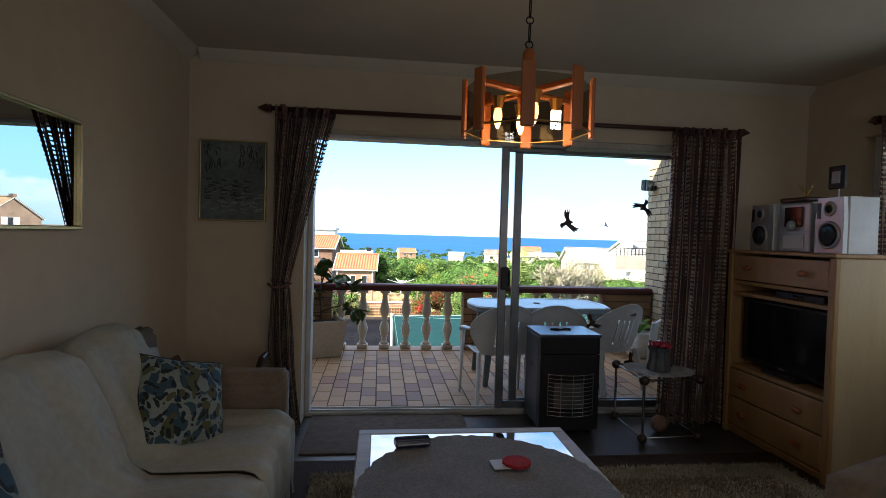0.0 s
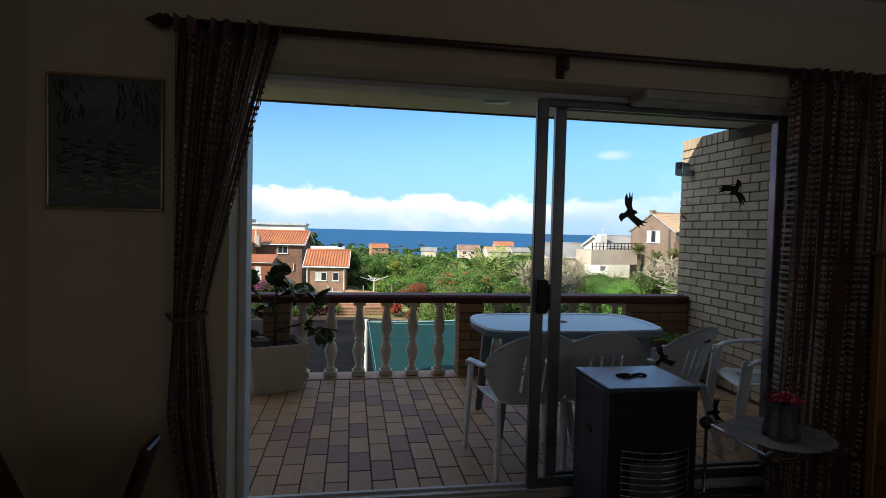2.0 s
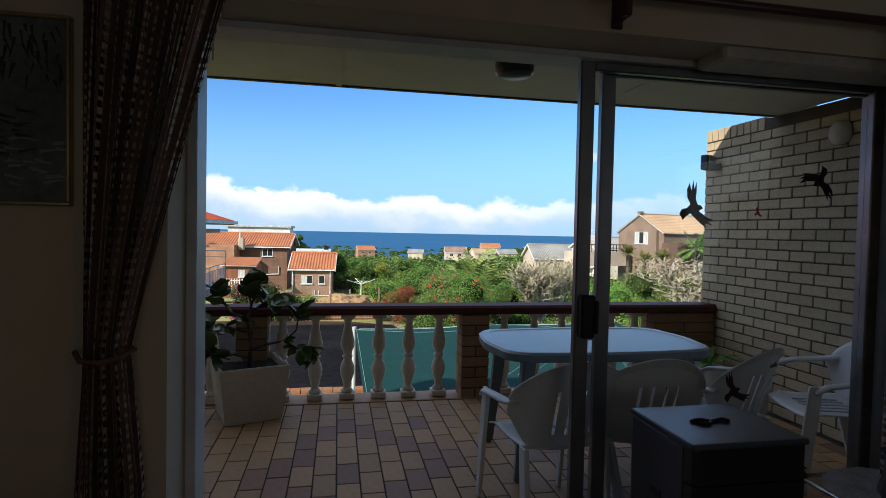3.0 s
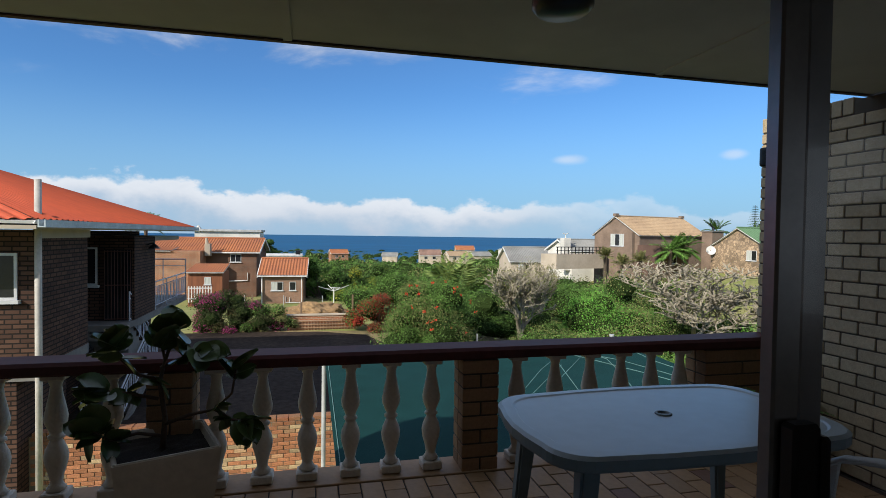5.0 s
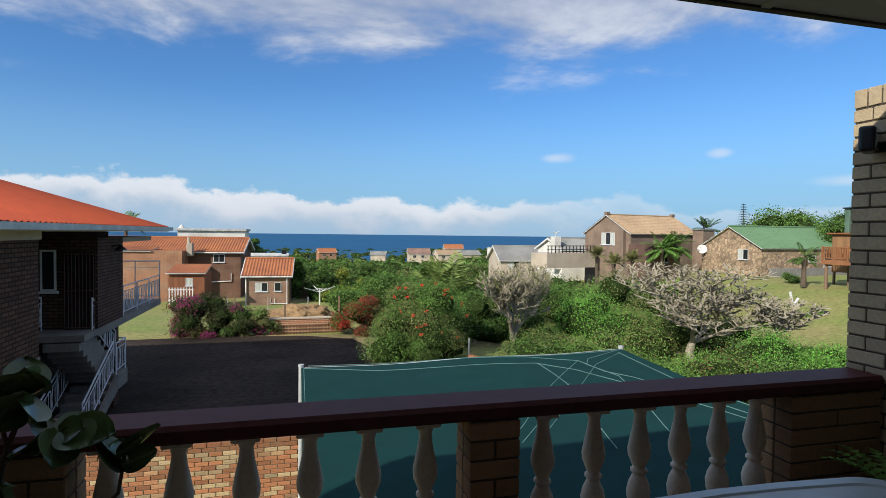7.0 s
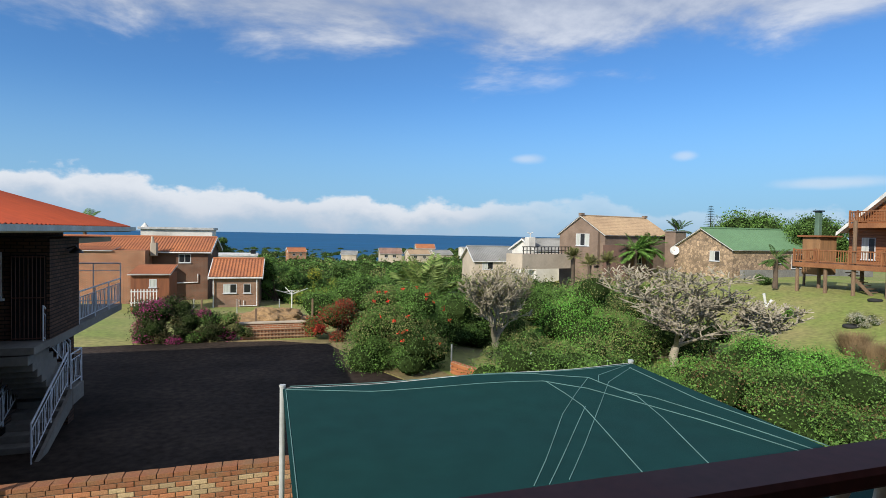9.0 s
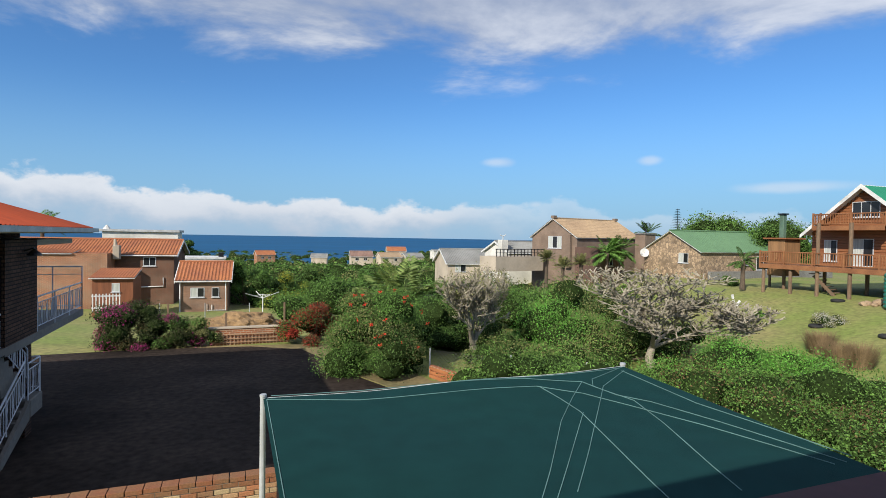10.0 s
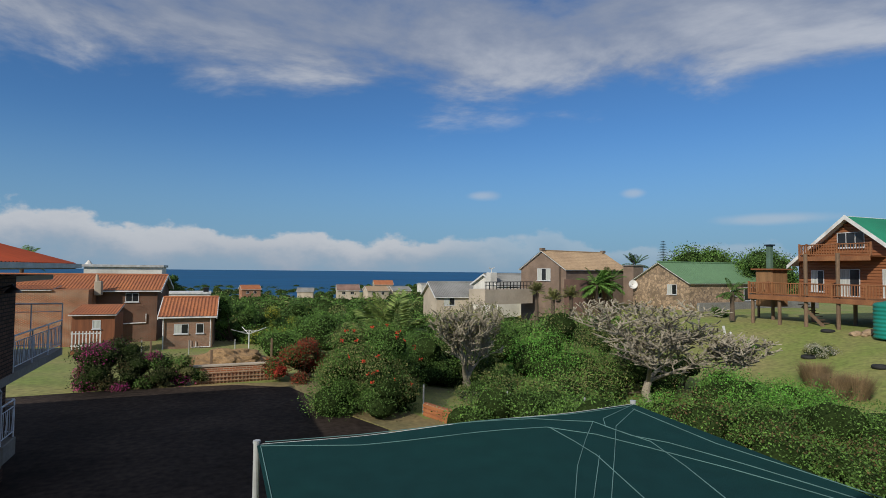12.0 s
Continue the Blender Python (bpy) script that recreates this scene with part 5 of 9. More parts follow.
def chandelier():
    t = thing("hanging_lamp", "octagonal hanging lamp of orange teak slats and smoked glass, lit", "lamp", (LX, LY, LZ), turn=8)
    R, H = 0.225, 0.205
    SMOKE = glass_mat("smoked amber glass", (0.50, 0.44, 0.36))
    pts = [(R * math.cos((k + 0.5) * math.tau / 8), R * math.sin((k + 0.5) * math.tau / 8)) for k in range(8)]
    for k in range(8):
        a, b = Vector((*pts[k], 0)), Vector((*pts[(k + 1) % 8], 0))
        d = (b - a).normalized()
        bm = bmesh.new()
        q = [a + d * 0.022, b - d * 0.022]
        vs = [bm.verts.new(v) for v in (q[0] + Vector((0, 0, 0.02)), q[1] + Vector((0, 0, 0.02)), q[1] + Vector((0, 0, H - 0.03)), q[0] + Vector((0, 0, H - 0.03)))]
        bm.faces.new(vs)
        part("glass_panel", bm, SMOKE, t)
        bm = bmesh.new()
        rod(bm, a + Vector((0, 0, 0.018)), b + Vector((0, 0, 0.018)), 0.0035, n=6)
        part("bottom_trim", bm, BRASS, t)
        bm = bmesh.new()
        ang = math.degrees(math.atan2(a.y, a.x))
        box(bm, (-0.008, -0.023, -0.004), (0.008, 0.023, H), 0.004, pose(a.x, a.y, 0, 0, 0, ang))
        part("slat", bm, LAMPWOOD, t)
    for k in range(4):
        bm = bmesh.new()
        an = (k * 2 + 0.5) * 45
        box(bm, (0.02, -0.012, H - 0.055), (R, 0.012, H - 0.035), 0.003, pose(0, 0, 0, 0, 0, an))
        part("arm", bm, LAMPWOOD, t)
    bm = bmesh.new()
    lathe(bm, [(0.014, H - 0.10), (0.034, H - 0.085), (0.038, H - 0.05), (0.024, H - 0.03), (0.022, H + 0.09), (0.016, H + 0.105), (0.004, H + 0.11)], n=18)
    part("stem", bm, LAMPWOOD, t, smooth=True)
    for k, (an, lit, kind) in enumerate(((-100, 1, "candle"), (-10, 1, "compact"), (80, 1, "candle"), (170, 1, "candle"))):
        x, y = 0.105 * math.cos(math.radians(an)), 0.105 * math.sin(math.radians(an))
        bm = bmesh.new()
        lathe(bm, [(0.010, 0.145), (0.026, 0.14), (0.020, 0.118), (0.016, 0.098)], (x, y, 0), 12)
        tube(bm, [(x, y, 0.14), (x * 0.6, y * 0.6, 0.152), (0, 0, 0.15)], 0.005, 6)
        part("socket", bm, BRASS, t)
        bm = bmesh.new()
        if kind == "candle":
            lathe(bm, [(0.004, 0.028), (0.011, 0.045), (0.016, 0.068), (0.014, 0.088), (0.009, 0.10)], (x, y, 0), 14)
            part("bulb", bm, BULB_WARM, t, "glowing warm candle bulb", smooth=True)
        else:
            for dx in (-0.011, 0.011):
                tube(bm, [(x + dx, y, 0.10), (x + dx, y, 0.045), (x + dx * 0.9, y, 0.036)], 0.0085, 8)
            part("bulb", bm, BULB_WHITE, t, "glowing white energy-saving bulb", smooth=True)
    return t


BULB_WARM = mat("warm bulb glass", (0.9, 0.6, 0.25), 0.4, emit=((1.0, 0.52, 0.16), 2.6))
BULB_WHITE = mat("white bulb glass", (0.9, 0.9, 0.9), 0.4, emit=((1.0, 0.95, 0.88), 7.0))
chandelier()
for an, col, en in ((-100, (1.0, 0.6, 0.28), 0.28), (-10, (1.0, 0.93, 0.85), 0.36), (125, (1.0, 0.6, 0.28), 0.38)):
    ld = bpy.data.lights.new("lamp_bulb", "POINT")
    ld.energy, ld.color, ld.shadow_soft_size = en, col, 0.02
    lo = new("bulb_light", ld)
    a = math.radians(an + 8)
    lo.location = (LX + 0.105 * math.cos(a), LY + 0.105 * math.sin(a), LZ + 0.012)
t = thing("lamp_chain", "black wrought chain holding the hanging lamp", "chain", (LX, LY, 0))
z, k = LZ + 0.205 + 0.11, 0
ROSE = mat("black iron", (0.02, 0.018, 0.016), 0.5, 0.6)
while z < HC - 0.06:
    bm = bmesh.new()
    h = 0.026 if k % 2 == 0 else 0.070
    w = 0.013 if k % 2 == 0 else 0.012
    pts = [(w * math.sin(j * math.tau / 12), 0, z + h / 2 - h / 2 * math.cos(j * math.tau / 12)) for j in range(13)]
    m = pose(0, 0, 0, 0, 0, 90 if k % 2 else 0)
    tube(bm, [m @ Vector(p) for p in pts], 0.0028, 6)
    part("link", bm, ROSE, t)
    z += h - 0.005
    k += 1
t = thing("ceiling_rose", "dark wooden ceiling rose of the hanging lamp", "ceiling rose", (LX, LY, HC - 0.055))
bm = bmesh.new()
lathe(bm, [(0.006, -0.01), (0.03, 0.0), (0.055, 0.02), (0.06, 0.055)], n=20)
part("rose", bm, WOODRAIL, t)

# armchair arm at the right edge of the room
t = thing("armchair", "beige velour armchair near the cabinet, throw over its arm", "armchair", (2.55, -2.72, 0.008), turn=200)
for nm, a, b, pf in (("seat", (-0.32, -0.34, 0.12), (0.36, 0.34, 0.44), 0.05), ("back", (-0.48, -0.34, 0.12), (-0.28, 0.34, 0.90), 0.06), ("arm", (-0.40, -0.48, 0.0), (0.38, -0.33, 0.58), 0.05), ("arm", (-0.40, 0.33, 0.0), (0.38, 0.48, 0.58), 0.05)):
    bm = bmesh.new()
    cushion(bm, a, b, pf)
    part(nm, bm, SOFA, t, smooth=True)

# bird decals on the fixed pane
DECAL = mat("dark red brown bird decal", (0.035, 0.012, 0.009), 0.6, vary=0.4, scale=60)
BIRD = [(-0.5, -0.30), (-0.42, -0.12), (-0.22, -0.06), (-0.10, 0.10), (-0.26, 0.34), (-0.30, 0.62), (-0.22, 0.86), (-0.12, 0.60), (-0.08, 0.98), (0.0, 0.66), (0.06, 0.94), (0.10, 0.58), (0.10, 0.30), (0.20, 0.12), (0.34, 0.10), (0.44, 0.0), (0.34, -0.06), (0.28, -0.12), (0.62, -0.30), (0.98, -0.40), (0.70, -0.46), (0.90, -0.58), (0.58, -0.54), (0.66, -0.70), (0.40, -0.56), (0.10, -0.36), (-0.06, -0.24), (-0.22, -0.36), (-0.34, -0.52), (-0.42, -0.40)]


def bird(x, z, s, turn, label, colour=None):
    t = thing("bird_sticker", label, "window sticker", (x, 0.0395, z), "bird stickers on the glass")
    t.matrix_basis = pose(x, 0.0405, z, 0, turn, 0)
    bm = bmesh.new()
    prism(bm, [(p[0] * s, p[1] * s) for p in BIRD], -0.0006, 0.0, "y")
    bmesh.ops.triangulate(bm, faces=bm.faces[:])
    part("sticker", bm, colour or DECAL, t)


bird(1.945, 1.49, 0.115, 5, "dark soaring bird of prey sticker on the window glass")
bird(2.575, 1.625, 0.105, 150, "dark diving bird sticker on the window glass")
bird(2.17, 0.70, 0.09, -10, "small dark perched bird sticker low on the window glass")
bird(2.50, 0.395, 0.09, 20, "small dark bird sticker near the bottom of the glass")
bird(2.26, 1.475, 0.028, 0, "tiny red bird sticker on the window glass", RED)

# blind pull cord
t = thing("blind_cord", "thin white pull cord hanging from the blind rail", "cord", (0, 0, 0))
bm = bmesh.new()
rod(bm, (0.075, -0.15, 1.90), (0.075, -0.15, 2.10), 0.003, n=6)
part("cord", bm, ALU_LIGHT, t)

# sky light in the side window opening; added fill before the solid back wall
for nm, e, m, sx, sy, col in (("side_window_sky", 2.2, look((XR + 0.05, -1.85, 1.5), (0, -2.2, 0.9)), 2.0, 1.1, (0.80, 0.90, 1.0)), ("back_window_sky", 4.6, look((1.2, YB + 0.06, 1.5), (1.2, 0, 1.0)), 2.4, 1.2, (0.92, 0.95, 1.0))):
    ld = bpy.data.lights.new(nm, "AREA")
    ld.shape, ld.size, ld.size_y, ld.energy, ld.color = "RECTANGLE", sx, sy, e, col
    lo = new(nm, ld)
    lo.matrix_world = m

# ---- outdoors: buildings ----
ORANGE_TILE = mat("orange roof tile", (0.40, 0.145, 0.055), 0.85, vary=0.25, scale=3, color2=(0.28, 0.10, 0.05))
RED_SHEET = mat("red painted roof sheet", (0.50, 0.075, 0.016), 0.75, vary=0.12, scale=1.2, color2=(0.40, 0.06, 0.018))
GREEN_SHEET = mat("green painted roof sheet", (0.125, 0.235, 0.115), 0.7, vary=0.14, scale=1.0, color2=(0.10, 0.19, 0.095))
TEAL_SHEET = mat("bright green roof sheet", (0.015, 0.22, 0.12), 0.5, vary=0.1, scale=1.0)
BROWN_SHEET = mat("pale tan roof tile", (0.38, 0.27, 0.165), 0.85, vary=0.22, scale=1.3, color2=(0.29, 0.20, 0.125))
GREY_SHEET = mat("grey fibre cement roof", (0.26, 0.26, 0.245), 0.8, vary=0.15, scale=1.5)
PINK_SHEET = mat("pinkish brown roof tile", (0.27, 0.165, 0.125), 0.85, vary=0.15, scale=1.5)
WHITE_WALL = mat("white painted wall", (0.70, 0.68, 0.62), 0.8, vary=0.08, scale=1.5)
CREAM_WALL = mat("cream painted wall", (0.52, 0.44, 0.34), 0.85, vary=0.08, scale=1.5)
DARKWIN = mat("dark window pane", (0.02, 0.022, 0.025), 0.15, vary=0.1)
DRAPE = mat("pale drapes", (0.50, 0.52, 0.48), 0.9, vary=0.2, scale=12, stretch=(6, 6, 0.3))
# Brick colours lowered to carry the deep shade on these walls.
FLATBRICK = brick_mat("shade-toned red face brickwork", (0.060, 0.032, 0.023), (0.105, 0.056, 0.038), (0.016, 0.012, 0.010), joint=0.013)
FLATBRICK2 = brick_mat("brown face brickwork", (0.25, 0.13, 0.08), (0.30, 0.17, 0.11), (0.24, 0.19, 0.15))
REDBRICK = brick_mat("orange red brickwork", (0.36, 0.13, 0.06), (0.24, 0.11, 0.06), (0.40, 0.31, 0.22))
# Main wall of the tiled house, colour darkened to carry the eave shade.
REDBROWN_SHADED = brick_mat("red brown shaded brickwork", (0.16, 0.068, 0.04), (0.13, 0.07, 0.045), (0.17, 0.13, 0.10))
GREYBROWN = brick_mat("grey brown brickwork", (0.235, 0.165, 0.12), (0.20, 0.14, 0.105), (0.22, 0.18, 0.145))
RETAIN = mat("grey block retaining wall", (0.22, 0.215, 0.20), 0.95, vary=0.25, scale=4, bump=0.6, bump_scale=20)
CONC = mat("grey concrete", (0.19, 0.18, 0.165), 0.9, vary=0.15, scale=3, bump=0.3, bump_scale=30)
BARGE = mat("white painted barge board", (0.72, 0.72, 0.70), 0.6, vary=0.05)
RAILW = mat("white painted steel rail", (0.60, 0.63, 0.70), 0.5, vary=0.08, scale=10)


def stone_mat():
    m = mat("rubble stone wall", (0.42, 0.30, 0.19), 0.9, vary=0.15, scale=3)
    nt = m.node_tree
    N, L = nt.nodes.new, nt.links.new
    bsdf = nt.nodes["Principled BSDF"]
    tc, vo, ve = N("ShaderNodeTexCoord"), N("ShaderNodeTexVoronoi"), N("ShaderNodeTexVoronoi")
    ve.feature = "DISTANCE_TO_EDGE"
    for v in (vo, ve):
        v.inputs["Scale"].default_value = 3.6
        L(tc.outputs["Object"], v.inputs["Vector"])
    hsv = N("ShaderNodeHueSaturation")
    mr = N("ShaderNodeMapRange")
    mr.inputs[3].default_value, mr.inputs[4].default_value = 0.45, 1.45
    L(vo.outputs["Color"], mr.inputs[0]), L(mr.outputs[0], hsv.inputs["Value"])
    L(bsdf.inputs["Base Color"].links[0].from_socket, hsv.inputs["Color"])
    st = N("ShaderNodeMapRange")
    st.inputs[1].default_value, st.inputs[2].default_value = 0.02, 0.07
    L(ve.outputs["Distance"], st.inputs[0])
    mx = N("ShaderNodeMix")
    mx.data_type = "RGBA"
    mx.inputs[6].default_value = (0.16, 0.12, 0.09, 1)
    L(st.outputs[0], mx.inputs[0]), L(hsv.outputs[0], mx.inputs[7]), L(mx.outputs[2], bsdf.inputs["Base Color"])
    b = N("ShaderNodeBump")
    b.inputs["Strength"].default_value, b.inputs["Distance"].default_value = 0.8, 0.04
    L(ve.outputs["Distance"], b.inputs["Height"]), L(b.outputs[0], bsdf.inputs["Normal"])
    return m


STONE = stone_mat()


def roof_slope(t, p0, p1, p2, p3, pitch, amp, material, name="roof", course=0.0, thick=0.05):
    """A corrugated or tiled slope: p0-p1 the eave, p3-p2 the ridge above it; waves run up the slope."""
    p0, p1, p2, p3 = (Vector(p) for p in (p0, p1, p2, p3))
    n = max(8, int((p1 - p0).length / pitch * 4))
    nv = max(1, int((p3 - p0).length / course)) if course else 1
    nrm = (p1 - p0).cross(p3 - p0).normalized()
    if nrm.z < 0:
        nrm = -nrm
    V, F = [], []
    steps = []
    for j in range(nv):
        steps += [(j / nv, 0.02 if course else 0), ((j + 0.98) / nv, 0.0)]
    L = (p1 - p0).length
    for v, lift in steps:
        for i in range(n + 1):
            u = i / n
            p = p0.lerp(p1, u).lerp(p3.lerp(p2, u), v) + nrm * (amp * math.sin(u * L / pitch * math.tau) + lift)
            V.append(tuple(p))
    w = n + 1
    for j in range(len(steps) - 1):
        for i in range(n):
            F.append((j * w + i, j * w + i + 1, (j + 1) * w + i + 1, (j + 1) * w + i))
    ob = from_arrays(name, V, F, material, t, smooth=False)
    bm = bmesh.new()
    d = nrm * thick
    q = [p0 - d, p1 - d, p2 - d, p3 - d]
    o = nrm * (amp + 0.012)
    top = [bm.verts.new(v - o) for v in (p0, p1, p2, p3)]
    bot = [bm.verts.new(v - o) for v in q]
    bm.faces.new(top), bm.faces.new(bot[::-1])
    for k in range(4):
        bm.faces.new((top[k], bot[k], bot[(k + 1) % 4], top[(k + 1) % 4]))
    bmesh.ops.recalc_face_normals(bm, faces=bm.faces[:])
    part("roof_board", bm, BARGE, t)
    return ob


def window_part(t, wall_pos, w, h, axis, out, panes=2, drape=False, bars=False, frame_mat=None):
    """A window standing in the wall face: frame, sill and panes. wall_pos: lower middle of it; out: the way out, +1 or -1 along the axis."""
    x, y, z = wall_pos
    fm = frame_mat or ALU_LIGHT
    rz = {("y", -1): 0, ("y", 1): 180, ("x", -1): -90, ("x", 1): 90}[(axis, out)]
    win = new("window")
    win.parent = t
    win.matrix_basis = pose(x, y, z, 0, 0, rz)
    bm = bmesh.new()
    for a, b in (((-w / 2, -0.03, 0), (w / 2, 0.03, 0.045)), ((-w / 2, -0.03, h - 0.045), (w / 2, 0.03, h)), ((-w / 2, -0.03, 0.045), (-w / 2 + 0.045, 0.03, h - 0.045)), ((w / 2 - 0.045, -0.03, 0.045), (w / 2, 0.03, h - 0.045))):
        box(bm, a, b)
    for k in range(1, panes):
        xx = -w / 2 + w * k / panes
        box(bm, (xx - 0.02, -0.028, 0.045), (xx + 0.02, 0.028, h - 0.045))
    part("window_frame", bm, fm, win)
    bm = bmesh.new()
    box(bm, (-w / 2 - 0.05, -0.10, -0.06), (w / 2 + 0.05, 0.0, 0.0))
    part("window_sill", bm, fm, win)
    for k in range(panes):
        bm = bmesh.new()
        box(bm, (-w / 2 + w * k / panes + 0.03, -0.012, 0.045), (-w / 2 + w * (k + 1) / panes - 0.03, -0.006, h - 0.045))
        part("pane", bm, DRAPE if drape and k % 2 == 0 else DARKWIN, win)
    return win


def gable_house(name, label, at, turn, sx, sy, h, rise, wall, roof, pitch=0.25, amp=0.03, over=0.35, course=0.33, windows=(), below=2.0, barge=True, category="house", doors=()):
    """Local x along the ridge, origin at the middle of the footprint at floor level."""
    t = thing(name, label, category, at, turn=turn)
    bm = bmesh.new()
    X, Y = sx / 2, sy / 2
    prism(bm, [(-Y, -below), (Y, -below), (Y, h), (0, h + rise), (-Y, h)], -X, X, "x")
    part("wall", bm, wall, t)
    k = rise / Y
    zo = h - over * k
    for s in (-1, 1):
        roof_slope(t, (-X - over, s * (Y + over), zo + 0.10), (X + over, s * (Y + over), zo + 0.10), (X + over, 0, h + rise + 0.10), (-X - over, 0, h + rise + 0.10), pitch, amp, roof, course=course)
    bm = bmesh.new()
    rod(bm, (-X - over, 0, h + rise + 0.13), (X + over, 0, h + rise + 0.13), 0.09, n=8)
    part("ridge", bm, roof, t)
    if barge:
        for sx_ in (-1, 1):
            bm = bmesh.new()
            for s in (-1, 1):
                a, b = Vector((sx_ * (X + over), s * (Y + over), zo)), Vector((sx_ * (X + over), 0, h + rise))
                d = Vector((0.03, 0, 0))
                vs = [a - d + Vector((0, 0, -0.10)), b - d + Vector((0, 0, -0.10)), b - d + Vector((0, 0, 0.13)), a - d + Vector((0, 0, 0.13))]
                f0 = [bm.verts.new(v) for v in vs]
                f1 = [bm.verts.new(v + 2 * d) for v in vs]
                bm.faces.new(f0), bm.faces.new(f1[::-1])
                for q in range(4):
                    bm.faces.new((f0[q], f1[q], f1[(q + 1) % 4], f0[(q + 1) % 4]))
            bmesh.ops.recalc_face_normals(bm, faces=bm.faces[:])
            part("barge_board", bm, BARGE, t, "white painted barge board")
        for s in (-1, 1):
            bm = bmesh.new()
            box(bm, (-X - over, s * (Y + over) - 0.05, zo - 0.03), (X + over, s * (Y + over) + 0.05, zo + 0.07), 0.01)
            part("gutter", bm, BARGE, t, "white gutter")
    for face, u, z, w, hh, panes, drape in windows:
        if face in "SN":
            window_part(t, (u, (-Y if face == "S" else Y), z), w, hh, "y", -1 if face == "S" else 1, panes, drape)
        else:
            window_part(t, ((-X if face == "W" else X), u, z), w, hh, "x", -1 if face == "W" else 1, panes, drape)
    return t


# small wing and main block of the red tiled house
t = gable_house("small_brick_cottage", "small brown brick cottage with an orange tiled roof behind the garden", (-1.6, 50.6, -4.65), -2.5, 3.5, 5.0, 2.52, 1.18, FLATBRICK2, ORANGE_TILE, windows=(("S", -0.45, 1.15, 1.0, 0.75, 2, True), ("S", 0.85, 1.15, 0.55, 0.75, 1, False)), over=0.3)
for way, radius in (([(1.6, -2.62, 2.35), (1.6, -2.62, 0.1)], 0.04), ([(0.25, -2.58, 0.62), (0.25, -2.58, 0.12), (1.6, -2.58, 0.12)], 0.03), ([(0.6, -2.58, 0.12), (0.6, -2.58, 0.55)], 0.03), ([(-1.68, -2.62, 2.35), (-1.68, -2.62, 0.0)], 0.05)):
    bm = bmesh.new()
    tube(bm, way, radius, 6)
    part("drain_pipe", bm, BARGE, t, "white drain pipe")
t = gable_house("red_tiled_house", "long brown brick house with an orange tiled roof and a chimney", (-13.4, 58.2, -4.4), -3.5, 18.4, 6.4, 4.0, 1.12, REDBROWN_SHADED, ORANGE_TILE, windows=(("S", 7.3, 3.0, 1.0, 0.75, 2, False), ))
bm = bmesh.new()
box(bm, (4.75, -4.3, 3.6), (5.25, -3.7, 4.75), 0.03)
rod(bm, (4.9, -4.0, 4.75), (4.85, -4.0, 5.3), 0.16, 0.09, n=8)
part("chimney", bm, CREAM_WALL, t)
bm = bmesh.new()
tube(bm, [(5.6, -3.3, 0.9), (5.6, -3.3, 1.15), (8.4, -3.3, 1.25), (8.4, -3.3, 2.0)], 0.05, 6)
part("drain_pipe", bm, BARGE, t)
boxed("front_block", (-9.2, -5.4, -1.0), (4.65, -3.202, 4.12), REDBRICK, t, label="orange brick front room under the lower edge of the roof")
roof_slope(t, (-9.5, -5.6, 4.14), (2.2, -5.6, 4.14), (2.2, -3.2, 4.42), (-9.5, -3.2, 4.42), 0.25, 0.03, ORANGE_TILE, course=0.33)
t = thing("timber_shed", "red brown timber shed with an orange sheet roof", "shed", (-7.45, 47.2, -4.3), turn=-4)
boxed("wall", (-1.3, -1.2, -0.6), (1.3, 1.2, 2.55), mat("red brown shed boards", (0.22, 0.075, 0.03), 0.8, vary=0.2, scale=4, stretch=(8, 8, 0.5)), t)
roof_slope(t, (-1.45, -1.5, 2.55), (1.45, -1.5, 2.55), (1.35, 1.3, 3.1), (-1.35, 1.3, 3.1), 0.2, 0.02, ORANGE_TILE, course=0.3)
window_part(t, (0.2, -1.2, 1.55), 0.5, 0.6, "y", -1, 1, True)
t = thing("picket_gate", "white weathered picket gate beside the timber shed", "gate", (-7.6, 44.6, -4.0))
for k in range(9):
    boxed("picket", (k * 0.2 - 0.9, 0, 0.0), (k * 0.2 - 0.83, 0.03, 1.25), BARGE, t)
for z in (0.25, 1.05):
    boxed("rail", (-0.95, 0.031, z), (0.8, 0.06, z + 0.08), BARGE, t)

# white houses behind
t = thing("white_flat_house", "white flat-roofed house behind the tiled roofs", "house", (-10.2, 82, -5))
boxed("wall", (-4.4, -3, 0), (4.0, 3, 6.5), WHITE_WALL, t)
boxed("roof", (-4.7, -3.3, 6.5), (4.2, 3.3, 6.8), mat("pale grey roof", (0.50, 0.50, 0.49), 0.7), t, 0.02)
bm = bmesh.new()
rod(bm, (-4.0, -2.5, 6.8), (-4.0, -2.5, 7.3), 0.45, 0.08, n=8)
part("roof_vent", bm, WHITE_WALL, t)
t = thing("white_low_house", "low white flat-roofed building in the trees", "house", (-3.1, 76, -5.4))
boxed("wall", (-3.2, -2, 0), (2.6, 2, 3.75), WHITE_WALL, t)
boxed("parapet", (-3.3, -2.1, 3.75), (2.7, 2.1, 4.0), BARGE, t, 0.02)
boxed("tank", (1.8, -1.6, 4.0), (2.4, -1.0, 4.55), BLACK, t, 0.03)

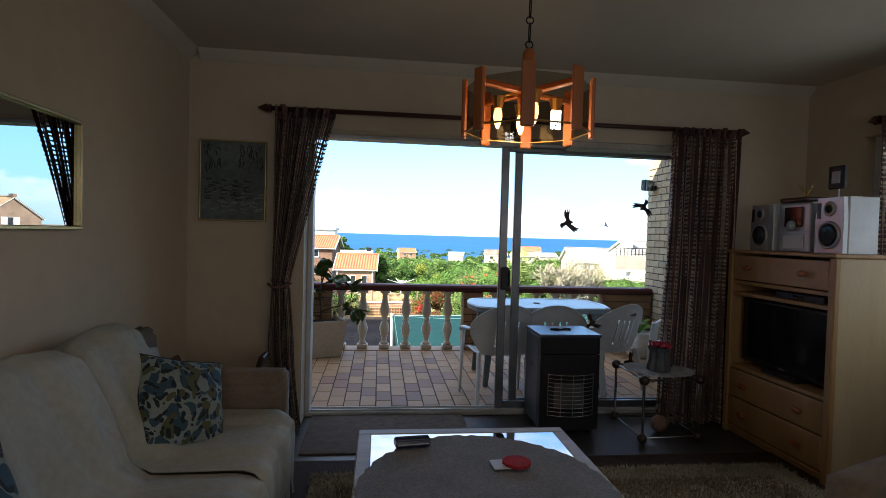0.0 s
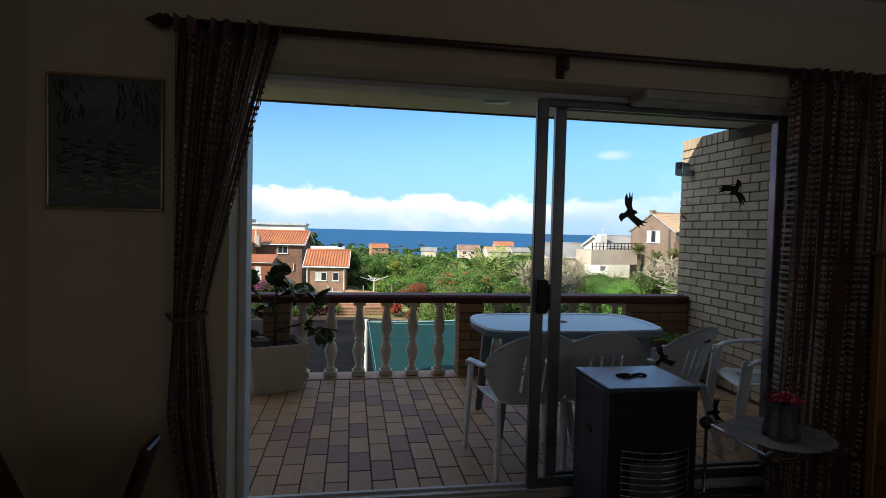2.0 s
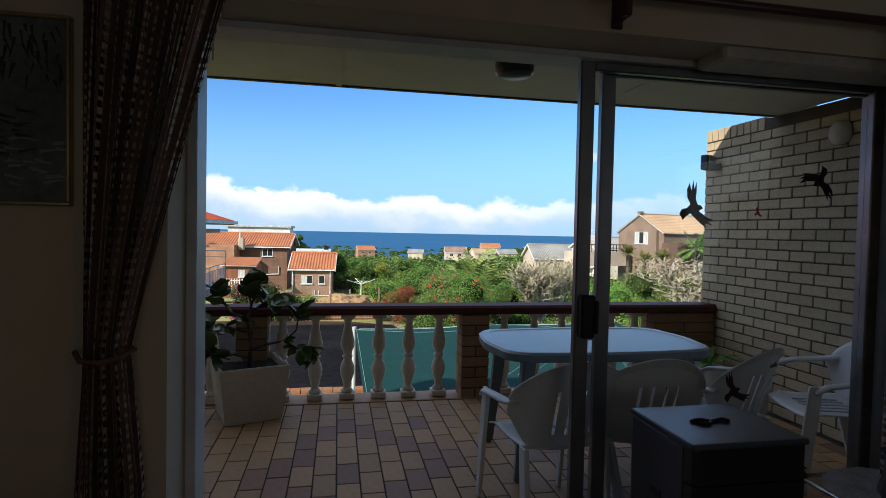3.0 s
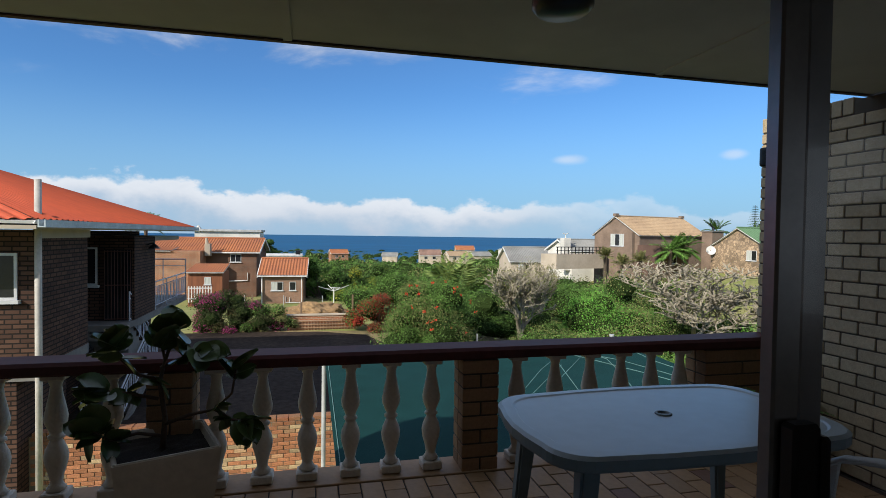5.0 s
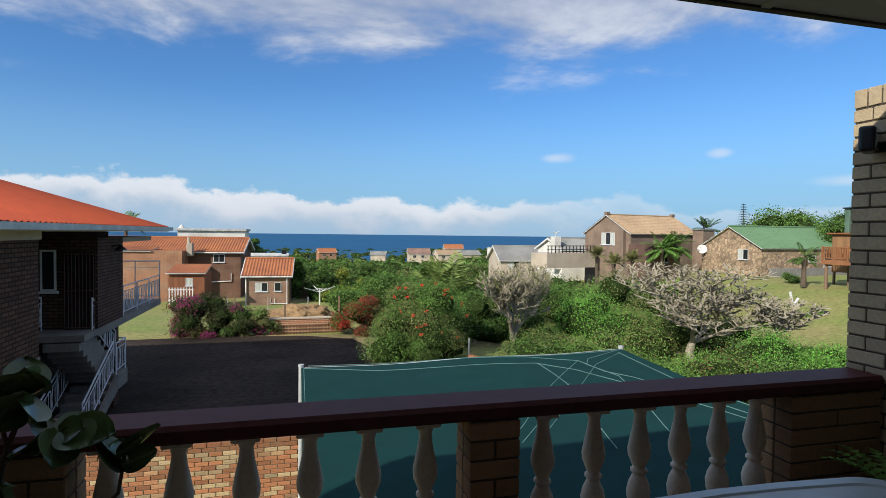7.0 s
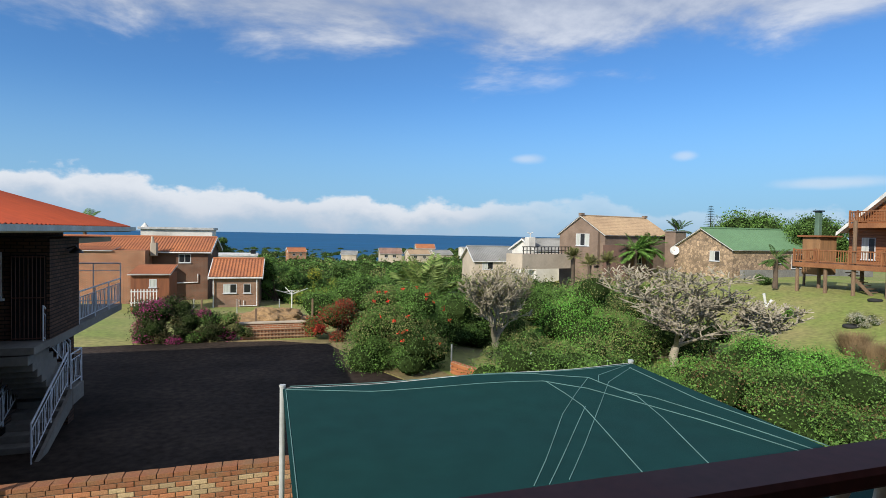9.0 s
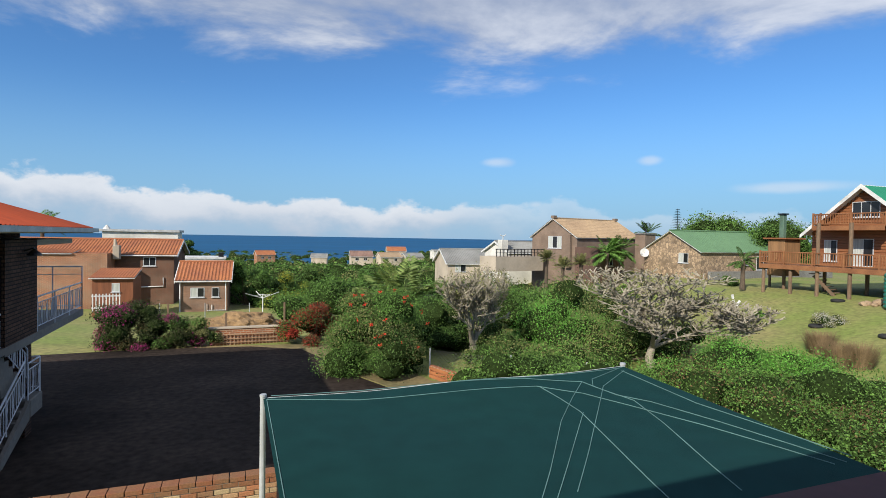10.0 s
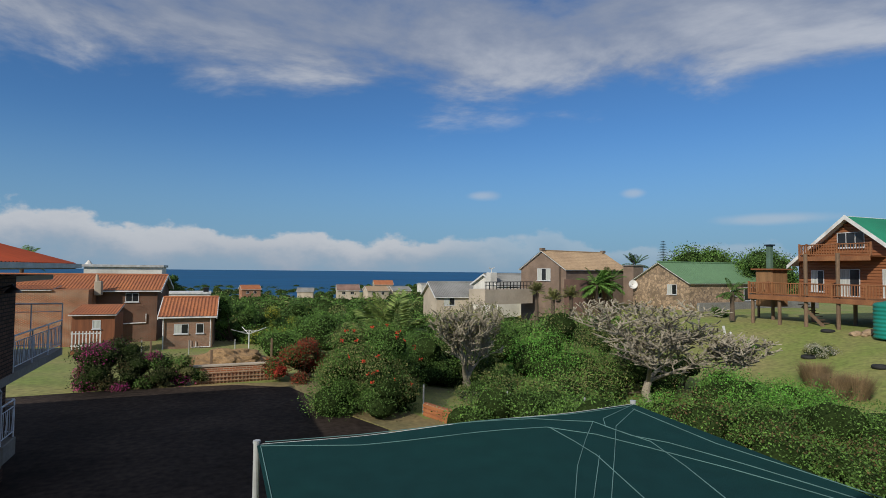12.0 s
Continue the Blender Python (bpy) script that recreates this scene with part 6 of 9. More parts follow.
# houses near the shore
gable_house("far_red_house", "small far red-roofed house near the shore", (13.5, 262, -10.5), 10, 8, 6, 2.7, 1.7, REDBRICK, ORANGE_TILE, pitch=0.6, course=0, windows=(("S", -1.5, 0.9, 1.2, 1.0, 2, False), ("S", 1.5, 0.9, 1.2, 1.0, 2, False)), below=7)
gable_house("far_gabled_house", "far cream house with a pinkish brown roof near the shore", (51.0, 232, -9.6), -6, 9, 8, 2.4, 2.1, CREAM_WALL, PINK_SHEET, pitch=0.6, course=0, windows=(("S", -2, 0.7, 1.4, 1.1, 2, False), ("S", 1.5, 0.7, 1.4, 1.1, 2, False)), below=7)
gable_house("far_gabled_house", "far cream bungalow with a low grey brown roof", (61.5, 226, -9.6), 4, 9, 7, 2.4, 1.7, CREAM_WALL, BROWN_SHEET, pitch=0.6, course=0, windows=(("S", -2, 0.7, 1.4, 1.1, 2, False), ("S", 2, 0.7, 1.2, 1.1, 2, False)), below=7)
gable_house("far_gabled_house", "far cream bungalow with a pale ridge and grey roof", (72.5, 228, -9.7), 3, 8, 7, 2.5, 1.5, CREAM_WALL, GREY_SHEET, pitch=0.6, course=0, below=7)
gable_house("far_gabled_house", "far house with a dark red hipped roof above the bushes", (83.0, 290, -9.9), -8, 10, 8, 3.4, 2.1, CREAM_WALL, ORANGE_TILE, pitch=0.6, course=0, below=7)
gable_house("far_gabled_house", "far white house with a flat pale roof near the shore", (112.0, 300, -10.9), 2, 9, 7, 4.2, 0.7, WHITE_WALL, GREY_SHEET, pitch=0.6, course=0, below=7)
gable_house("far_gabled_house", "far small grey-roofed house half hidden in the scrub", (38.0, 262, -11.3), -14, 7, 6, 2.4, 1.5, CREAM_WALL, GREY_SHEET, pitch=0.6, course=0, below=7)

# grey roofed bungalow and the white chimney house
gable_house("grey_roof_bungalow", "cream bungalow with a broad grey sheet roof", (32.0, 74.5, -4.1), -8, 7.5, 8.5, 2.1, 1.75, CREAM_WALL, GREY_SHEET, windows=(("S", -2, 0.9, 1.5, 1.0, 2, True), ("S", 2, 0.9, 1.5, 1.0, 2, True)), course=0)
t = gable_house("white_chimney_house", "white gabled house with grey roof and a tall white chimney", (37.2, 67.2, -2.9), 4, 8.4, 6.4, 2.6, 1.3, WHITE_WALL, GREY_SHEET, windows=(("S", 0.6, 0.4, 2.6, 1.6, 3, False), ("W", -1.0, 1.0, 0.6, 0.9, 1, False)), course=0)
bm = bmesh.new()
box(bm, (-5.2, -2.9, 0), (-4.2, -1.9, 4.2), 0.04)
rod(bm, (-4.7, -2.4, 4.2), (-4.7, -2.4, 4.7), 0.05, n=6)
tube(bm, [(-5.1, -2.4, 4.8), (-4.7, -2.4, 4.65), (-4.3, -2.4, 4.85)], 0.06, 5)
part("chimney", bm, WHITE_WALL, t)
boxed("patio_roof", (-2.5, -5.6, 2.2), (4.2, -3.2, 2.35), DARKWIN, t)

# brown gabled house
t = gable_house("brown_gabled_house", "large grey-brown brick gabled house with a rusty roof", (39.2, 56.0, -1.6), 14, 10.6, 6.8, 3.35, 2.0, GREYBROWN, BROWN_SHEET, windows=(("W", -0.2, 2.1, 2.0, 1.35, 3, True), ("S", 1.0, 0.9, 1.4, 1.0, 2, False)), over=0.25, below=3, barge=False)
for x in (-5.35, 5.35):
    boxed("ridge_cap", (x - 0.25, -0.22, 5.45), (x + 0.25, 0.22, 5.75), GREYBROWN, t)
boxed("flue", (-5.7, -2.75, 0), (-5.1, -2.1, 3.6), GREYBROWN, t)
t2 = thing("brown_wing", "low dark brown rendered wing beside the gabled house", "outbuilding", (36.6, 50.4, -4.2), turn=14)
boxed("wall", (-1.7, -1.6, 0), (2.6, 1.4, 4.9), mat("dark brown render", (0.13, 0.075, 0.055), 0.9, vary=0.12, scale=2), t2)
window_part(t2, (0.2, -1.6, 3.0), 1.1, 0.75, "y", -1, 2)
t = thing("timber_deck", "dark timber balcony deck beside the gabled house", "deck", (32.2, 56.5, -0.35), turn=14)
boxed("floor", (-6.5, -1.5, -1.7), (0.5, 1.2, -0.1), CREAM_WALL, t)
for k in range(14):
    boxed("baluster", (-6.4 + k * 0.5, -1.5, -0.1), (-6.33 + k * 0.5, -1.43, 0.65), BLACK, t)
boxed("top_rail", (-6.5, -1.53, 0.65), (0.5, -1.40, 0.73), BLACK, t)
boxed("mid_rail", (-6.5, -1.5, 0.28), (0.5, -1.43, 0.33), BLACK, t)

# stone house with a green roof
t = gable_house("stone_house", "rubble stone house with a green sheet roof and white window", (48.7, 46.3, -1.8), 3, 12.2, 7.4, 2.35, 1.95, STONE, GREEN_SHEET, windows=(("W", -1.6, 1.15, 1.2, 1.0, 2, True), ("S", 0.2, 1.0, 0.9, 0.6, 1, False), ("S", 3.4, 0.5, 3.2, 1.4, 3, False)), pitch=0.35, amp=0.02, course=0, over=0.3, barge=False)
bm = bmesh.new()
bmesh.ops.create_cone(bm, segments=20, radius1=0.05, radius2=0.48, depth=0.14)
bmesh.ops.transform(bm, matrix=pose(-6.5, 3.3, 2.0, 75, 0, -30), verts=bm.verts)
part("dish", bm, BARGE, t, "white satellite dish", smooth=True)
t = thing("brick_chimney", "square brick chimney with a dark bird-shaped cowl", "chimney", (44.5, 52.0, -2.4), turn=10)
boxed("chimney_shaft", (-0.9, -0.7, 0.0), (0.9, 0.7, 4.6), GREYBROWN, t, 0.03)
boxed("cap", (-1.0, -0.8, 4.6), (1.0, 0.8, 4.75), CONC, t, 0.02)
bm = bmesh.new()
tube(bm, [(0.0, 0, 4.7), (0.05, 0, 5.1), (-0.25, 0, 5.35), (-0.45, 0, 5.6), (-0.75, 0, 5.62)], 0.13, 7, 0.03)
tube(bm, [(0.05, 0, 5.15), (0.35, 0, 4.95)], 0.12, 6, 0.03)
part("cowl", bm, BLACK, t)
structure_box("retaining_wall", (43.0, 41.2, -5), (60, 41.6, -1.35), RETAIN)

# the timber house on stilts
TIMBER = mat("red brown log boards", (0.27, 0.105, 0.04), 0.6, vary=0.2, scale=3, stretch=(0.6, 0.6, 7), color2=(0.22, 0.08, 0.032))
DECKW = mat("orange brown deck timber", (0.29, 0.125, 0.05), 0.65, vary=0.2, scale=5, color2=(0.17, 0.065, 0.027))
LOG = mat("weathered log post", (0.20, 0.13, 0.08), 0.85, vary=0.25, scale=6, stretch=(1, 1, 0.3))
t = thing("timber_house", "red brown timber house on stilts, green roof, white gable boards", "house", (40, 25.7, -0.1))
bm = bmesh.new()
WALLH, APEX, HALF = 2.45, 5.5, 3.7
prism(bm, [(-HALF, 0), (HALF, 0), (HALF, WALLH), (0, APEX - 0.15), (-HALF, WALLH)], 0.0, 9.0, "x")
part("wall", bm, TIMBER, t)
for k in range(26):
    z = 0.1 + k * 0.2
    half = HALF if z < WALLH else HALF * (APEX - 0.15 - z) / (APEX - 0.15 - WALLH)
    if half > 0.3:
        boxed("log_board", (-0.05, -half + 0.03, z), (0.0, half - 0.03, z + 0.17), TIMBER, t, 0.02)
for s in (-1, 1):
    kk = (APEX - WALLH) / HALF
    roof_slope(t, (-0.7, s * (HALF + 0.35), WALLH - 0.35 * kk + 0.1), (9.3, s * (HALF + 0.35), WALLH - 0.35 * kk + 0.1), (9.3, 0, APEX + 0.1), (-0.7, 0, APEX + 0.1), 0.3, 0.02, TEAL_SHEET)
    bm = bmesh.new()
    a, b = Vector((-0.72, s * (HALF + 0.4), WALLH - 0.4 * kk)), Vector((-0.72, 0, APEX))
    vs = [a + Vector((0, 0, -0.12)), b + Vector((0, 0, -0.16)), b + Vector((0, 0, 0.14)), a + Vector((0, 0, 0.14))]
    f0, f1 = [bm.verts.new(v) for v in vs], [bm.verts.new(v - Vector((0.05, 0, 0))) for v in vs]
    bm.faces.new(f0), bm.faces.new(f1[::-1])
    for q in range(4):
        bm.faces.new((f0[q], f1[q], f1[(q + 1) % 4], f0[(q + 1) % 4]))
    bmesh.ops.recalc_face_normals(bm, faces=bm.faces[:])
    part("barge_board", bm, BARGE, t, "white painted gable board")
window_part(t, (-0.06, 0.05, 3.45), 1.75, 1.05, "x", -1, 3)
window_part(t, (-0.06, 0.15, 0.15), 1.3, 1.85, "x", -1, 2, True)
window_part(t, (-0.06, 2.3, 0.4), 0.9, 1.5, "x", -1, 2, True)
window_part(t, (-0.06, -2.4, 0.15), 1.1, 1.85, "x", -1, 2, True)


def deck(label, x0, x1, y0, y1, z, rail_h, step, sides, posts=()):
    t = thing("timber_deck", label, "deck", (0, 0, 0), "timber decks of the stilt house")
    for k in range(int((y1 - y0) / 0.3)):
        boxed("board", (x0, y0 + k * 0.3, z - 0.05), (x1, y0 + k * 0.3 + 0.28, z), DECKW, t)
    boxed("fascia_board", (x0 - 0.05, y0, z - 0.32), (x0, y1, z), DECKW, t, 0.01)
    boxed("fascia_board", (x0, y1, z - 0.32), (x1, y1 + 0.05, z), DECKW, t, 0.01)
    for a, b in sides:
        a, b = Vector(a), Vector(b)
        d = (b - a)
        L = d.length
        n = max(1, int(L / step))
        for zz in (0.12, rail_h - 0.06):
            bm = bmesh.new()
            rod(bm, a + Vector((0, 0, zz)), b + Vector((0, 0, zz)), 0.04, n=6)
            part("rail", bm, DECKW, t)
        bm = bmesh.new()
        for k in range(n + 1):
            p = a + d * k / n
            if k % 12:
                box(bm, (p.x - 0.02, p.y - 0.02, p.z + 0.12), (p.x + 0.02, p.y + 0.02, p.z + rail_h - 0.06))
        part("railing_infill", bm, DECKW, t, kind="stuff")
        for k in range(0, n + 1, 12):
            p = a + d * k / n
            boxed("newel", (p.x - 0.05, p.y - 0.05, p.z), (p.x + 0.05, p.y + 0.05, p.z + rail_h + 0.03), DECKW, t)
    for x, y, top in posts:
        bm = bmesh.new()
        rod(bm, (x, y, float(ground_z(x, y)) - 0.3), (x, y, top), 0.12, n=9)
        part("post", bm, LOG, t, "weathered round log post")
    return t


DZ = -0.02
deck("broad orange brown timber deck on log stilts before the house", 37.0, 40.0, 19.0, 31.2, DZ, 0.95, 0.17, (((37.05, 19.0, DZ), (37.05, 31.2, DZ)), ((37.05, 31.2, DZ), (40.0, 31.2, DZ))),
     [(37.2, 31.0, DZ - 0.3), (38.8, 30.6, DZ - 0.3), (37.2, 28.9, DZ - 0.3), (37.2, 27.0, 2.9), (39.4, 28.0, DZ - 0.3), (37.2, 24.9, 2.9), (39.4, 25.2, DZ - 0.3), (37.2, 22.0, DZ - 0.3), (39.4, 22.0, DZ - 0.3), (37.2, 19.3, DZ - 0.3)])
deck("small upper timber balcony under the gable window", 38.3, 40.0, 23.6, 28.2, 2.75, 0.85, 0.17, (((38.35, 23.6, 2.75), (38.35, 28.2, 2.75)), ((38.35, 28.2, 2.75), (40.0, 28.2, 2.75))))
t = thing("timber_hut", "tall narrow timber braai hut with a green chimney pipe", "hut", (39.5, 31.9, -1.6))
boxed("wall", (0.0, -0.75, 0.6), (1.7, 0.65, 3.4), mat("light hut timber", (0.30, 0.16, 0.07), 0.75, vary=0.2, scale=4, stretch=(6, 6, 0.6)), t, 0.02)
boxed("roof", (-0.25, -1.0, 3.4), (1.95, 0.9, 3.52), TIMBER, t, 0.02)
boxed("chimney", (0.4, -0.3, 3.52), (0.75, 0.05, 5.3), mat("muted green pipe", (0.10, 0.17, 0.12), 0.6), t, 0.02)
boxed("cowl", (0.3, -0.4, 5.302), (0.85, 0.15, 5.40), BLACK, t)
for y in (-0.65, 0.55):
    boxed("leg", (0.1, y - 0.06, -0.8), (0.25, y + 0.06, 0.6), LOG, t)
t = thing("under_stair", "dark timber stair under the deck", "stair", (38.2, 26.0, -2.2))
bm = bmesh.new()
for k in range(9):
    box(bm, (-0.4, 0.0 + k * 0.22, k * 0.2), (0.5, 0.24 + k * 0.22, k * 0.2 + 0.05))
box(bm, (-0.45, 0, -0.1), (-0.4, 2.2, 0.1), 0, pose(0, 0, 0.05, 42, 0, 0))
part("treads", bm, LOG, t)
# water tank
TANK = (36.0, 22.1 - 1.2)
t = thing("water_tank", "turquoise ribbed plastic water tank beside the stilts", "water tank", (TANK[0], TANK[1], float(ground_z(*TANK)) - 0.03))
bm = bmesh.new()
prof = []
for k in range(9):
    prof += [(1.12, k * 0.22 + 0.0), (1.16, k * 0.22 + 0.06), (1.16, k * 0.22 + 0.12), (1.12, k * 0.22 + 0.18)]
prof += [(1.08, 2.0), (0.4, 2.16), (0.05, 2.2)]
lathe(bm, prof, n=36)
part("body", bm, mat("turquoise plastic", (0.01, 0.26, 0.20), 0.45, vary=0.06, scale=2), t, smooth=True)


# ---- the neighbouring flats, with stair and rails ----
FX = -4.0


GATEBROWN = mat("red brown security bars", (0.12, 0.05, 0.035), 0.6)


def flats():
    t = thing("neighbour_flats", "red brick block of flats toned down for shade, red sheet roof, pale gutter", "building", (0, 0, 0))
    x0 = -16.0
    fl = -0.95
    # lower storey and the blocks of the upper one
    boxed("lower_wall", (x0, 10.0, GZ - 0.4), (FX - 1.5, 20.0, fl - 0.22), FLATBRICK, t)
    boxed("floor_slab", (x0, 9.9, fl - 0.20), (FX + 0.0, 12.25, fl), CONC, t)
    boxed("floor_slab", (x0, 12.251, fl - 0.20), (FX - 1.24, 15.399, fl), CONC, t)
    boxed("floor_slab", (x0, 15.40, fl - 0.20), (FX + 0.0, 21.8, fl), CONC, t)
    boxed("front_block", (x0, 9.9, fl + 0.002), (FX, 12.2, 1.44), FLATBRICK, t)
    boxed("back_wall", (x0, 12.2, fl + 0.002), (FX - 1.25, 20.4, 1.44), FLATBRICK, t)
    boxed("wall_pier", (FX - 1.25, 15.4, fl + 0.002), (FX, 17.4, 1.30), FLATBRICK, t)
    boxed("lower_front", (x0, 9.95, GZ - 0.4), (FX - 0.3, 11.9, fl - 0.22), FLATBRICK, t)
    boxed("lower_column", (FX - 0.55, 16.9, GZ - 0.4), (FX - 0.1, 17.35, fl - 0.2), FLATBRICK, t)
    boxed("beam", (FX - 0.02, 9.9, 1.30), (FX + 0.02, 12.3, 1.46), CREAM_WALL, t)
    boxed("beam", (FX - 1.25, 17.4, 1.16), (FX, 20.5, 1.30), CREAM_WALL, t)
    # hipped roof
    E, zE, zR = FX + 0.45, 1.62, 3.55
    y0, y1 = 8.9, 20.9
    roof_slope(t, (E, y0, zE), (E, y1, zE), (-9.2, y1 - 5.2, zR), (-9.2, y0 + 4.6, zR), 0.22, 0.02, RED_SHEET)
    roof_slope(t, (x0, y1, zE), (E, y1, zE), (-9.2, y1 - 5.2, zR), (x0 + 4, y1 - 5.2, zR), 0.22, 0.02, RED_SHEET)
    roof_slope(t, (x0, y0, zE), (E, y0, zE), (-9.2, y0 + 4.6, zR), (x0 + 4, y0 + 4.6, zR), 0.22, 0.02, RED_SHEET)
    roof_slope(t, (x0, y0, zE), (x0, y1, zE), (-13, y1 - 5.2, zR), (-13, y0 + 4.6, zR), 0.22, 0.02, RED_SHEET)
    bm = bmesh.new()
    prism(bm, [(E + 0.02, zE - 0.13), (E + 0.13, zE - 0.13), (E + 0.13, zE - 0.01), (E + 0.11, zE - 0.01), (E + 0.11, zE - 0.11), (E + 0.04, zE - 0.11), (E + 0.04, zE - 0.01), (E + 0.02, zE - 0.01)], y0, y1 + 0.1, "y")
    part("gutter", bm, mat("pale blue grey gutter", (0.42, 0.48, 0.50), 0.5), t)
    boxed("eave_board", (x0, y0, zE - 0.16), (E, y1, zE - 0.10), CREAM_WALL, t)
    bm = bmesh.new()
    tube(bm, [(FX + 0.12, 9.75, 2.30), (FX + 0.12, 9.75, -0.9), (FX + 0.12, 9.75, GZ)], 0.055, 10)
    part("vent_pipe", bm, mat("cream vent pipe", (0.50, 0.47, 0.42), 0.6), t, "tall cream vent pipe", smooth=True)
    window_part(t, (FX - 1.06, 15.4, fl + 0.95), 0.34, 1.0, "y", -1, 1, frame_mat=BARGE)
    window_part(t, (x0 + 11.4, 9.9, fl + 1.2), 0.7, 0.8, "y", -1, 1)
    # barred door
    dr = part("door", box_bm((FX - 0.72, 15.37, fl + 0.003), (FX - 0.06, 15.397, fl + 1.9)), DARKWIN, t, "dark door behind a security gate")
    for k in range(9):
        bm = bmesh.new()
        rod(bm, (FX - 0.70 + k * 0.078, 15.34, fl + 0.02), (FX - 0.70 + k * 0.078, 15.34, fl + 1.88), 0.010, n=5)
        part("gate_bar", bm, GATEBROWN, dr)
    for z in (0.05, 1.0, 1.95):
        bm = bmesh.new()
        rod(bm, (FX - 0.71, 15.34, fl + z * 0.95), (FX - 0.07, 15.34, fl + z * 0.95), 0.013, n=5)
        part("cross_bar", bm, GATEBROWN, dr)
    bm = bmesh.new()
    lathe(bm, [(0.16, 0.0), (0.13, 0.05), (0.05, 0.12), (0.02, 0.16)], n=14)
    bmesh.ops.transform(bm, matrix=pose(FX + 0.2, 16.5, 0.95), verts=bm.verts)
    tube(bm, [(FX, 16.5, 1.05), (FX + 0.2, 16.5, 1.12)], 0.02, 6)
    part("wall_lamp", bm, BLACK, t, "black shaded wall lamp")
    return t


def box_bm(a, b, bevel=0.0):
    bm = bmesh.new()
    box(bm, a, b, bevel)
    return bm


flats()


def rail_run(t, a, b, h, posts, lattice=True):
    a, b = Vector(a), Vector(b)
    bm = bmesh.new()
    up = Vector((0, 0, 1))
    rod(bm, a + up * h, b + up * h, 0.022, n=6)
    rod(bm, a + up * 0.12, b + up * 0.12, 0.014, n=5)
    rod(bm, a + up * (h * 0.82), b + up * (h * 0.82), 0.012, n=5)
    for k in range(posts + 1):
        p = a.lerp(b, k / posts)
        rod(bm, p, p + up * h, 0.018, n=6)
    if lattice:
        n = int((b - a).length / 0.13)
        for k in range(n):
            p, q = a.lerp(b, k / n), a.lerp(b, (k + 1) / n)
            if k % 3 == 2:
                rod(bm, p + up * 0.12, q + up * (h * 0.82), 0.009, n=4)
                rod(bm, q + up * 0.12, p + up * (h * 0.82), 0.009, n=4)
            else:
                rod(bm, p + up * 0.12, p + up * (h * 0.82), 0.009, n=4)
    part("railing", bm, RAILW, t, "white painted steel railing")


def outside_stair():
    t = thing("outside_stair", "grey concrete outside stair with white lattice railings", "stair", (0, 0, 0))
    xr, xl = -4.0, -4.95
    fl, plat = -0.95, -2.40
    # landing, upper flight, platform, lower flight
    boxed("landing", (xl - 0.3, 14.5, fl - 0.15), (xr, 15.4, fl + 0.0), CONC, t)
    n = 7
    for k in range(n):
        z1 = fl - (k + 1) * (fl - plat) / (n + 1)
        y0 = 15.4 + k * 0.25
        boxed("step", (xl + 0.1, y0 - 0.9 + 0.0, z1 - 0.20), (xr - 0.1, y0 + 0.27 - 0.9 + 0.9, z1), CONC, t, 0.01)
    boxed("platform", (xl - 0.4, 16.6, plat - 0.42), (xr + 0.10, 17.45, plat), CONC, t, 0.02)
    m = 6
    for k in range(m):
        z1 = plat - (k + 1) * 0.165
        y1 = 16.6 - k * 0.30
        boxed("step", (xl, y1 - 0.33, z1 - 0.22), (xr, y1, z1), CONC, t, 0.01)
    bm = bmesh.new()
    prism(bm, [(16.6, plat), (16.6, plat - 0.45), (14.6, GZ - 0.1), (14.2, GZ - 0.1), (16.5, plat - 0.1)], xr, xr + 0.08, "x")
    part("stringer", bm, CONC, t)
    rail_run(t, (xr - 0.02, 16.6, plat + 0.05), (xr - 0.02, 14.4, GZ + 0.02), 0.85, 2)
    rail_run(t, (xl + 0.02, 16.6, plat + 0.05), (xl + 0.02, 14.4, GZ + 0.02), 0.85, 2)
    rail_run(t, (xr + 0.05, 16.6, plat), (xr + 0.05, 17.4, plat), 0.85, 1)
    rail_run(t, (xl, 17.42, plat), (xr + 0.05, 17.42, plat), 0.85, 1, False)
    rail_run(t, (xr - 0.08, 15.25, fl - 0.02), (xr - 0.08, 17.0, plat + 0.3), 0.80, 2)
    rail_run(t, (xl - 0.25, 14.55, fl + 0.0), (xl - 0.25, 15.35, fl + 0.0), 0.8, 1)
    return t


outside_stair()
t = thing("balcony_railing", "white painted steel lattice railing of the neighbouring balcony", "railing", (0, 0, 0))
rail_run(t, (FX - 0.03, 17.5, -0.95), (FX - 0.03, 21.75, -0.95), 0.85, 3)
rail_run(t, (FX - 0.03, 21.75, -0.95), (FX - 1.6, 21.75, -0.95), 1.35, 2, False)

# fences, low walls and posts round the yard
t = thing("lattice_wall", "low orange brick garden wall with lattice panels", "wall", (0, 0, 0))
boxed("wall", (-0.5, 27.30, GZ - 0.3), (2.9, 27.50, GZ + 0.72), REDBRICK, t)
boxed("coping", (-0.55, 27.26, GZ + 0.721), (2.95, 27.54, GZ + 0.80), CREAM_WALL, t, 0.01)
bm = bmesh.new()
for k in range(22):
    box(bm, (-0.4 + k * 0.15, 27.24, GZ + 0.02), (-0.37 + k * 0.15, 27.27, GZ + 0.48))
for z in (0.12, 0.28, 0.46):
    box(bm, (-0.4, 27.22, GZ + z), (2.8, 27.239, GZ + z + 0.03))
part("trellis", bm, mat("pale trellis timber", (0.42, 0.26, 0.15), 0.8, vary=0.15), t)
GA, GB = (6.87, 19.4), (7.45, 17.6)
